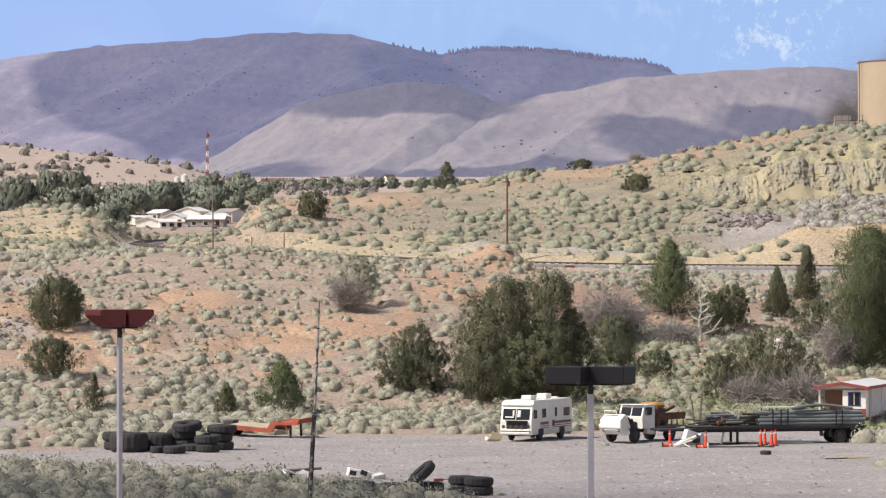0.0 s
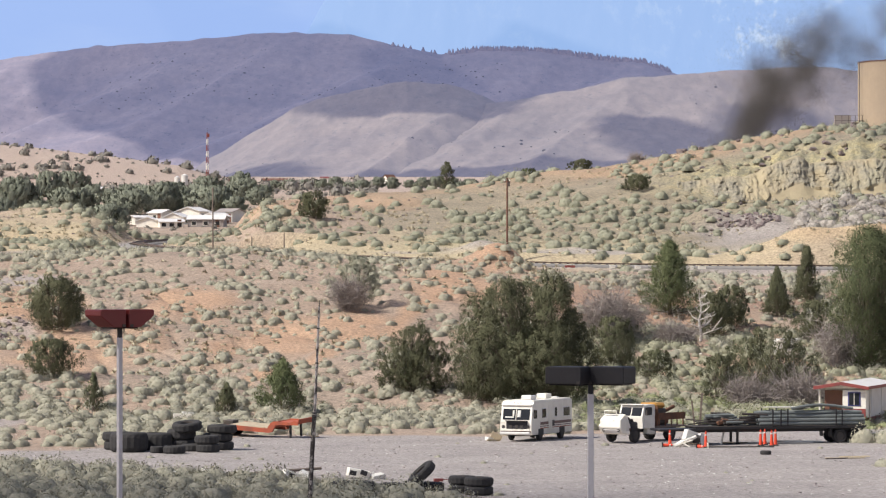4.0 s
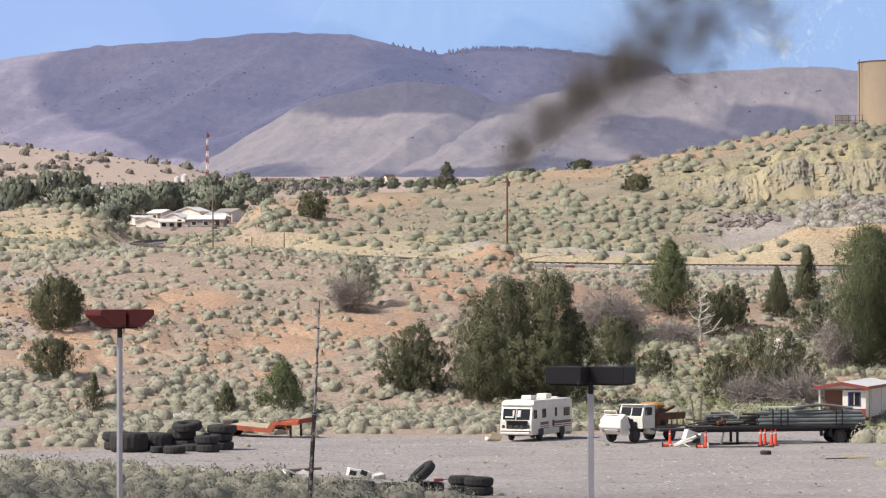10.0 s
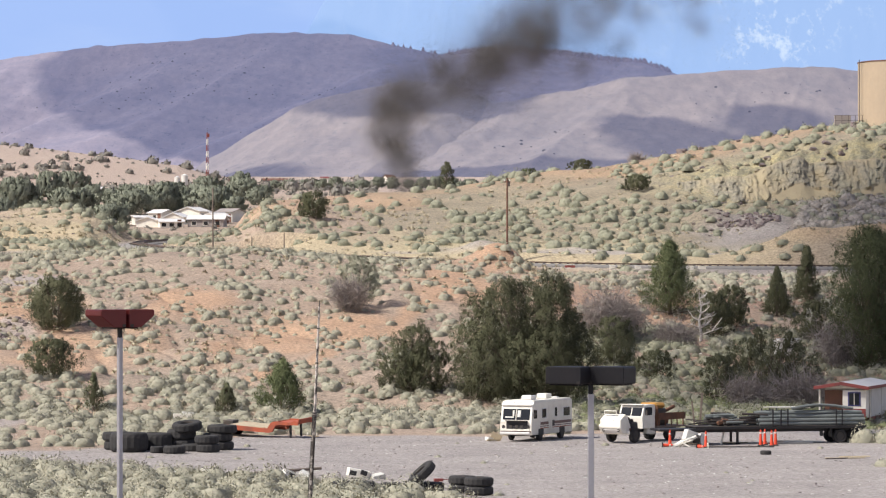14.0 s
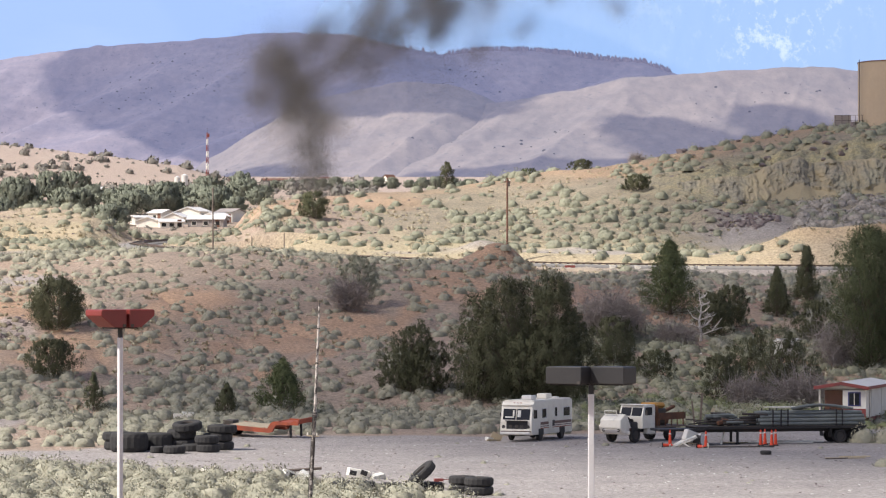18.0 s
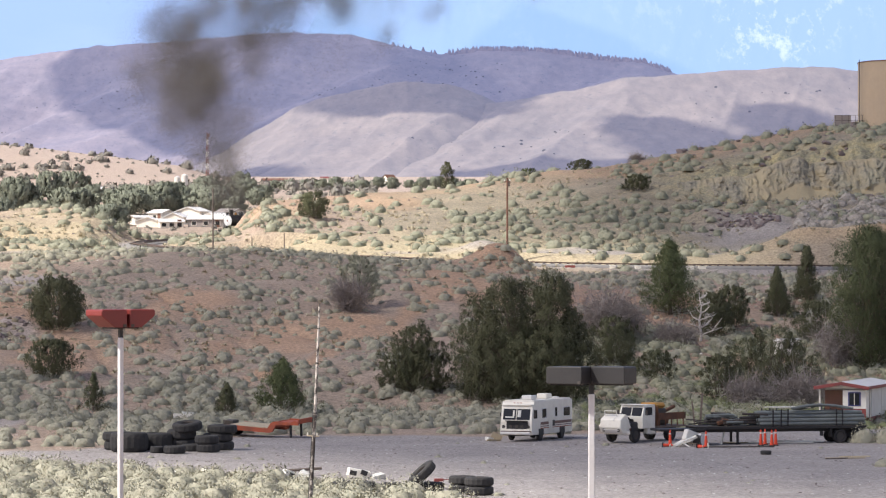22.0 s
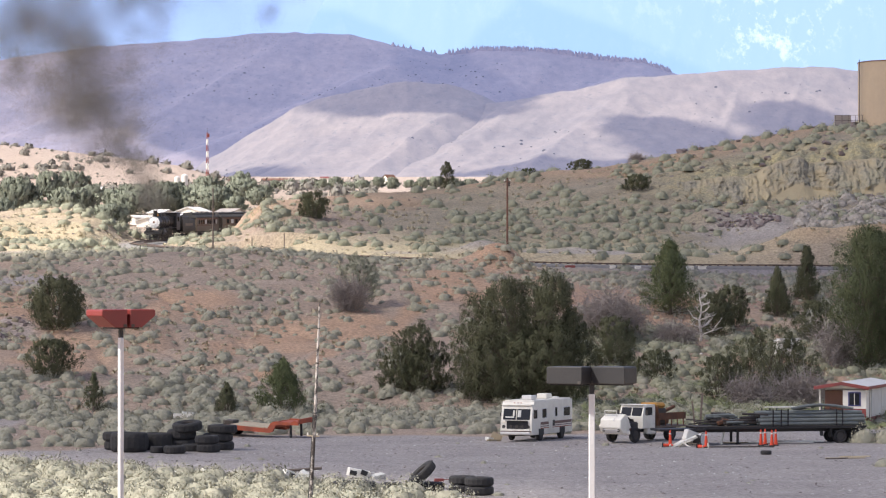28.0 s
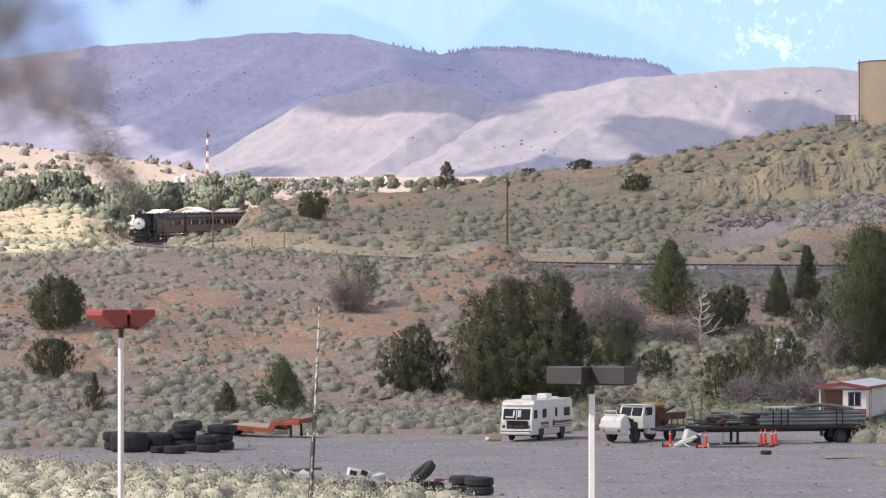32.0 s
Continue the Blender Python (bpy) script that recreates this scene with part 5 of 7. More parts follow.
def flatbed_truck():
    root = empty("truck", pose(14.0, 238.9, ground_z(14, 238.5), 0, 0, -128))
    tagged(root, "old white flatbed truck with its bonnet tipped open", "truck")
    for s in (-1, 1):
        boxpart("chassis_rail", (-0.6, s * 0.42, 0.78), (6.4, 0.12, 0.22), M["dark"], root, 0.01)
    # cab
    cab = prism(B(), [(-0.35, 0.95), (1.15, 0.95), (1.2, 1.75), (0.95, 2.52), (0.75, 2.62), (-0.3, 2.62), (-0.38, 2.4)], -1.0, 1.0, "y")
    part("cab", cab, M["white"], root)
    lean = Matrix.Rotation(radians(-18), 4, "Y")
    for s in (-1, 1):
        boxpart("windscreen", (1.09, s * 0.46, 2.12), (0.05, 0.82, 0.6), M["glass"], root, 0.01, m=lean)
        boxpart("door_panel", (0.42, s * 1.005, 1.42), (1.0, 0.03, 0.85), M["white"], root, 0.01)
        boxpart("door_window", (0.42, s * 1.005, 2.15), (0.85, 0.03, 0.55), M["glass"], root, 0.01)
        boxpart("mirror", (1.0, s * 1.22, 2.05), (0.06, 0.16, 0.36), M["steel"], root, 0.02)
        boxpart("fuel_tank", (0.1, s * 0.85, 0.72), (1.0, 0.4, 0.42), M["white"], root, 0.06)
        boxpart("step", (0.7, s * 0.98, 0.55), (0.5, 0.22, 0.05), M["steel"], root)
        wheel(root, 2.15, s * 0.98, 0.54, 0.32)
        wheel(root, -2.4, s * 0.86, 0.5, 0.5)
    boxpart("seat_back", (1.06, -0.5, 2.0), (0.05, 0.4, 0.26), M["cream"], root, 0.02, m=lean)
    boxpart("cab_visor", (1.0, 0, 2.62), (0.3, 1.9, 0.05), M["white"], root, 0.01)
    # engine, bare behind the tipped bonnet
    boxpart("engine", (1.75, 0, 1.25), (0.95, 0.7, 0.75), M["steel"], root, 0.08)
    boxpart("radiator", (2.3, 0, 1.3), (0.12, 0.95, 0.85), M["dark"], root, 0.02)
    rodpart("air_cleaner", (1.5, -0.65, 1.5), (1.5, -0.65, 2.0), 0.16, M["dark"], root, 12)
    # bonnet tipped forward: an angular shell, its inside turned up, one wing left on it
    bon = prism(B(), [(0.0, 0.25), (0.35, -0.12), (1.0, -0.02), (1.28, 0.5), (1.12, 1.05), (0.42, 1.3), (0.2, 1.0)], -0.9, 0.86, "y")
    bmesh.ops.bevel(bon, geom=bon.edges[:], offset=0.04, segments=1, affect="EDGES", profile=0.5)
    h = part("bonnet", bon, M["white"], root, "white bonnet tipped forward")
    h.matrix_basis = pose(2.35, 0, 0.85, 0, 12, 0)
    wing = prism(B(), [(0.05, 0.3), (0.5, 0.0), (0.95, 0.1), (1.1, 0.55), (0.6, 0.85), (0.1, 0.8)], -1.12, -0.905, "y")
    part("wing", wing, M["white"], h)
    for s in (-1, 1):
        rodpart("headlight", (1.2, s * 0.62, 0.3), (1.26, s * 0.62, 0.3), 0.11, M["steel"], h, 12)
        boxpart("frame_upright", (0.75, s * 0.5 - 0.2, 1.38), (0.05, 0.05, 0.4), M["white"], h, 0.01)
    boxpart("frame_bar", (0.75, -0.2, 1.58), (0.06, 1.06, 0.06), M["white"], h, 0.01)
    boxpart("frame_bar", (0.75, -0.2, 1.4), (0.05, 1.0, 0.03), M["steel"], h)
    boxpart("front_panel", (1.19, 0, 0.22), (0.05, 1.4, 0.3), M["metal_roof"], h, 0.01, m=Matrix.Rotation(radians(30), 4, "Y"))
    boxpart("crease", (1.0, 0.28, 1.09), (0.5, 0.03, 0.04), M["metal_roof"], h, m=Matrix.Rotation(radians(20), 4, "Y"))
    # bare wheel house
    boxpart("wheel_house", (2.0, 0.72, 1.15), (0.85, 0.4, 0.6), M["dark"], root, 0.1)
    rodpart("hose", (1.7, 0.75, 1.3), (2.4, 0.6, 1.75), 0.06, M["rubber"], root, 8)
    rodpart("steering_box", (2.5, 0.5, 0.8), (2.5, 0.9, 0.95), 0.12, M["rust"], root, 10)
    boxpart("inner_tray", (0.1, 0, 0.75), (0.1, 1.5, 0.6), M["steel"], h, 0.02)
    boxpart("bumper", (2.95, 0, 0.72), (0.18, 2.25, 0.28), M["white"], root, 0.04)
    # low flat bed with load
    boxpart("bed", (-2.3, 0, 1.02), (3.6, 2.3, 0.14), M["wood"], root, 0.02)
    boxpart("headboard", (-0.62, 0, 1.75), (0.1, 2.2, 1.4), M["rust"], root, 0.02, "rusty headboard")
    for k in range(5):
        boxpart("stake", (-0.75 - 0.75 * k, 1.12, 1.5), (0.07, 0.07, 0.9), M["rust"], root)
        boxpart("stake", (-0.75 - 0.75 * k, -1.12, 1.4), (0.07, 0.07, 0.7), M["rust"], root)
    boxpart("side_board", (-2.3, 1.15, 1.75), (3.4, 0.05, 0.5), M["rust"], root, 0.01)
    boxpart("machine", (-1.6, 0.1, 1.7), (1.3, 1.3, 1.2), M["steel"], root, 0.12, "dark rusty machinery")
    boxpart("machine_cover", (-1.5, 0.0, 2.5), (1.3, 1.5, 0.4), M["ochre"], root, 0.16, "yellow machine cover")
    boxpart("boom", (-2.9, 0.2, 2.1), (2.2, 0.2, 0.22), M["rust"], root, 0.03, m=Matrix.Rotation(radians(14), 4, "Y"))
    boxpart("winch", (-3.3, -0.4, 1.45), (0.8, 0.7, 0.7), M["rust"], root, 0.1)


flatbed_truck()


def pipe_trailer():
    root = empty("pipe_trailer", pose(23.4, 236.6, ground_z(23.4, 236.6), 0, 0, -166))
    tagged(root, "dark flatbed semi-trailer loaded with long grey pipes", "trailer")
    for s in (-1, 1):
        boxpart("beam", (0, s * 0.5, 1.02), (12.6, 0.16, 0.36), M["dark"], root, 0.02)
        boxpart("edge_rail", (0, s * 1.16, 1.16), (12.6, 0.08, 0.2), M["dark"], root, 0.02)
        boxpart("landing_leg", (3.1, s * 0.7, 0.5), (0.16, 0.16, 1.0), M["dark"], root, 0.02)
        boxpart("leg_foot", (3.1, s * 0.7, 0.04), (0.34, 0.3, 0.08), M["dark"], root)
        for x in (-4.4, -5.6):
            wheel(root, x, s * 0.86, 0.5, 0.48)
        boxpart("mudguard", (-3.7, s * 0.86, 0.75), (0.05, 0.6, 0.6), M["dark"], root)
    boxpart("deck", (0, 0, 1.24), (12.6, 2.4, 0.08), M["steel"], root, 0.02)
    for k in range(9):
        boxpart("cross_member", (-5.6 + 1.4 * k, 0, 1.12), (0.12, 2.2, 0.14), M["dark"], root)
    boxpart("neck_deck", (7.3, 0.2, 1.05), (3.4, 2.2, 0.16), M["dark"], root, 0.03, "low dark deck before the trailer")
    rng = random.Random(3)
    for lay, n in ((0, 8), (1, 8), (2, 7), (3, 5)):
        for k in range(n):
            y = (k - (n - 1) / 2) * 0.28 + rng.uniform(-0.02, 0.02)
            a = -6.1 + rng.uniform(-0.3, 0.5)
            b = 1.35 + rng.uniform(-0.35, 0.5)
            z = 1.42 + lay * 0.245
            p = part("pipe", rod(B(), (a, y, z), (b, y + rng.uniform(-0.05, 0.05), z), 0.13, 0.13, 12), M["pipe"], root, smooth=False)
            rodpart("pipe_mouth", (b, y, z), (b + 0.01, y, z), 0.1, M["dark"], p, 12)
    # loose pipes sagging over the top of the load
    for k in range(6):
        y = -0.7 + 0.28 * k
        pts = [(-6.0 + 0.7 * i + 0.2 * k, y + 0.05 * i, 2.36 + 0.26 * math.sin(math.pi * i / 6) + 0.02 * k) for i in range(7)]
        part("bent_pipe", tube(B(), pts, 0.09), M["pipe"], root)
    for k in range(34):
        x0, y0, z0 = rng.uniform(0.9, 3.6), rng.uniform(-0.95, 0.95), 1.38 + rng.random() * 0.75
        rodpart("short_pipe", (x0, y0, z0), (x0 + rng.uniform(0.8, 1.9), y0 + rng.uniform(-0.5, 0.5), z0 + rng.uniform(-0.25, 0.1)), 0.085, M["pipe" if k % 3 else "steel"], root, 8)
    for x in (-4.5, -4.05, -0.45, 0.05, 0.65):
        for s in (-1, 1):
            boxpart("stake", (x, s * 1.2, 1.8), (0.08, 0.08, 1.25), M["dark"], root)
        boxpart("strap", (x, 0, 2.31), (0.06, 2.3, 0.03), M["dark"], root)
    for k in range(30):
        y0, y1 = rng.uniform(-0.9, 0.9), rng.uniform(-0.9, 0.9)
        x0 = rng.uniform(1.6, 4.2)
        rodpart("scrap_bar", (x0, y0, 1.34 + rng.random() * 0.5), (x0 + rng.uniform(1.0, 2.8), y1, 1.3 + rng.random() * 0.55), 0.045, M["steel"], root, 6)
    for k in range(9):
        boxpart("scrap_lump", (rng.uniform(1.9, 4.6), rng.uniform(-0.7, 0.7), 1.42 + 0.3 * rng.random()), (rng.uniform(0.3, 0.8), rng.uniform(0.2, 0.5), rng.uniform(0.15, 0.35)), M["rust" if k % 2 else "steel"], root, 0.06, m=Matrix.Rotation(rng.uniform(-0.4, 0.4), 4, "Y"))
    for k in range(3):
        boxpart("white_board", (-1.2 + 0.5 * k, 0.3, 2.5 + 0.03 * k), (2.4, 0.3, 0.06), M["white"], root, 0.01)


pipe_trailer()


def mobile_home():
    root = empty("mobile_home", pose(31.1, 262.4, ground_z(31, 262.5), 0, 0, -18))
    tagged(root, "white mobile home with red fascia and blue window trim", "house")
    W, Ln, H = 3.7, 12.0, 2.36
    z0 = 0.6
    boxpart("skirt", (0, Ln / 2 + 1.1, 0.38), (W - 0.1, Ln - 2.0, 0.8), M["red"], root, 0.02, "red skirting")
    boxpart("wall", (0.02, Ln / 2 + 1.25, z0 + H / 2), (W, Ln - 2.3, H), M["cream"], root, 0.02)
    boxpart("front_wall", (0.95, 0.66, z0 + H / 2 - 0.1), (1.86, 1.1, H - 0.2), M["white"], root, 0.02)
    boxpart("porch_floor", (-0.95, 0.65, z0 - 0.06), (1.9, 1.1, 0.12), M["plank"], root, 0.01)
    boxpart("door", (-0.85, 1.06, z0 + 1.05), (1.45, 0.06, 2.1), M["brown"], root, 0.01, "brown front door")
    boxpart("porch_post", (-1.8, 0.16, z0 + H / 2 - 0.1), (0.13, 0.13, H - 0.2), M["white"], root, 0.01)
    boxpart("porch_rail", (-1.82, 0.6, z0 + 0.5), (0.06, 0.9, 0.9), M["blue"], root, 0.01, "blue porch rail panel")
    win = boxpart("window_frame", (0.95, 0.10, z0 + 1.45), (1.0, 0.06, 1.1), M["blue"], root, 0.01, "blue window frame")
    boxpart("pane", (0.95, 0.06, z0 + 1.45), (0.78, 0.04, 0.9), M["glass"], win)
    boxpart("window_bar", (0.95, 0.04, z0 + 1.45), (0.05, 0.03, 0.9), M["white"], win)
    boxpart("lower_panel", (0.95, 0.10, z0 + 0.35), (1.8, 0.03, 0.7), M["red"], root, 0.01)
    rise = 0.36
    half = W / 2 + 0.3
    for s in (-1, 1):
        a = math.atan2(rise, half)
        m = Matrix.Rotation(s * a, 4, "Y")
        boxpart("roof_slope", (s * half / 2, Ln / 2 - 0.1, z0 + H + rise / 2 + 0.04), (math.hypot(half, rise) + 0.06, Ln + 0.4, 0.07), M["metal_roof"], root, 0.0, m=m)
        boxpart("fascia", (s * half / 2, -0.34, z0 + H + rise / 2 - 0.06), (math.hypot(half, rise) + 0.06, 0.06, 0.26), M["red"], root, 0.01, "red gable board", m=m)
        boxpart("eave_board", (s * (half + 0.02), Ln / 2 - 0.1, z0 + H - 0.02), (0.05, Ln + 0.4, 0.24), M["red"], root, 0.01)
    gable = prism(B(), [(-W / 2, z0 + H - 0.1), (W / 2, z0 + H - 0.1), (0, z0 + H + rise - 0.15)], 0.12, 1.0, "y")
    part("gable", gable, M["white"], root)
    for k in range(2):
        boxpart("wall_batten", (W / 2 + 0.03, 1.6 + 5.0 * k, z0 + H / 2), (0.02, 0.05, H), M["cream"], root)
    rodpart("downpipe", (W / 2 + 0.06, 1.5, 0.4), (W / 2 + 0.06, 1.5, z0 + H - 0.1), 0.05, M["white"], root)


mobile_home()


def lowboy_trailer():
    root = empty("lowboy_trailer", pose(-12.6, 246.2, ground_z(-12.6, 246), 3, 0, -26))
    tagged(root, "rusty orange-red lowboy trailer with a raised gooseneck", "trailer")
    for s in (-1, 1):
        out = [(-2.9, 0.62), (0.6, 0.42), (0.85, 0.5), (1.15, 1.0), (3.0, 1.0), (3.0, 1.22), (2.7, 1.32), (2.35, 1.2), (1.0, 1.26), (0.75, 1.15), (0.42, 0.72), (-2.9, 0.98)]
        part("side_frame", prism(B(), out, s * 1.25 - 0.07, s * 1.25 + 0.07, "y"), M["trailer_red"], root)
        boxpart("landing_leg", (2.1, s * 0.8, 0.5), (0.14, 0.14, 1.0), M["dark"], root, 0.01)
        wheel(root, -3.3, s * 1.0, 0.42, 0.3)
        wheel(root, -4.1, s * 1.0, 0.42, 0.3)
    deck = boxpart("deck", (-1.2, 0, 0.84), (3.3, 2.36, 0.08), M["plank"], root, 0.01, "weathered timber deck", m=Matrix.Rotation(radians(3), 4, "Y"))
    for k in range(6):
        boxpart("cross_member", (-2.6 + 0.55 * k, 0, 0.7), (0.1, 2.4, 0.16), M["trailer_red"], root)
    boxpart("neck_plate", (2.0, 0, 1.12), (1.9, 2.36, 0.1), M["trailer_red"], root, 0.02)
    boxpart("headboard", (0.72, 0, 0.95), (0.08, 2.36, 0.5), M["trailer_red"], root, 0.02, m=Matrix.Rotation(radians(20), 4, "Y"))
    boxpart("rear_frame", (-3.6, 0, 0.72), (1.7, 1.6, 0.22), M["dark"], root, 0.03)
    boxpart("nose_plate", (2.95, 0, 1.28), (0.12, 2.3, 0.3), M["trailer_red"], root, 0.03)
    boxpart("tool_box", (-3.5, 0.3, 0.98), (0.9, 0.8, 0.35), M["steel"], root, 0.04)


lowboy_trailer()


def lamp_post(x, y, top, turn, mat, label, span, cut, thick, twist=0.0, group="yard lamps"):
    """A square post with two shoebox heads on a short arm, each head turned by twist about its own middle."""
    z = ground_z(x, y)
    root = empty("street_lamp", pose(x, y, z, 0, 0, turn))
    tagged(root, label, "street lamp", group)
    h = top - z
    boxpart("post", (0, 0, (h - 0.16) / 2), (thick, thick, h - 0.16), M["post"], root, 0.01)
    boxpart("neck", (0, 0, h - 0.06), (thick * 0.8, thick * 0.8, 0.22), M["dark"], root, 0.005)
    boxpart("base_plate", (0, 0, 0.02), (0.34, 0.34, 0.04), M["steel"], root)
    boxpart("cap", (0, 0, h + 0.16), (thick * 1.04, thick * 1.04, 0.34), mat, root, 0.01)
    for s in (-1, 1):
        a, b = 0.03, span / 2
        # a head with a sloped outer end, as seen from the side
        out = [(s * a, h + 0.02), (s * (b - cut), h + 0.02), (s * b, h + 0.02 + cut * 0.75), (s * b, h + 0.31), (s * (b - 0.02), h + 0.33), (s * a, h + 0.33)]
        mid = Matrix.Translation((s * (a + b) / 2, 0, 0))
        shell = prism(B(), out, -0.26, 0.26, "y")
        bmesh.ops.bevel(shell, geom=shell.edges[:], offset=0.012, segments=1, affect="EDGES", profile=0.5)
        head = part("lamp_head", shell, mat, root)
        head.matrix_basis = mid @ Matrix.Rotation(radians(twist), 4, "Z") @ mid.inverted()
        boxpart("lens", (s * (a + b - cut) / 2, 0, h + 0.012), (b - cut - 0.1, 0.42, 0.03), M["glass"], head, 0.005)
        boxpart("door_hinge", (s * (a + 0.05), -0.265, h + 0.05), (0.06, 0.02, 0.05), M["steel"], head)
    return root


lamp_post(2.63, 60, 9.47, 2, M["dark"], "square grey post with two dark bronze shoebox lamp heads", 1.46, 0.015, 0.105, -30)
lamp_post(-5.62, 58.5, 10.5, 38, M["lamp_red"], "square grey post with two red shoebox lamp heads", 1.1, 0.27, 0.082)


def timber_pole():
    x, y = -6.55, 165
    root = empty("timber_pole", pose(x, y, ground_z(x, y) - 0.05, 0, 2.4, 0))
    tagged(root, "thin weathered leaning timber pole with cable bracket", "pole")
    rodpart("shaft", (0, 0, 0), (0.05, 0, 4.9), 0.1, M["mottled"], root, 10, r1=0.09)
    rodpart("upper_shaft", (0.05, 0, 4.9), (0.05, 0, 10.2), 0.075, M["mottled_pale"], root, 10, r1=0.05, label="paler upper part of the pole")
    rodpart("top_spike", (0.05, 0, 10.2), (0.06, 0, 10.5), 0.02, M["steel"], root, 6)
    for z in (4.75, 4.95, 7.4, 9.1):
        rodpart("band", (0.04, 0, z), (0.04, 0, z + 0.06), 0.125 if z < 6 else 0.085, M["steel"], root, 10)
    boxpart("cross_bracket", (0.0, -0.02, 3.85), (0.62, 0.08, 0.06), M["plank"], root, 0.01)
    for s in (-0.26, 0.2):
        rodpart("insulator", (s, -0.02, 3.88), (s, -0.02, 4.02), 0.035, M["white"], root, 8)
    rodpart("cable", (-0.12, -0.02, 0.3), (-0.05, -0.02, 4.9), 0.015, M["dark"], root, 5)


timber_pole()


def fallen_pole():
    root = empty("fallen_pole", pose(-9.9, 196.5, ground_z(-9.9, 196.5) + 0.1, 0, 0, 28))
    tagged(root, "dark timber pole lying across scrap on the gravel", "pole")
    rodpart("shaft", (-3.1, 0, 0.05), (3.1, 0, 0.32), 0.1, M["wood"], root, 10, r1=0.085)
    rodpart("bolt", (2.4, -0.12, 0.3), (2.4, 0.12, 0.3), 0.02, M["rust"], root, 6)


fallen_pole()


def delineator(x, y, h=1.08, tilt=(0, 0, 0), z=None):
    root = empty("traffic_cone", pose(x, y, ground_z(x, y) if z is None else z, *tilt))
    tagged(root, "tall slim orange traffic cone on a black base" if not tilt[0] else "orange traffic cone lying on its side", "traffic cone", "traffic cones")
    boxpart("base", (0, 0, 0.04), (0.4, 0.4, 0.08), M["rubber"], root, 0.02)
    rodpart("body", (0, 0, 0.08), (0, 0, h), 0.13, M["cone"], root, 14, r1=0.06)
    rodpart("collar", (0, 0, h * 0.78), (0, 0, h * 0.86), 0.085, M["cream"], root, 14, r1=0.08)
    rodpart("knob", (0, 0, h), (0, 0, h + 0.06), 0.035, M["cone"], root, 8)


for cx, cy in ((15.6, 231.5), (17.9, 229.3), (22.0, 233.2), (22.35, 233.8), (22.7, 232.6), (23.05, 233.4)):
    delineator(cx, cy)
delineator(17.35, 229.0, 0.7, (88, 0, 30), 0.14)
delineator(15.0, 230.6, 0.7, (88, 0, 80), 0.14)


def scrap(name, label, x, y, pieces, size=1.0, category="scrap"):
    """A thing of bent sheet and frame pieces: each piece is centre, size, turn, material, name."""
    root = empty(name, pose(x, y, ground_z(x, y)))
    tagged(root, label, category)
    for c, s, r, mat, pn in pieces:
        c, s = [v * size for v in c], [v * size for v in s]
        boxpart(pn, c, s, M[mat], root, min(s) * 0.07, m=Euler([radians(v) for v in r]).to_matrix().to_4x4())
    return root


scrap("scrap_cab", "crushed white vehicle cab shell lying on gravel", -4.9, 194.5,
      [((0, 0, 0.25), (1.1, 0.8, 0.42), (0, 12, 10), "white", "shell"), ((-0.25, -0.42, 0.3), (0.36, 0.06, 0.24), (0, 12, 10), "dark", "window_gap"),
       ((0.3, -0.4, 0.3), (0.34, 0.06, 0.24), (0, 20, 10), "dark", "window_gap"), ((0.95, -0.1, 0.12), (0.7, 0.5, 0.2), (8, -10, 30), "cream", "door_sheet")], 1.15)
scrap("scrap_box", "white boxy appliance shell on its side", -8.8, 193.5,
      [((0, 0, 0.22), (0.75, 0.5, 0.42), (0, 18, 24), "white", "shell"), ((0.1, -0.3, 0.2), (0.3, 0.06, 0.26), (0, 18, 24), "dark", "opening"), ((0.75, 0.1, 0.2), (0.6, 0.4, 0.3), (15, 30, -20), "cream", "lid"),
       ((-0.55, 0, 0.12), (0.5, 0.5, 0.18), (0, -8, 60), "white", "panel")], 1.15)
scrap("scrap_box", "white dented sheet-metal boxes in the brush", -13.4, 191.5,
      [((0, 0, 0.28), (0.8, 0.6, 0.5), (10, 24, 35), "white", "shell"), ((0.15, -0.34, 0.3), (0.32, 0.08, 0.3), (10, 24, 35), "dark", "opening"), ((0.65, 0.2, 0.2), (0.5, 0.4, 0.36), (0, 40, 0), "white", "panel")], 1.15)
scrap("scrap_bumper", "pale car panels dumped in the brush", -15.6, 194.0,
      [((0, 0, 0.25), (1.2, 0.5, 0.36), (0, 4, -12), "cream", "shell"), ((-0.1, -0.28, 0.24), (0.7, 0.06, 0.2), (0, 4, -12), "dark", "opening"), ((-1.9, 0.4, 0.3), (0.8, 0.6, 0.4), (0, 10, 20), "white", "box_panel")], 1.15)
scrap("junk_pile", "white boat-like panels and boards piled on gravel", 16.7, 231.6,
      [((0, 0, 0.42), (1.5, 0.7, 0.16), (8, -24, 16), "white", "panel"), ((0.3, 0.3, 0.7), (0.9, 0.5, 0.75), (0, 20, 30), "cream", "shell"), ((-0.6, -0.2, 0.2), (0.9, 0.4, 0.12), (0, -14, -20), "white", "panel"),
       ((0.3, -0.2, 0.25), (1.1, 0.14, 0.1), (0, 8, 34), "plank", "board"), ((0.75, 0.2, 0.5), (0.5, 0.5, 0.5), (20, 10, 0), "steel", "machine")])
scrap("plank_pile", "loose pale timber planks lying on gravel", 25.9, 217.0,
      [((0, 0, 0.05), (2.6, 0.24, 0.07), (0, 0, 8), "plank", "board"), ((0.7, 0.5, 0.12), (2.0, 0.2, 0.07), (0, -2, -18), "plank", "board"), ((-0.6, -0.4, 0.05), (1.6, 0.2, 0.06), (0, 0, 24), "wood", "board")])
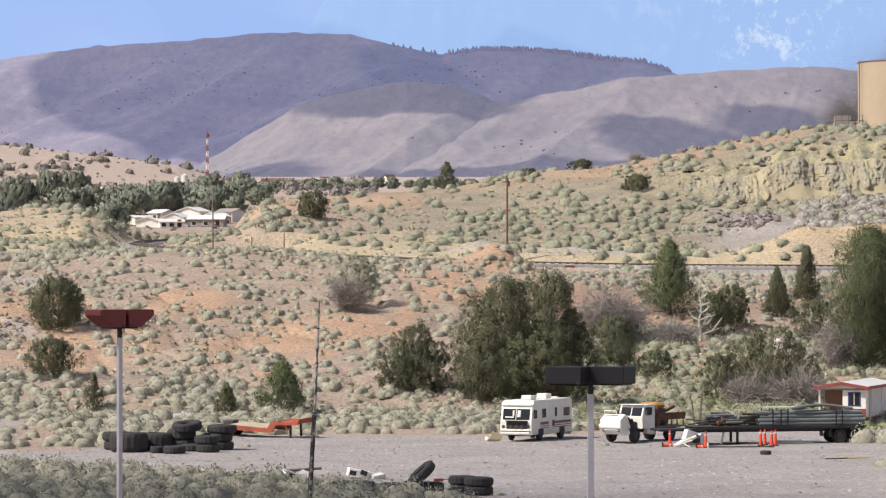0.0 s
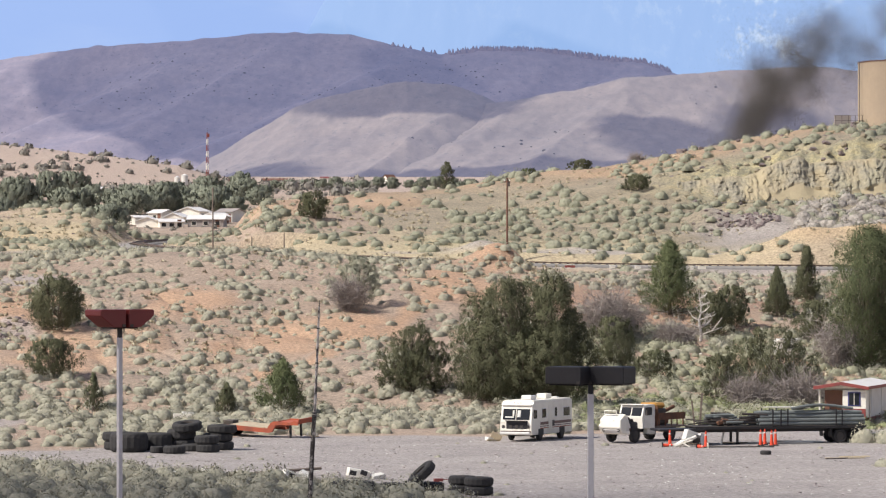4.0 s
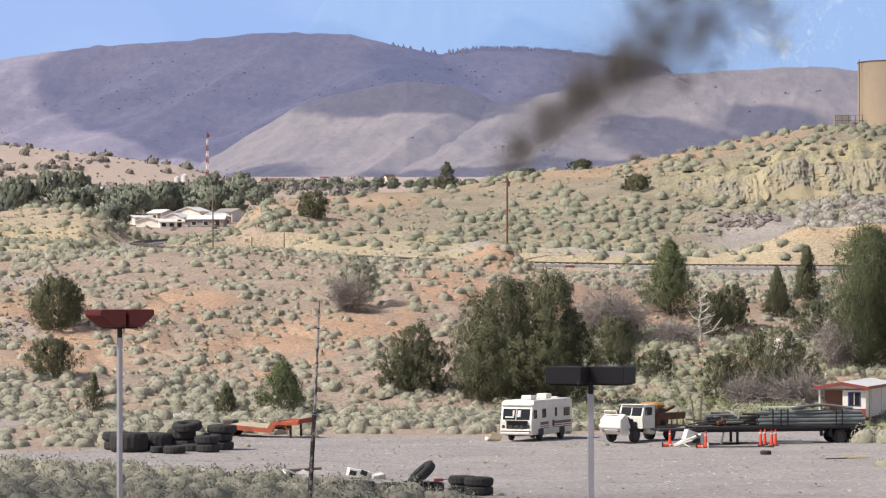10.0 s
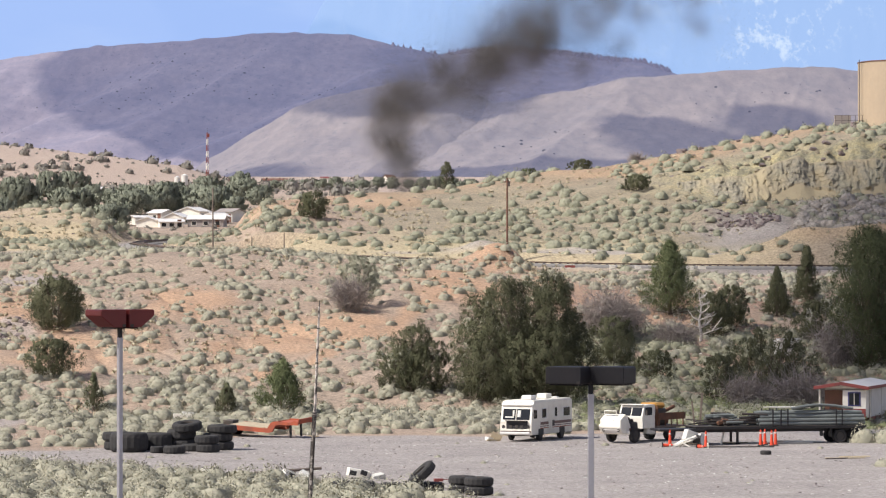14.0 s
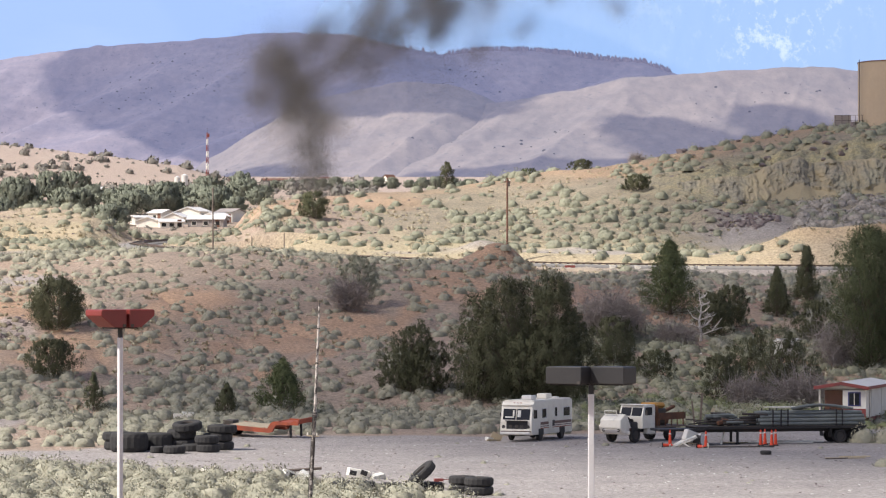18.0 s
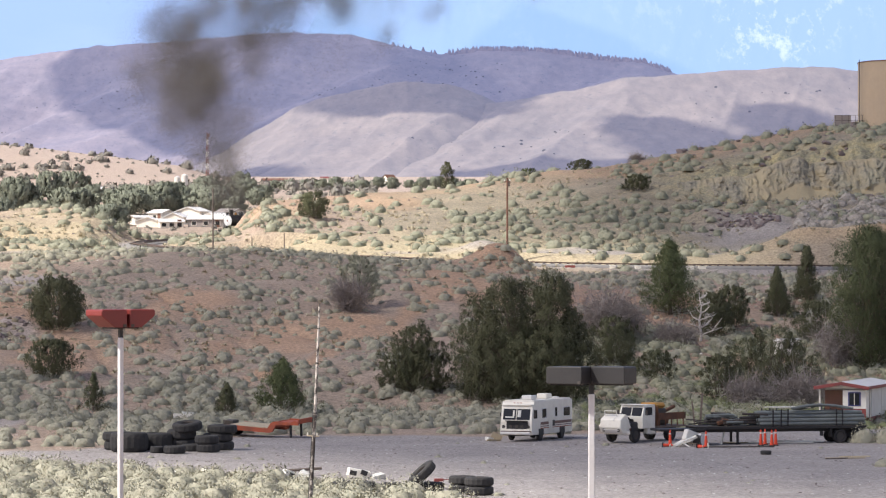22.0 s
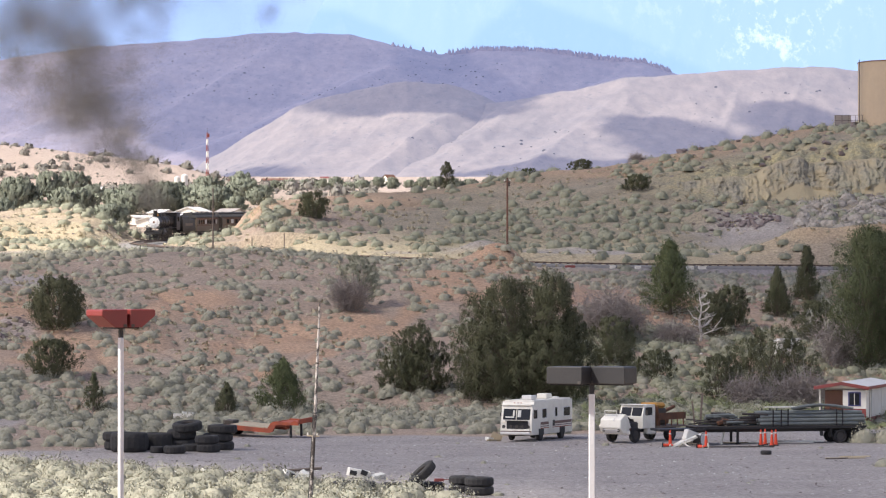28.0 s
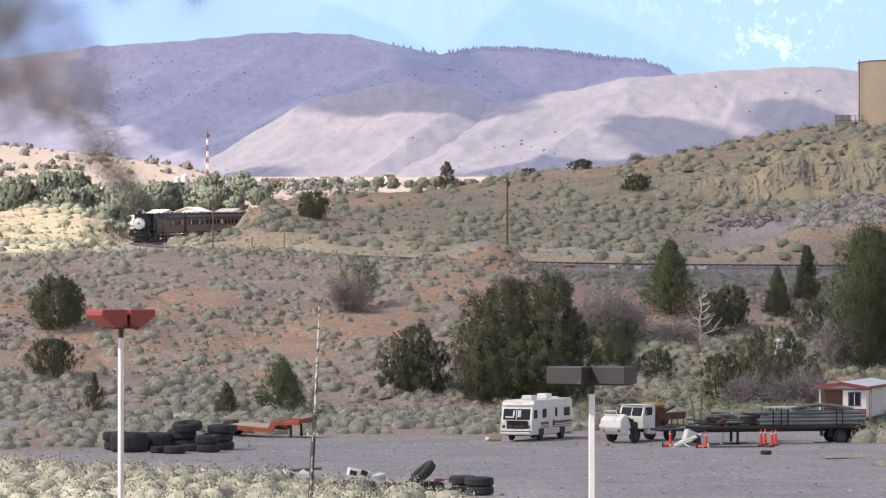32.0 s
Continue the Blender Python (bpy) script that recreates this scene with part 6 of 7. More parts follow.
scrap("red_stand", "red and white metal stand behind the tyres", -0.25, 184.6,
      [((0, 0, 0.2), (0.4, 0.4, 0.4), (0, 0, 12), "white", "base"), ((0, 0, 0.48), (0.5, 0.3, 0.16), (0, 0, 12), "red", "top"), ((0.65, 0.1, 0.5), (0.9, 0.05, 0.04), (0, 0, 8), "red", "bar")])
scrap("white_crate", "white crates lying in the brush belt", -20.3, 262.5,
      [((0, 0, 0.3), (1.5, 0.6, 0.32), (0, 0, 6), "white", "crate"), ((0.4, 0.1, 0.52), (0.9, 0.5, 0.14), (0, 4, 12), "cream", "lid")])
scrap("wood_offcuts", "broken boards lying beside the motorhome", 3.6, 240.6,
      [((0, 0, 0.1), (1.1, 0.12, 0.1), (0, 0, 30), "plank", "board"), ((0.2, 0.2, 0.3), (0.8, 0.08, 0.5), (0, 30, 10), "plank", "board"), ((-0.3, 0.1, 0.15), (0.5, 0.4, 0.25), (0, 10, 40), "cream", "box_panel")])
scrap("axle_bar", "long steel drawbar with a small wheel on gravel", 20.2, 228.8,
      [((0, 0, 0.14), (4.6, 0.09, 0.09), (0, 0, 3), "steel", "bar"), ((-2.2, 0, 0.2), (0.08, 0.4, 0.4), (0, 0, 3), "white", "wheel")])
scrap("white_board", "white board leaning among the junk", 19.6, 235.2,
      [((0, 0, 0.8), (0.16, 0.1, 1.7), (0, 14, 0), "white", "board")])
scrap("long_board", "long white boards lying under the trailer", 22.9, 236.4,
      [((0, 0, 0.08), (6.2, 0.22, 0.09), (0, 0, 2), "white", "board"), ((2.2, 0.5, 0.14), (3.4, 0.2, 0.08), (0, 0, -4), "cream", "board"), ((-2.4, -0.3, 0.08), (1.8, 0.2, 0.08), (0, 0, 9), "plank", "board")])
scrap("white_sheet", "white bent sheets and slats lying on gravel", 16.3, 230.6,
      [((0, 0, 0.2), (1.7, 0.22, 0.05), (0, -18, 8), "white", "slat"), ((0.1, 0.2, 0.34), (1.5, 0.3, 0.05), (0, -24, 14), "cream", "slat"), ((0.4, -0.2, 0.12), (0.9, 0.3, 0.05), (0, 30, -20), "white", "slat"), ((-0.7, 0.1, 0.1), (0.5, 0.4, 0.12), (0, 0, 30), "white", "slat")])
def oil_drum(x, y):
    root = empty("oil_drum", pose(x, y, ground_z(x, y) + 0.42, 90, 0, 62))
    tagged(root, "dented grey steel drum lying under the trailer neck", "drum")
    rodpart("shell", (0, 0, -0.55), (0, 0, 0.55), 0.42, M["metal_roof"], root, 20)
    for z in (-0.52, -0.18, 0.18, 0.52):
        rodpart("hoop", (0, 0, z - 0.025), (0, 0, z + 0.025), 0.44, M["steel"], root, 20)


oil_drum(17.55, 233.8)
scrap("upright_boards", "weathered upright timbers behind the trailer", 18.9, 247,
      [((0, 0, 1.6), (0.14, 0.1, 3.2), (0, 4, 0), "wood", "post"), ((0.8, 0.2, 1.3), (0.22, 0.1, 1.6), (0, 10, 0), "plank", "board"), ((-0.5, 0, 1.3), (0.12, 0.1, 2.6), (0, -6, 0), "wood", "post")])


def litter():
    """Pale and dark stones and scraps strewn on the yard and bank."""
    rng = np.random.default_rng(12)
    for name, label, mat, n, d0, d1, s0 in (("yard_stones", "small pale stones and litter on the gravel", M["cream"], 620, 178, 245, 0.06), ("dark_stones", "small dark stones on the gravel", M["rock"], 1500, 176, 250, 0.07),
                                            ("slope_stones", "pale rocks scattered on the bank", M["pale_rock"], 900, 262, 400, 0.12), ("white_litter", "scraps of white litter on the bank", M["white"], 26, 280, 375, 0.16), ("hill_stones", "dark rocks scattered on the hill", M["rock"], 900, 440, 548, 0.2)):
        x, y = scatter(rng, n, d0, d1)
        tp = [bush_template(4, 100 + k, 0.5, 0.0, (2, 6)) for k in range(4)]
        tagged(strew(name, tp, on_land(x, y, 0.01), s0 * (0.5 + 1.3 * rng.random(n) ** 2), mat, 13, 0.7), label, "stones", kind="stuff")


litter()
scrap("white_camper", "white camper shell half hidden behind junipers", 32.2, 316.0,
      [((0, 0, 0.9), (2.2, 1.4, 1.5), (0, 0, 10), "white", "shell"), ((0, -0.72, 1.1), (0.7, 0.05, 0.5), (0, 0, 10), "glass", "window"), ((0.2, 0, 1.72), (2.0, 1.3, 0.12), (0, 0, 10), "metal_roof", "lid")])


# ------------------------------------------------------------------ hill: rocks, tank, poles
def boulder_bm(seed, r):
    bm = B()
    bmesh.ops.create_icosphere(bm, subdivisions=2, radius=r)
    for v in bm.verts:
        k = 1 + 0.45 * noise.noise(v.co * 1.3 / r + Vector((seed * 3.1, 0, 0)))
        v.co = Vector((v.co.x * k * 1.15, v.co.y * k, v.co.z * k * 0.8))
    return bm


def boulders():
    rng = random.Random(9)
    seeds = []
    for k in range(4):
        ob = part("boulder", boulder_bm(k, 1.0), M["rock" if k < 2 else "pale_rock"])
        tagged(ob, "dark broken boulder heaped on the hillside" if k < 2 else "pale yellow-grey boulder below the rock face", "boulder", "boulders on the hill")
        seeds.append(ob)
    spots = [(rng.gauss(43.0, 2.4), rng.gauss(474, 1.6), rng.choice((0, 1)), rng.uniform(0.14, 0.45)) for k in range(90)]
    spots += [(rng.uniform(34, 74), rng.gauss(495.5, 1.6), rng.choice((2, 3, 0)), rng.uniform(0.15, 0.55)) for k in range(70)]
    spots += [(rng.uniform(32, 70), rng.gauss(509, 2.0), rng.choice((2, 3, 0)), rng.uniform(0.25, 0.6)) for k in range(50)]
    spots += [(rng.uniform(36, 68), rng.gauss(543, 4), rng.choice((0, 1)), rng.uniform(0.3, 0.7)) for k in range(22)]
    spots += [(rng.gauss(4, 3.0), rng.gauss(366, 3), rng.choice((2, 3)), rng.uniform(0.15, 0.4)) for k in range(18)]
    spots += [(rng.uniform(-45, -38), rng.uniform(285, 330), rng.choice((2, 3)), rng.uniform(0.15, 0.5)) for k in range(24)]
    spots += [(rng.gauss(-40.2, 0.9), rng.gauss(310, 3.5), rng.choice((0, 1, 2)), rng.uniform(0.12, 0.34)) for k in range(60)]
    spots += [(rng.uniform(-29.5, -24.5), rng.gauss(434.5, 0.8), 3, rng.uniform(0.15, 0.35)) for k in range(26)]
    for k, (x, y, i, s) in enumerate(spots):
        m = pose(x, y, ground_z(x, y) + 0.1 * s, rng.uniform(-20, 20), rng.uniform(-20, 20), rng.uniform(0, 360))
        if k < 4:
            seeds[k].matrix_basis = m
            seeds[k].scale = (s, s, s)
        else:
            c = copy_thing(seeds[i], m)
            c.scale = (s, s, s * rng.uniform(0.7, 1.1))


boulders()


def water_tank():
    x, y, r = 75.6, 546, 8.2
    z = 36.6
    root = empty("water_tank", pose(x, y, z))
    tagged(root, "large tan steel water tank on the hilltop", "water tank")
    part("shell", rod(B(), (0, 0, -1.5), (0, 0, 10.35), r, r, 64), M["tank"], root)
    rodpart("roof", (0, 0, 10.35), (0, 0, 10.9), r + 0.1, M["tank"], root, 64, r1=1.0)
    rodpart("roof_rim", (0, 0, 10.26), (0, 0, 10.4), r + 0.1, M["brown"], root, 64)
    for s in (-0.2, 0.2):
        rodpart("ladder_rail", (-r - 0.12, -2.4 + s, 0), (-r - 0.12, -2.4 + s, 10.7), 0.04, M["steel"], root, 6)
    for k in range(17):
        rodpart("rung", (-r - 0.12, -2.6, 0.4 + 0.6 * k), (-r - 0.12, -2.2, 0.4 + 0.6 * k), 0.025, M["steel"], root, 5)
    f = empty("fence", pose(64.8, 543, ground_z(64.8, 543)))
    tagged(f, "grey chain-link fence and cabinet beside the tank", "fence")
    for k in range(9):
        rodpart("post", (-1.5 + 1.1 * k, 0, -0.6), (-1.5 + 1.1 * k, 0, 2.0), 0.04, M["steel"], f, 6)
    for h in (0.3, 1.1, 1.95):
        rodpart("rail", (-1.5, 0, h), (7.3, 0, h), 0.025, M["steel"], f, 5)
    boxpart("cabinet", (-0.2, 1.0, 0.9), (2.6, 1.0, 2.2), M["grey_wall"], f, 0.05)


water_tank()


def line_pole(x, y, h, label, mat, arm=True, name="utility_pole", r=0.16):
    root = empty(name, pose(x, y, ground_z(x, y) - 0.2))
    tagged(root, label, "utility pole")
    rodpart("shaft", (0, 0, 0), (0, 0, h), r, M[mat], root, 10, r1=0.65 * r)
    if arm:
        boxpart("crossarm", (0, 0, h - 0.5), (0.9, 0.1, 0.12), M[mat], root, 0.01)
        for s in (-0.35, 0.35):
            rodpart("insulator", (s, 0, h - 0.44), (s, 0, h - 0.2), 0.06, M["white"], root, 8)
        rodpart("transformer", (0.2, -0.2, h - 1.1), (0.2, -0.2, h - 0.55), 0.16, M["steel"], root, 10)


line_pole(8.25, 433, 11.2, "reddish-brown timber utility pole beside the railway", "brown")
line_pole(-26.2, 383, 7.6, "thin weathered pole beside the railway curve", "wood", False, r=0.1)
line_pole(-19.6, 415, 3.2, "short dark post beside the railway", "wood", False, r=0.1)
line_pole(-25.0, 440, 2.6, "short grey post beside the railway", "wood", False, r=0.1)


def small_box(name, label, x, y, s, mat, category="box"):
    root = empty(name, pose(x, y, ground_z(x, y)))
    tagged(root, label, category)
    boxpart("body", (0, 0, s[2] / 2), s, M[mat], root, 0.04)
    boxpart("lid", (0, 0, s[2] + 0.03), (s[0] + 0.06, s[1] + 0.06, 0.06), M["white"], root, 0.01)


small_box("white_trough", "long low white trough in the brush", -24.6, 417, (3.4, 0.6, 0.4), "white", "trough")
small_box("marker_sign", "white whistle marker beside the railway", -23.8, 427, (0.5, 0.12, 1.3), "white", "marker")
for k, (x, y, w) in enumerate(((15.9, 421.5, 1.3), (21.2, 421.0, 0.7), (24.4, 421.5, 0.8), (30.9, 421, 0.9), (32.4, 421, 1.0), (-1.6, 424, 0.5))):
    small_box("track_box", "small white and red crate beside the rails", x, y, (w, 0.6, 0.35), "red" if k == 0 else "white")


def railway():
    rail = empty("railway_track")
    tagged(rail, "single railway track on grey ballast round the hill", "railway", kind="structure")
    line = RAIL_LINE[170:]
    tan = np.gradient(line, axis=0)
    tan /= np.linalg.norm(tan, axis=1)[:, None]
    side = np.stack([tan[:, 1], -tan[:, 0], np.zeros(len(tan))], 1)

    def ribbon(name, offs, mat):
        k = len(offs)
        v = np.concatenate([line + side * a + np.array([0, 0, b]) for a, b in offs])
        n = len(line)
        f = []
        for j in range(k):
            a, b = j * n, ((j + 1) % k) * n
            i = np.arange(n - 1)
            f.append(np.stack([a + i, a + i + 1, b + i + 1, b + i], 1))
        return under(from_arrays(name, v, np.concatenate(f), mat), rail)
    for s in (-0.75, 0.75):
        ribbon("rail", [(s - 0.05, -0.16), (s - 0.04, 0.0), (s + 0.04, 0.0), (s + 0.05, -0.16)], M["rail"])
    ribbon("ballast_bed", [(-2.6, -0.8), (-1.6, -0.24), (1.6, -0.24), (2.6, -0.8)], M["ballast"])
    me = None
    for k in range(0, len(line) - 1, 1):
        if not -60 < line[k][0] < 62:
            continue
        if me is None:
            t = boxpart("sleeper", (0, 0, 0), (0.24, 2.5, 0.18), M["tie"], rail, 0.02)
            me = t.data
        else:
            t = under(new("sleeper", me), rail)
        ang = math.degrees(math.atan2(tan[k][1], tan[k][0]))
        t.matrix_basis = pose(line[k][0], line[k][1], line[k][2] - 0.23, 0, 0, ang)


railway()


# ------------------------------------------------------------------ the town
def house(x, y, w, l, h, turn, wall, roof, label, rise=1.0, n_win=3):
    root = empty("house", pose(x, y, ground_z(x, y) - 0.3, 0, 0, turn))
    tagged(root, label, "house", "houses of the town")
    boxpart("wall", (0, 0, h / 2), (w, l, h), M[wall], root, 0.04)
    a = math.atan2(rise, l / 2 + 0.4)
    for s in (-1, 1):
        boxpart("roof_slope", (0, s * (l / 4 + 0.1), h + rise / 2), (w + 0.8, math.hypot(l / 2 + 0.4, rise) + 0.1, 0.15), M[roof], root, m=Matrix.Rotation(-s * a, 4, "X"))
    part("gable", prism(B(), [(-l / 2, h), (l / 2, h), (0, h + rise * 0.9)], -w / 2, w / 2, "x"), M[wall], root)
    for k in range(n_win):
        f = boxpart("window", (-w / 2 + w * (k + 0.5) / n_win, -l / 2 - 0.02, h * 0.55), (1.3, 0.08, 1.1), M["white"], root)
        boxpart("pane", (-w / 2 + w * (k + 0.5) / n_win, -l / 2 - 0.07, h * 0.55), (1.05, 0.05, 0.85), M["glass"], f)
    boxpart("door", (w * 0.33, -l / 2 - 0.03, 1.05), (1.0, 0.08, 2.1), M["brown"], root)
    return root


def put_house(u, d, *a, **k):
    house(u * d, d, *a, **k)


put_house(-0.0872, 806, 3.4, 5.6, 1.7, 78, "white", "metal_roof", "small white gabled barn below the town", 1.0, 1)
put_house(-0.0700, 804, 8.6, 5, 2.0, -6, "grey_wall", "metal_roof", "long grey house with a pale metal roof", 1.1)
put_house(-0.0810, 802, 5.6, 4.4, 1.5, 12, "white", "metal_roof", "white mobile home with a pale roof", 0.8)
put_house(-0.0742, 846, 5.2, 7, 2.2, 62, "white", "metal_roof", "white house with a pale metal roof", 1.2, 2)
put_house(-0.0632, 838, 4.8, 6, 2.6, -28, "cream", "grey_wall", "cream house with a brown-grey roof", 0.9, 2)
put_house(-0.0902, 822, 3.6, 4, 2.0, 25, "white", "metal_roof", "white shed with a pale roof", 0.6, 1)
put_house(-0.0790, 824, 4.2, 5, 1.9, 68, "white", "metal_roof", "white gabled shed among the houses", 1.2, 1)
put_house(-0.0672, 828, 4.0, 5, 2.0, 38, "white", "metal_roof", "white porch house with a pale roof", 1.0, 1)
put_house(-0.0838, 842, 4.4, 5, 2.0, -35, "cream", "metal_roof", "cream shed among trees", 0.9, 1)
put_house(-0.1035, 1040, 5.0, 6, 2.6, 0, "white", "metal_roof", "white house half hidden by trees", 0.7, 2)
put_house(-0.0905, 1030, 6.5, 6, 2.6, 0, "white", "metal_roof", "white house half hidden by trees", 0.7, 2)
put_house(-0.1290, 1080, 6.5, 6, 2.6, 0, "cream", "metal_roof", "cream house half hidden by trees", 0.8, 2)
put_house(-0.0600, 1500, 10, 8, 3.2, 0, "cream", "brown", "far house on the plain", 1.0, 3)
put_house(-0.0352, 1560, 3.4, 3, 4.6, 0, "white", "red", "far white block house with a red roof line", 0.5, 1)
put_house(-0.0500, 1620, 12, 8, 3.0, 0, "grey_wall", "brown", "far low house on the plain", 1.0, 3)
put_house(-0.0160, 1600, 5, 5, 3.6, 40, "white", "brown", "far white gabled house among trees", 2.2, 1)


def silo(u, d, r, h):
    x = u * d
    root = empty("silo", pose(x, d, ground_z(x, d) - 0.3))
    tagged(root, "pale round silo at the edge of town", "silo", "silos of the town")
    rodpart("shell", (0, 0, 0), (0, 0, h), r, M["cream"], root, 20)
    rodpart("roof", (0, 0, h), (0, 0, h + r * 0.5), r + 0.05, M["metal_roof"], root, 20, r1=0.2)


silo(-0.0768, 1300, 1.25, 6.4)
silo(-0.0790, 1310, 1.1, 5.6)
silo(-0.0620, 1320, 0.8, 4.6)


def radio_tower():
    d, u = 1450, -0.0701
    x = u * d
    z = ground_z(x, d)
    root = empty("radio_tower", pose(x, d, z, 0, 0, 20))
    tagged(root, "slim lattice radio mast banded red and white", "radio mast")
    h = EYE_H + 0.0445 * d - z
    n = 9
    for k in range(n):
        a, b = h * k / n, h * (k + 1) / n
        bm = B()
        w0, w1 = 0.9 - 0.6 * k / n, 0.9 - 0.6 * (k + 1) / n
        c0 = [Vector((w0 * math.cos(q), w0 * math.sin(q), a)) for q in (0, 2.094, 4.189)]
        c1 = [Vector((w1 * math.cos(q), w1 * math.sin(q), b)) for q in (0, 2.094, 4.189)]
        for i in range(3):
            rod(bm, c0[i], c1[i], 0.085, 0.085, 6)
            rod(bm, c0[i], c1[(i + 1) % 3], 0.05, 0.05, 5)
            rod(bm, c1[i], c0[(i + 1) % 3], 0.05, 0.05, 5)
            rod(bm, c1[i], c1[(i + 1) % 3], 0.08, 0.08, 5)
        part("mast_section", bm, M["red" if k % 2 == 0 else "white"], root, "red section" if k % 2 == 0 else "white section")
    boxpart("antenna", (0.5, 0, h - 1.2), (0.8, 0.8, 1.6), M["red"], root, 0.1)
    rodpart("spike", (0, 0, h), (0, 0, h + 2), 0.06, M["steel"], root, 6)


radio_tower()
# ------------------------------------------------------------------ the train (each vehicle's own x runs forward, rails at z = 0)
def axle(parent, x, r, mat, name="wheelset", spokes=0):
    bm = B()
    rod(bm, (0, -0.75, 0), (0, 0.75, 0), 0.09, None, 8)
    for s in (-0.72, 0.72):
        rod(bm, (0, s - 0.07, 0), (0, s + 0.07, 0), r, r, 22)
        for k in range(spokes):
            a = 6.283 * k / spokes
            box(bm, (math.cos(a) * r * 0.55, s * 1.11, math.sin(a) * r * 0.55), (r * 0.9, 0.03, 0.07), 0, Matrix.Rotation(-a, 4, "Y"))
    w = part(name, bm, mat, parent)
    w.location = (x, 0, r)
    return w


def bogie(parent, x):
    b = boxpart("bogie_frame", (x, 0, 0.55), (2.6, 2.1, 0.3), M["black"], parent, 0.04)
    for s in (-0.9, 0.9):
        axle(parent, x + s, 0.42, M["black"])


def locomotive():
    root = empty("steam_locomotive")
    tagged(root, "black steam locomotive with a silver smokebox front", "locomotive")
    rodpart("boiler", (-7.6, 0, 2.65), (-1.3, 0, 2.65), 0.98, M["black"], root, 28, r1=0.88)
    rodpart("smokebox", (-1.5, 0, 2.65), (0, 0, 2.65), 0.9, M["black"], root, 28)
    f = rodpart("smokebox_front", (0, 0, 2.65), (0.08, 0, 2.65), 0.86, M["silver"], root, 28, "silver-painted round smokebox front")
    rodpart("smokebox_door", (0.08, 0, 2.65), (0.16, 0, 2.65), 0.62, M["silver"], f, 24, r1=0.5)
    rodpart("number_plate", (0.16, 0, 2.65), (0.19, 0, 2.65), 0.16, M["brown"], f, 16)
    for k in range(12):
        a = 6.283 * k / 12
        rodpart("bolt", (0.08, 0.76 * math.cos(a), 2.65 + 0.76 * math.sin(a)), (0.12, 0.76 * math.cos(a), 2.65 + 0.76 * math.sin(a)), 0.035, M["steel"], f, 6)
    st = rodpart("chimney", (-0.75, 0, 3.45), (-0.75, 0, 4.35), 0.26, M["black"], root, 18, r1=0.33)
    rodpart("chimney_rim", (-0.75, 0, 4.3), (-0.75, 0, 4.42), 0.38, M["black"], st, 18)
    boxpart("headlight", (0.05, 0, 3.78), (0.4, 0.34, 0.36), M["black"], root, 0.05)
    rodpart("headlight_glass", (0.27, 0, 3.78), (0.3, 0, 3.78), 0.13, M["glass"], root, 16)
    rodpart("bell", (-1.8, 0, 3.55), (-1.8, 0, 3.95), 0.22, M["ochre"], root, 14, r1=0.1)
    rodpart("sand_dome", (-3.0, 0, 3.4), (-3.0, 0, 4.0), 0.42, M["black"], root, 18, r1=0.3)
    rodpart("steam_dome", (-5.0, 0, 3.4), (-5.0, 0, 4.1), 0.46, M["black"], root, 18, r1=0.34)
    for k in range(5):
        rodpart("boiler_band", (-1.9 - 1.35 * k, 0, 2.65), (-1.84 - 1.35 * k, 0, 2.65), 1.0, M["steel"], root, 28)
    # cab
    boxpart("cab", (-8.6, 0, 2.65), (2.1, 2.9, 2.5), M["black"], root, 0.05)
    boxpart("cab_roof", (-8.7, 0, 3.98), (2.7, 3.1, 0.16), M["black"], root, 0.07)
    for s in (-1, 1):
        w = boxpart("cab_window", (-8.5, s * 1.455, 3.05), (0.9, 0.03, 0.75), M["glass"], root, 0.01)
        boxpart("front_window", (-7.54, s * 1.15, 3.25), (0.03, 0.36, 0.6), M["glass"], root, 0.01)
        boxpart("running_board", (-4.2, s * 1.2, 1.75), (7.0, 0.5, 0.08), M["black"], root, 0.01)
        rodpart("cylinder", (-1.6, s * 1.15, 1.1), (-0.3, s * 1.15, 1.1), 0.38, M["black"], root, 18)
        boxpart("steam_chest", (-0.95, s * 1.1, 1.55), (1.2, 0.6, 0.42), M["black"], root, 0.04)
        boxpart("crosshead_guide", (-2.2, s * 1.15, 1.15), (1.3, 0.1, 0.22), M["steel"], root)
        boxpart("side_rod", (-4.4, s * 1.02, 0.72), (4.2, 0.08, 0.14), M["steel"], root, 0.02)
        boxpart("main_rod", (-3.0, s * 1.14, 0.95), (3.0, 0.08, 0.14), M["steel"], root, 0.02, m=Matrix.Rotation(radians(-7), 4, "Y"))
        rodpart("handrail", (-7.4, s * 1.02, 3.1), (-0.2, s * 0.95, 3.1), 0.025, M["steel"], root, 6)
        boxpart("front_step", (0.7, s * 1.0, 0.5), (0.3, 0.3, 0.06), M["steel"], root)
        rodpart("flag_staff", (0.3, s * 0.85, 1.8), (0.3, s * 0.85, 2.2), 0.02, M["white"], root, 5)
    boxpart("frame", (-4.0, 0, 1.0), (8.6, 1.0, 0.6), M["black"], root, 0.03)
    boxpart("firebox", (-6.8, 0, 1.7), (2.2, 1.5, 1.5), M["black"], root, 0.08)
    boxpart("pilot_beam", (0.75, 0, 1.1), (0.3, 2.7, 0.4), M["black"], root, 0.03)
    boxpart("pilot_deck", (0.3, 0, 1.42), (1.4, 2.2, 0.08), M["black"], root, 0.02)
    for k in range(9):
        y = -1.05 + 0.2625 * k
        rodpart("pilot_bar", (0.9, y, 0.95), (1.5 - abs(y) * 0.35, y * 0.92, 0.18), 0.035, M["black"], root, 6)
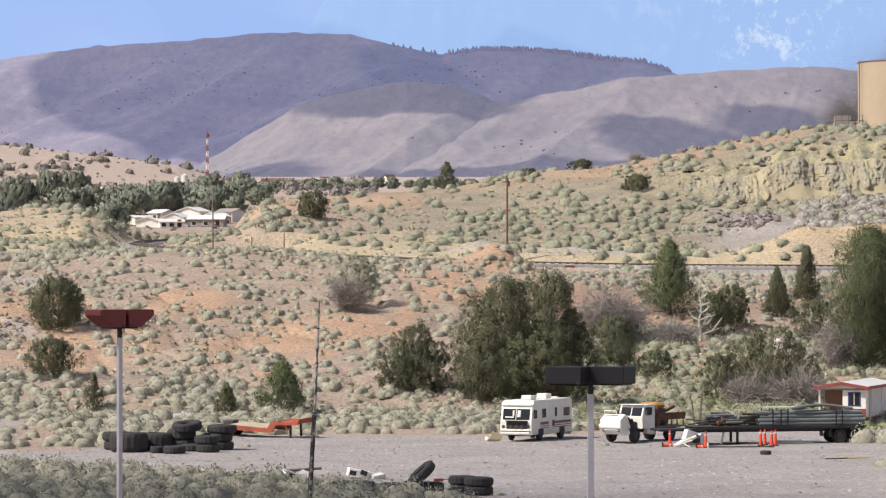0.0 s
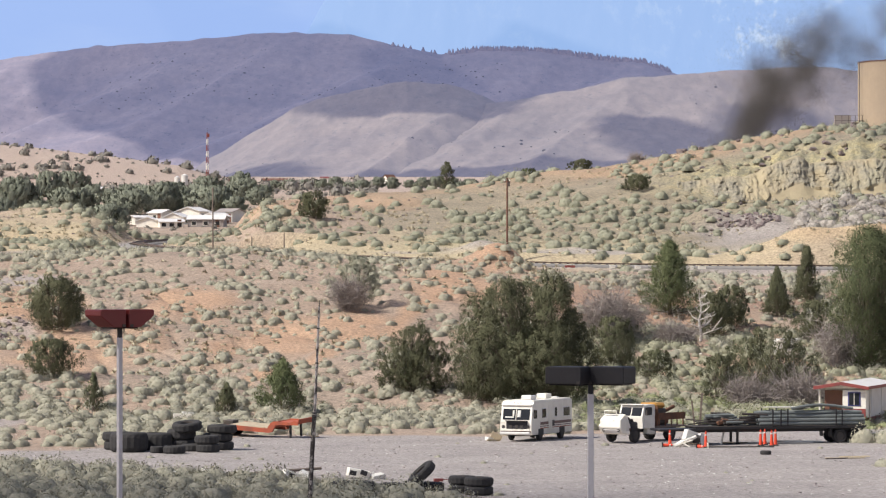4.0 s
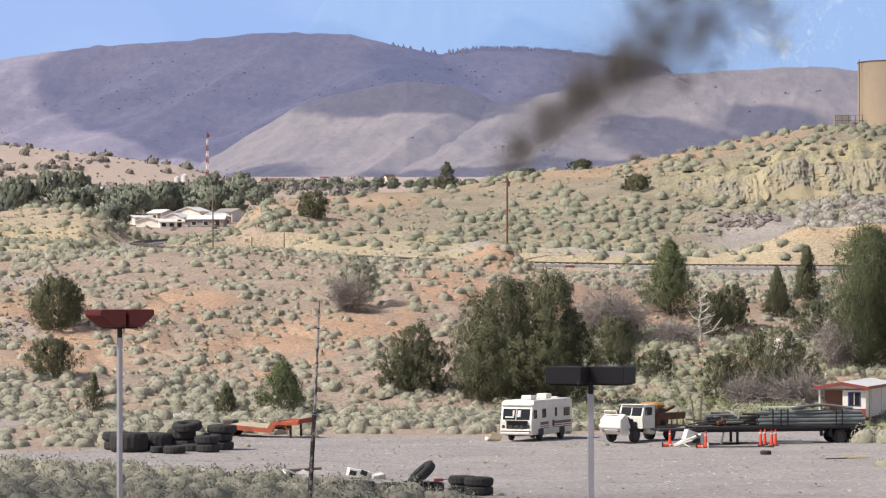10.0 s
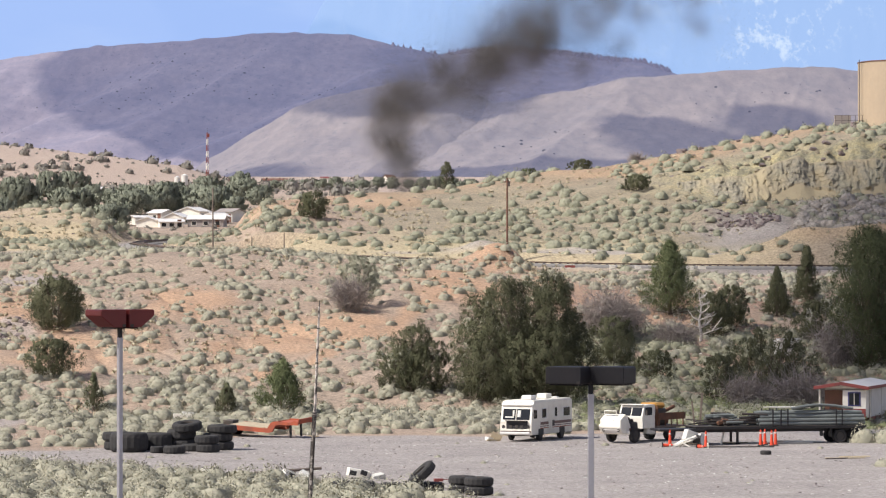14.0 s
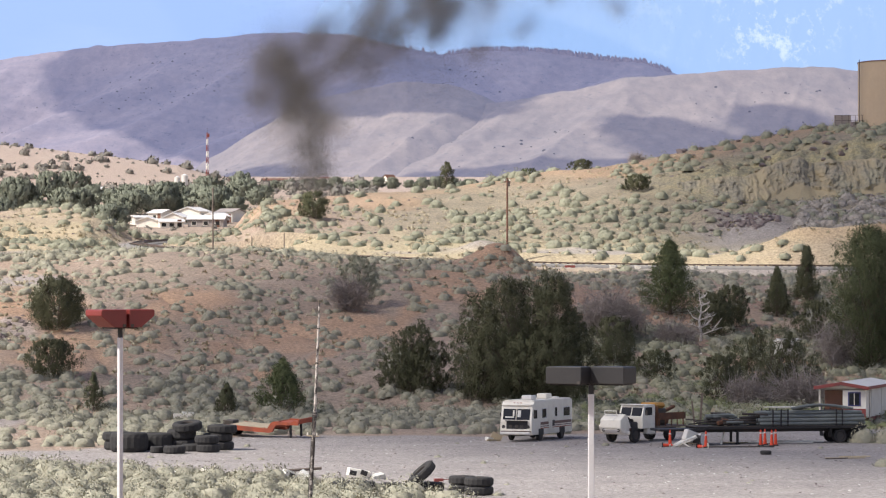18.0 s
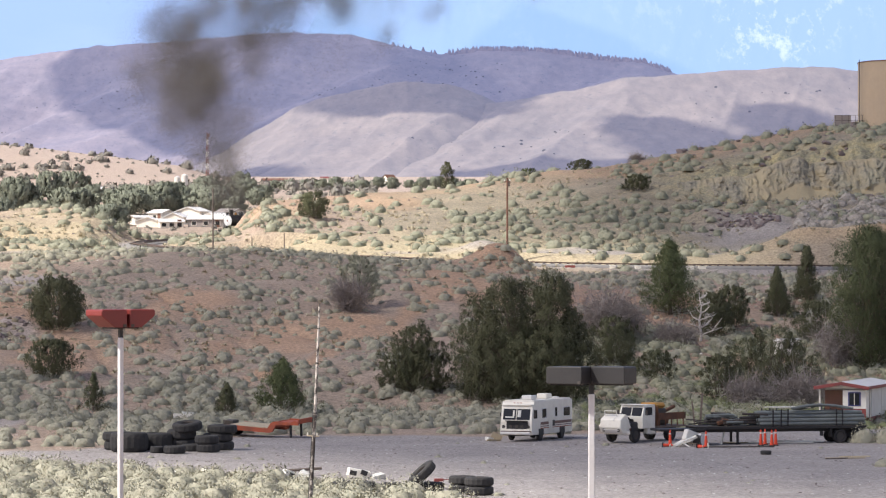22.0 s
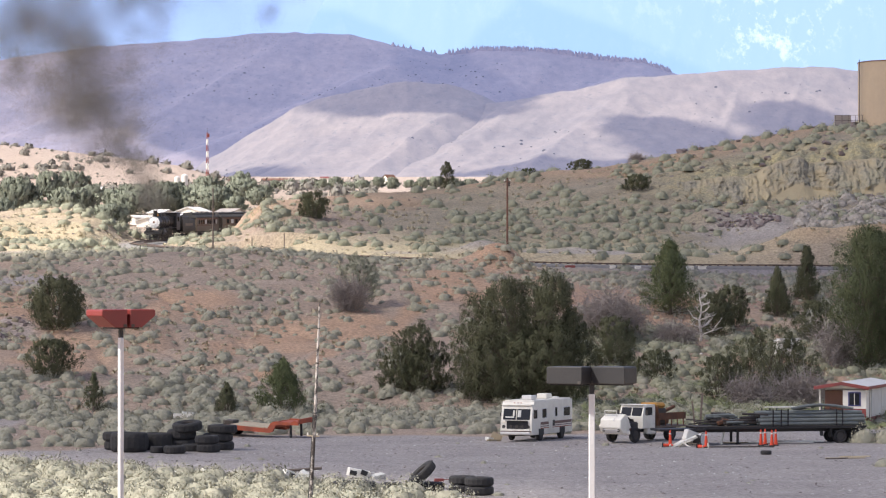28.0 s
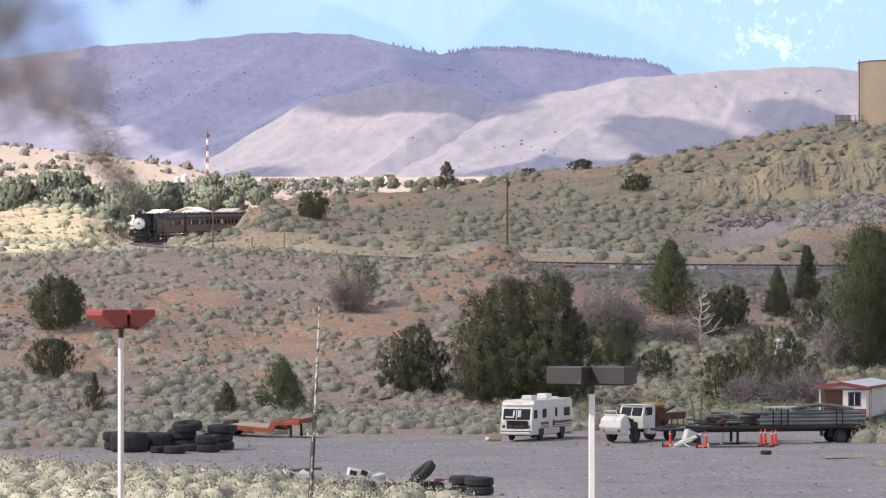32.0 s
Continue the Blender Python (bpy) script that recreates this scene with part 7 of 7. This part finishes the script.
    rodpart("coupler", (0.9, 0, 0.9), (1.35, 0, 0.9), 0.1, M["steel"], root, 8)
    axle(root, -0.1, 0.4, M["black"])
    drivers = [axle(root, -2.6 - 1.4 * k, 0.65, M["black"], "driving_wheelset", 10) for k in range(4)]
    return root, drivers


def tender():
    root = empty("tender")
    tagged(root, "black rectangular tender coupled behind the locomotive", "tender")
    boxpart("tank", (0, 0, 2.1), (6.2, 2.8, 1.9), M["black"], root, 0.06)
    boxpart("oil_bunker", (1.2, 0, 3.2), (3.2, 2.4, 0.6), M["black"], root, 0.08)
    boxpart("frame", (0, 0, 1.0), (6.8, 2.0, 0.3), M["black"], root, 0.03)
    for s in (-1, 1):
        boxpart("side_letter_panel", (0, s * 1.405, 2.2), (3.6, 0.012, 0.4), M["coach"], root)
        rodpart("grab_rail", (3.15, s * 1.3, 1.2), (3.15, s * 1.3, 3.0), 0.03, M["steel"], root, 6)
    rodpart("filler", (-2.2, 0, 3.05), (-2.2, 0, 3.3), 0.4, M["black"], root, 14)
    bogie(root, 2.0)
    bogie(root, -2.0)
    return root


def coach(k):
    root = empty("passenger_coach")
    tagged(root, "dark olive-brown passenger coach with a clerestory roof", "coach", "coaches of the train")
    L = 10.4
    boxpart("body", (0, 0, 2.15), (L, 2.9, 2.1), M["coach"], root, 0.04)
    out = [(-1.5, 3.18), (-1.52, 3.3), (-1.25, 3.55), (-0.75, 3.66), (-0.75, 3.92), (-0.4, 4.02), (0.4, 4.02), (0.75, 3.92), (0.75, 3.66), (1.25, 3.55), (1.52, 3.3), (1.5, 3.18)]
    part("roof", prism(B(), out, -L / 2 - 0.2, L / 2 + 0.2, "x"), M["roof_dark"], root)
    boxpart("underframe", (0, 0, 0.98), (L, 2.3, 0.26), M["black"], root, 0.03)
    for s in (-1, 1):
        for n in range(9):
            x = -L / 2 + 1.3 + n * (L - 2.6) / 8
            f = boxpart("window_frame", (x, s * 1.455, 2.55), (0.72, 0.03, 0.82), M["brown"], root)
            boxpart("pane", (x, s * 1.475, 2.55), (0.56, 0.02, 0.66), M["cream" if (n * 7 + k) % 5 == 0 else "glass"], f)
        boxpart("letter_board", (0, s * 1.458, 3.06), (L - 0.6, 0.02, 0.14), M["brown"], root)
        boxpart("belt_rail", (0, s * 1.458, 1.98), (L - 0.4, 0.03, 0.07), M["brown"], root)
    for e in (-1, 1):
        boxpart("end_door", (e * (L / 2 + 0.02), 0, 2.1), (0.05, 0.75, 1.9), M["brown"], root, 0.01)
        boxpart("end_window", (e * (L / 2 + 0.03), 0, 2.6), (0.05, 0.5, 0.6), M["glass"], root)
        for s in (-1, 1):
            rodpart("end_rail", (e * (L / 2 + 0.1), s * 1.3, 1.1), (e * (L / 2 + 0.1), s * 1.3, 2.2), 0.03, M["steel"], root, 6)
            boxpart("end_step", (e * (L / 2 - 0.3), s * 1.25, 0.6), (0.6, 0.3, 0.06), M["black"], root)
        bogie(root, e * (L / 2 - 1.9))
    for n in range(4):
        boxpart("roof_vent", (-L / 2 + 1.6 + n * 2.4, 0, 4.06), (0.3, 0.3, 0.12), M["roof_dark"], root, 0.03)
    return root


LOCO, DRIVERS = locomotive()
TENDER = tender()
COACHES = [coach(k) for k in range(4)]


# ------------------------------------------------------------------ smoke: clouds of fine soot flakes
def soot_puff_mesh(seed, n, spread_m, flake):
    rng = np.random.default_rng(seed)
    c = rng.normal(size=(n, 3)) * spread_m
    lumps = rng.normal(size=(6, 3)) * spread_m * 0.7
    c = c * 0.75 + lumps[rng.integers(0, 6, n)]
    d1, d2 = rng.normal(size=(n, 3)), rng.normal(size=(n, 3))
    d1 /= np.linalg.norm(d1, axis=1)[:, None]
    d2 /= np.linalg.norm(d2, axis=1)[:, None]
    s = flake * (0.6 + 0.8 * rng.random((n, 1)))
    v = np.stack([c, c + d1 * s, c + d2 * s], 1).reshape(-1, 3)
    me = bpy.data.meshes.new("smoke_puff")
    me.vertices.add(len(v))
    me.vertices.foreach_set("co", v.astype(np.float32).ravel())
    me.loops.add(len(v))
    me.loops.foreach_set("vertex_index", np.arange(len(v), dtype=np.int32))
    me.polygons.add(n)
    me.polygons.foreach_set("loop_start", np.arange(0, 3 * n, 3, dtype=np.int32))
    me.update(calc_edges=True)
    me.materials.append(M["smoke"])
    return me


PUFF_MESHES = [soot_puff_mesh(200 + k, 13500, 1.5, 0.049) for k in range(5)]
WIDE_MESHES = [soot_puff_mesh(220 + k, 8000, 2.8, 0.055) for k in range(5)]
BROAD_MESHES = [soot_puff_mesh(230 + k, 9000, 4.4, 0.058) for k in range(5)]
FAINT_MESHES = [soot_puff_mesh(240 + k, 12500, 1.65, 0.049) for k in range(5)]
THIN_MESHES = [soot_puff_mesh(250 + k, 6200, 1.1, 0.047) for k in range(5)]
N_PUFF = 330
PUFFS = []
for k in range(N_PUFF):
    born = -11.5 + 43.3 * (k + 0.5) / N_PUFF
    wide = (0, 1, 0, 2)[k % 4] if born < 26 else 0
    me = WIDE_MESHES[(k // 4) % 5] if wide == 1 else BROAD_MESHES[(k // 4) % 5] if wide == 2 else PUFF_MESHES[k % 5] if born < 15 else FAINT_MESHES[k % 5] if born < 26 else THIN_MESHES[k % 5]
    puff = tagged(new("smoke_puff", me), "drifting puff of dark grey-brown oil smoke", "smoke", "smoke of the locomotive", "stuff")
    PUFFS.append((puff, born, wide))


# ------------------------------------------------------------------ drifting fair-weather clouds, above the view; they cast the moving shadows
def cloud(seed, rx, ry, mat):
    """A broad flat cloud with a ragged rim."""
    bm = B()
    low = min(rx, ry)
    bmesh.ops.create_icosphere(bm, subdivisions=5, radius=1.0, matrix=Matrix.Diagonal((rx, ry, low * 0.16, 1)))
    for v in bm.verts:
        p = Vector((v.co.x / low, v.co.y / low, 0)) * 1.6 + Vector((seed * 1.7, 0, 0))
        v.co += Vector((noise.noise(p), noise.noise(p + Vector((9, 9, 9))), 0)) * 0.2 * low + Vector((noise.noise(p * 4), noise.noise(p * 4 + Vector((5, 5, 5))), 0)) * 0.06 * low
    return tagged(part("cloud", bm, mat, smooth=True), "white fair-weather cloud drifting above the valley", "cloud", "drifting clouds")


# spot on the ground that each cloud shades (x, y, z), its half size, and its drift: rows of seconds and offset
SHADES = [
    ((-70, 95, 3), (130, 105), [(0, 0, 0), (11, 8, -8), (14.5, 95, -100), (32, 420, -400)]),
    ((140, 297, 8), (215, 154), [(0, 430, 0), (12, 290, 0), (14, 100, 0), (17, 46, 0), (20, 32, 0), (25, 8, 0), (32, -6, 0)]),
    ((120, 486, 24), (124, 146), [(0, 130, 0), (3.5, 100, 0), (5.5, 58, 0), (8, 58, 0), (10, 85, 0), (12, 72, -40), (13, 58, -60), (15, 36, -60), (17, 42, -25), (18.5, 38, 0), (20, 30, 0), (24, 10, 0), (28, -18, 0), (32, -36, 0)]),
    ((-225, 4330, 260), (285, 760), [(0, 0, 0), (14, 10, 0), (32, 50, 0)]),
    ((160, 4330, 270), (250, 500), [(0, 0, 0), (32, 60, 60)]),
    ((205, 3010, 140), (62, 150), [(0, 0, 0), (32, 10, 0)]),
    ((318, 3060, 150), (60, 170), [(0, 0, 0), (13, 4, 0), (32, 30, 20)]),
    ((-38, 3370, 195), (125, 150), [(0, 0, 0), (32, 12, 0)]),
    ((-172, 2900, 115), (58, 130), [(0, 0, 0), (32, -20, 0)]),
    ((60, 2830, 110), (150, 70), [(0, 0, 0), (13, 15, 0), (20, 60, 0), (32, 90, 0)]),
]
CLOUDS = []
for k, (spot, size, rows) in enumerate(SHADES):
    CLOUDS.append(cloud(300 + k, *size, M["cloud" if spot[1] < 400 else "thick_cloud"]))
# ------------------------------------------------------------------ what moves
# the locomotive's nose: seconds, and the spot on the track
TIMES = [(0, 65.0, 592.2), (3, 51.0, 588.5), (6, 31.0, 581.4), (9, 13.4, 573.2), (13, -1.8, 563.7), (19, -24.8, 548.2), (23, -37.0, 534), (28, -43.4, 506), (32, -44.2, 489)]
ARC_T = [-12.0] + [float(t) for t, x, y in TIMES]
ARC_S = [float(np.argmin((RAIL_LINE[:, 0] - x) ** 2 + (RAIL_LINE[:, 1] - y) ** 2)) for t, x, y in TIMES]
ARC_S = [ARC_S[0] - 64.0] + ARC_S


def arc(t):
    """How far along the track the nose is; its speed changes gently."""
    return float(np.mean([np.interp(min(t + e, 32 + 0.0 * e) if t + e <= 32 else 32, ARC_T, ARC_S) + max(t + e - 32, 0) * 3.2 for e in (-1.5, -1, -0.5, 0, 0.5, 1, 1.5)]))


def on_track(s):
    s = min(max(s, 1.0), len(RAIL_LINE) - 3.0)
    i = int(s)
    f = s - i
    return Vector(RAIL_LINE[i]) * (1 - f) + Vector(RAIL_LINE[i + 1]) * f


def rolling(s_front, s_rear, lift=0.0):
    """The pose of a vehicle carried at two points of the track."""
    a, b = on_track(s_front), on_track(s_rear)
    d = a - b
    rz = math.degrees(math.atan2(d.y, d.x))
    ry = -math.degrees(math.atan2(d.z, math.hypot(d.x, d.y)))
    return a, b, ry, rz


def key_vehicle(ob, ahead, behind, origin):
    """ahead, behind: where its two bogies run, measured back from the locomotive's nose; origin: where its own zero lies."""
    rows = []
    for t in range(0, 33):
        s = arc(t)
        a, b, ry, rz = rolling(s - ahead, s - behind)
        k = (origin - ahead) / (behind - ahead)
        p = a + (b - a) * k
        rows.append((float(t), pose(p.x, p.y, p.z, 0, ry, rz)))
    walk(ob, rows)


def stack_at(t):
    s = arc(t)
    p = on_track(s - 0.75)
    return Vector((p.x, p.y, p.z + 4.5))


def drift(t):
    """How far the freshening wind has pushed the smoke by then."""
    return 3.2 * t + 0.107 * min(max(t - 6, 0), 7) ** 2 + 1.5 * max(t - 13, 0) - 0.25 * max(t - 19, 0) - 1.6 * max(t - 26.5, 0)


def key_smoke():
    rng = random.Random(77)
    for ob, born, wide in PUFFS:
        p0 = stack_at(born)
        late = min(max((born - 23) / 5.0, 0), 1)
        climb, burst = 1.2, 12.5 - 3.5 * min(max((born - 26.5) / 3.0, 0), 1)
        jig = (0.72 + 0.28 * min(max((born - 12) / 5, 0), 1)) * Vector((rng.gauss(0, 1), rng.gauss(0, 1), rng.gauss(0, 0.8)))
        jig += 0.55 * Vector((math.sin(3.1 * born) + 0.6 * math.sin(7.3 * born + 1), math.sin(4.3 * born + 2), 0.7 * math.sin(5.1 * born + 4)))
        gust = 1 + 0.06 * math.sin(born * 2.1) + 0.04 * math.sin(born * 5.3)
        loose = 0.34 + 0.14 * min(max((born - 5) / 6, 0), 1) + 0.12 * late

        def at(age):
            # it leaves fast, slows as it mixes, and spreads
            up = climb * gust * age + burst * (1 - math.exp(-age / 2.5))
            sway = 1.3 * math.sin(born * 0.9 + 0.4 * age) * min(age / 4, 1)
            return p0 + Vector((sway - drift(born + age) + drift(born), -0.3 * age, up)) + jig * (0.12 + loose * age)
        spin = rng.uniform(-6, 6)
        start = ((0.0, 1.6, 4.0) if born < 22 else (0.0, 1.0, 2.2))[wide]
        rows = []
        if born + start > 0:
            wait = at(start) - Vector((0, 0, 22 + 6 * wide if wide else 14))
            rows.append((0.0, pose(*wait)))
            if born + start > 0.5:
                rows.append((born + start - 0.2, pose(*wait)))
        for age in (0.0, 0.4, 0.9, 1.5, 2.3, 3.5, 5.5, 8.0, 11.0, 15.0, 20.0):
            t = born + age
            if age >= start and 0 < t < 32:
                rows.append((t, pose(*at(age), 0, 0, spin * (age - start))))
        if born + start <= 0:
            rows.insert(0, (0.0, pose(*at(-born), 0, 0, spin * (-born - start))))
        age = 32 - born
        if age > start:
            rows.append((32.0, pose(*at(age), 0, 0, spin * (min(age, 24) - start))))
        else:
            rows.append((32.0, rows[-1][1]))
        walk(ob, rows)


def key_clouds():
    for ob, (spot, size, rows) in zip(CLOUDS, SHADES):
        over = Vector(spot) + TO_SUN * (1500 if spot[1] < 1000 else 1300)
        walk(ob, [(t, pose(over.x + a, over.y + b, over.z)) for t, a, b in rows])


def motions():
    key_vehicle(LOCO, 2.6, 6.8, 0.0)
    key_vehicle(TENDER, 12.0, 16.0, 14.0)
    for k, ob in enumerate(COACHES):
        mid = 23.6 + 11.3 * k
        key_vehicle(ob, mid - 3.3, mid + 3.3, mid)
    for w in DRIVERS:
        x, z = w.location.x, w.location.z
        walk(w, [(0.1 * i, pose(x, 0, z, 0, (math.degrees(arc(0.1 * i) / z) + 180) % 360 - 180, 0)) for i in range(321)])
    key_smoke()
    key_clouds()


motions()
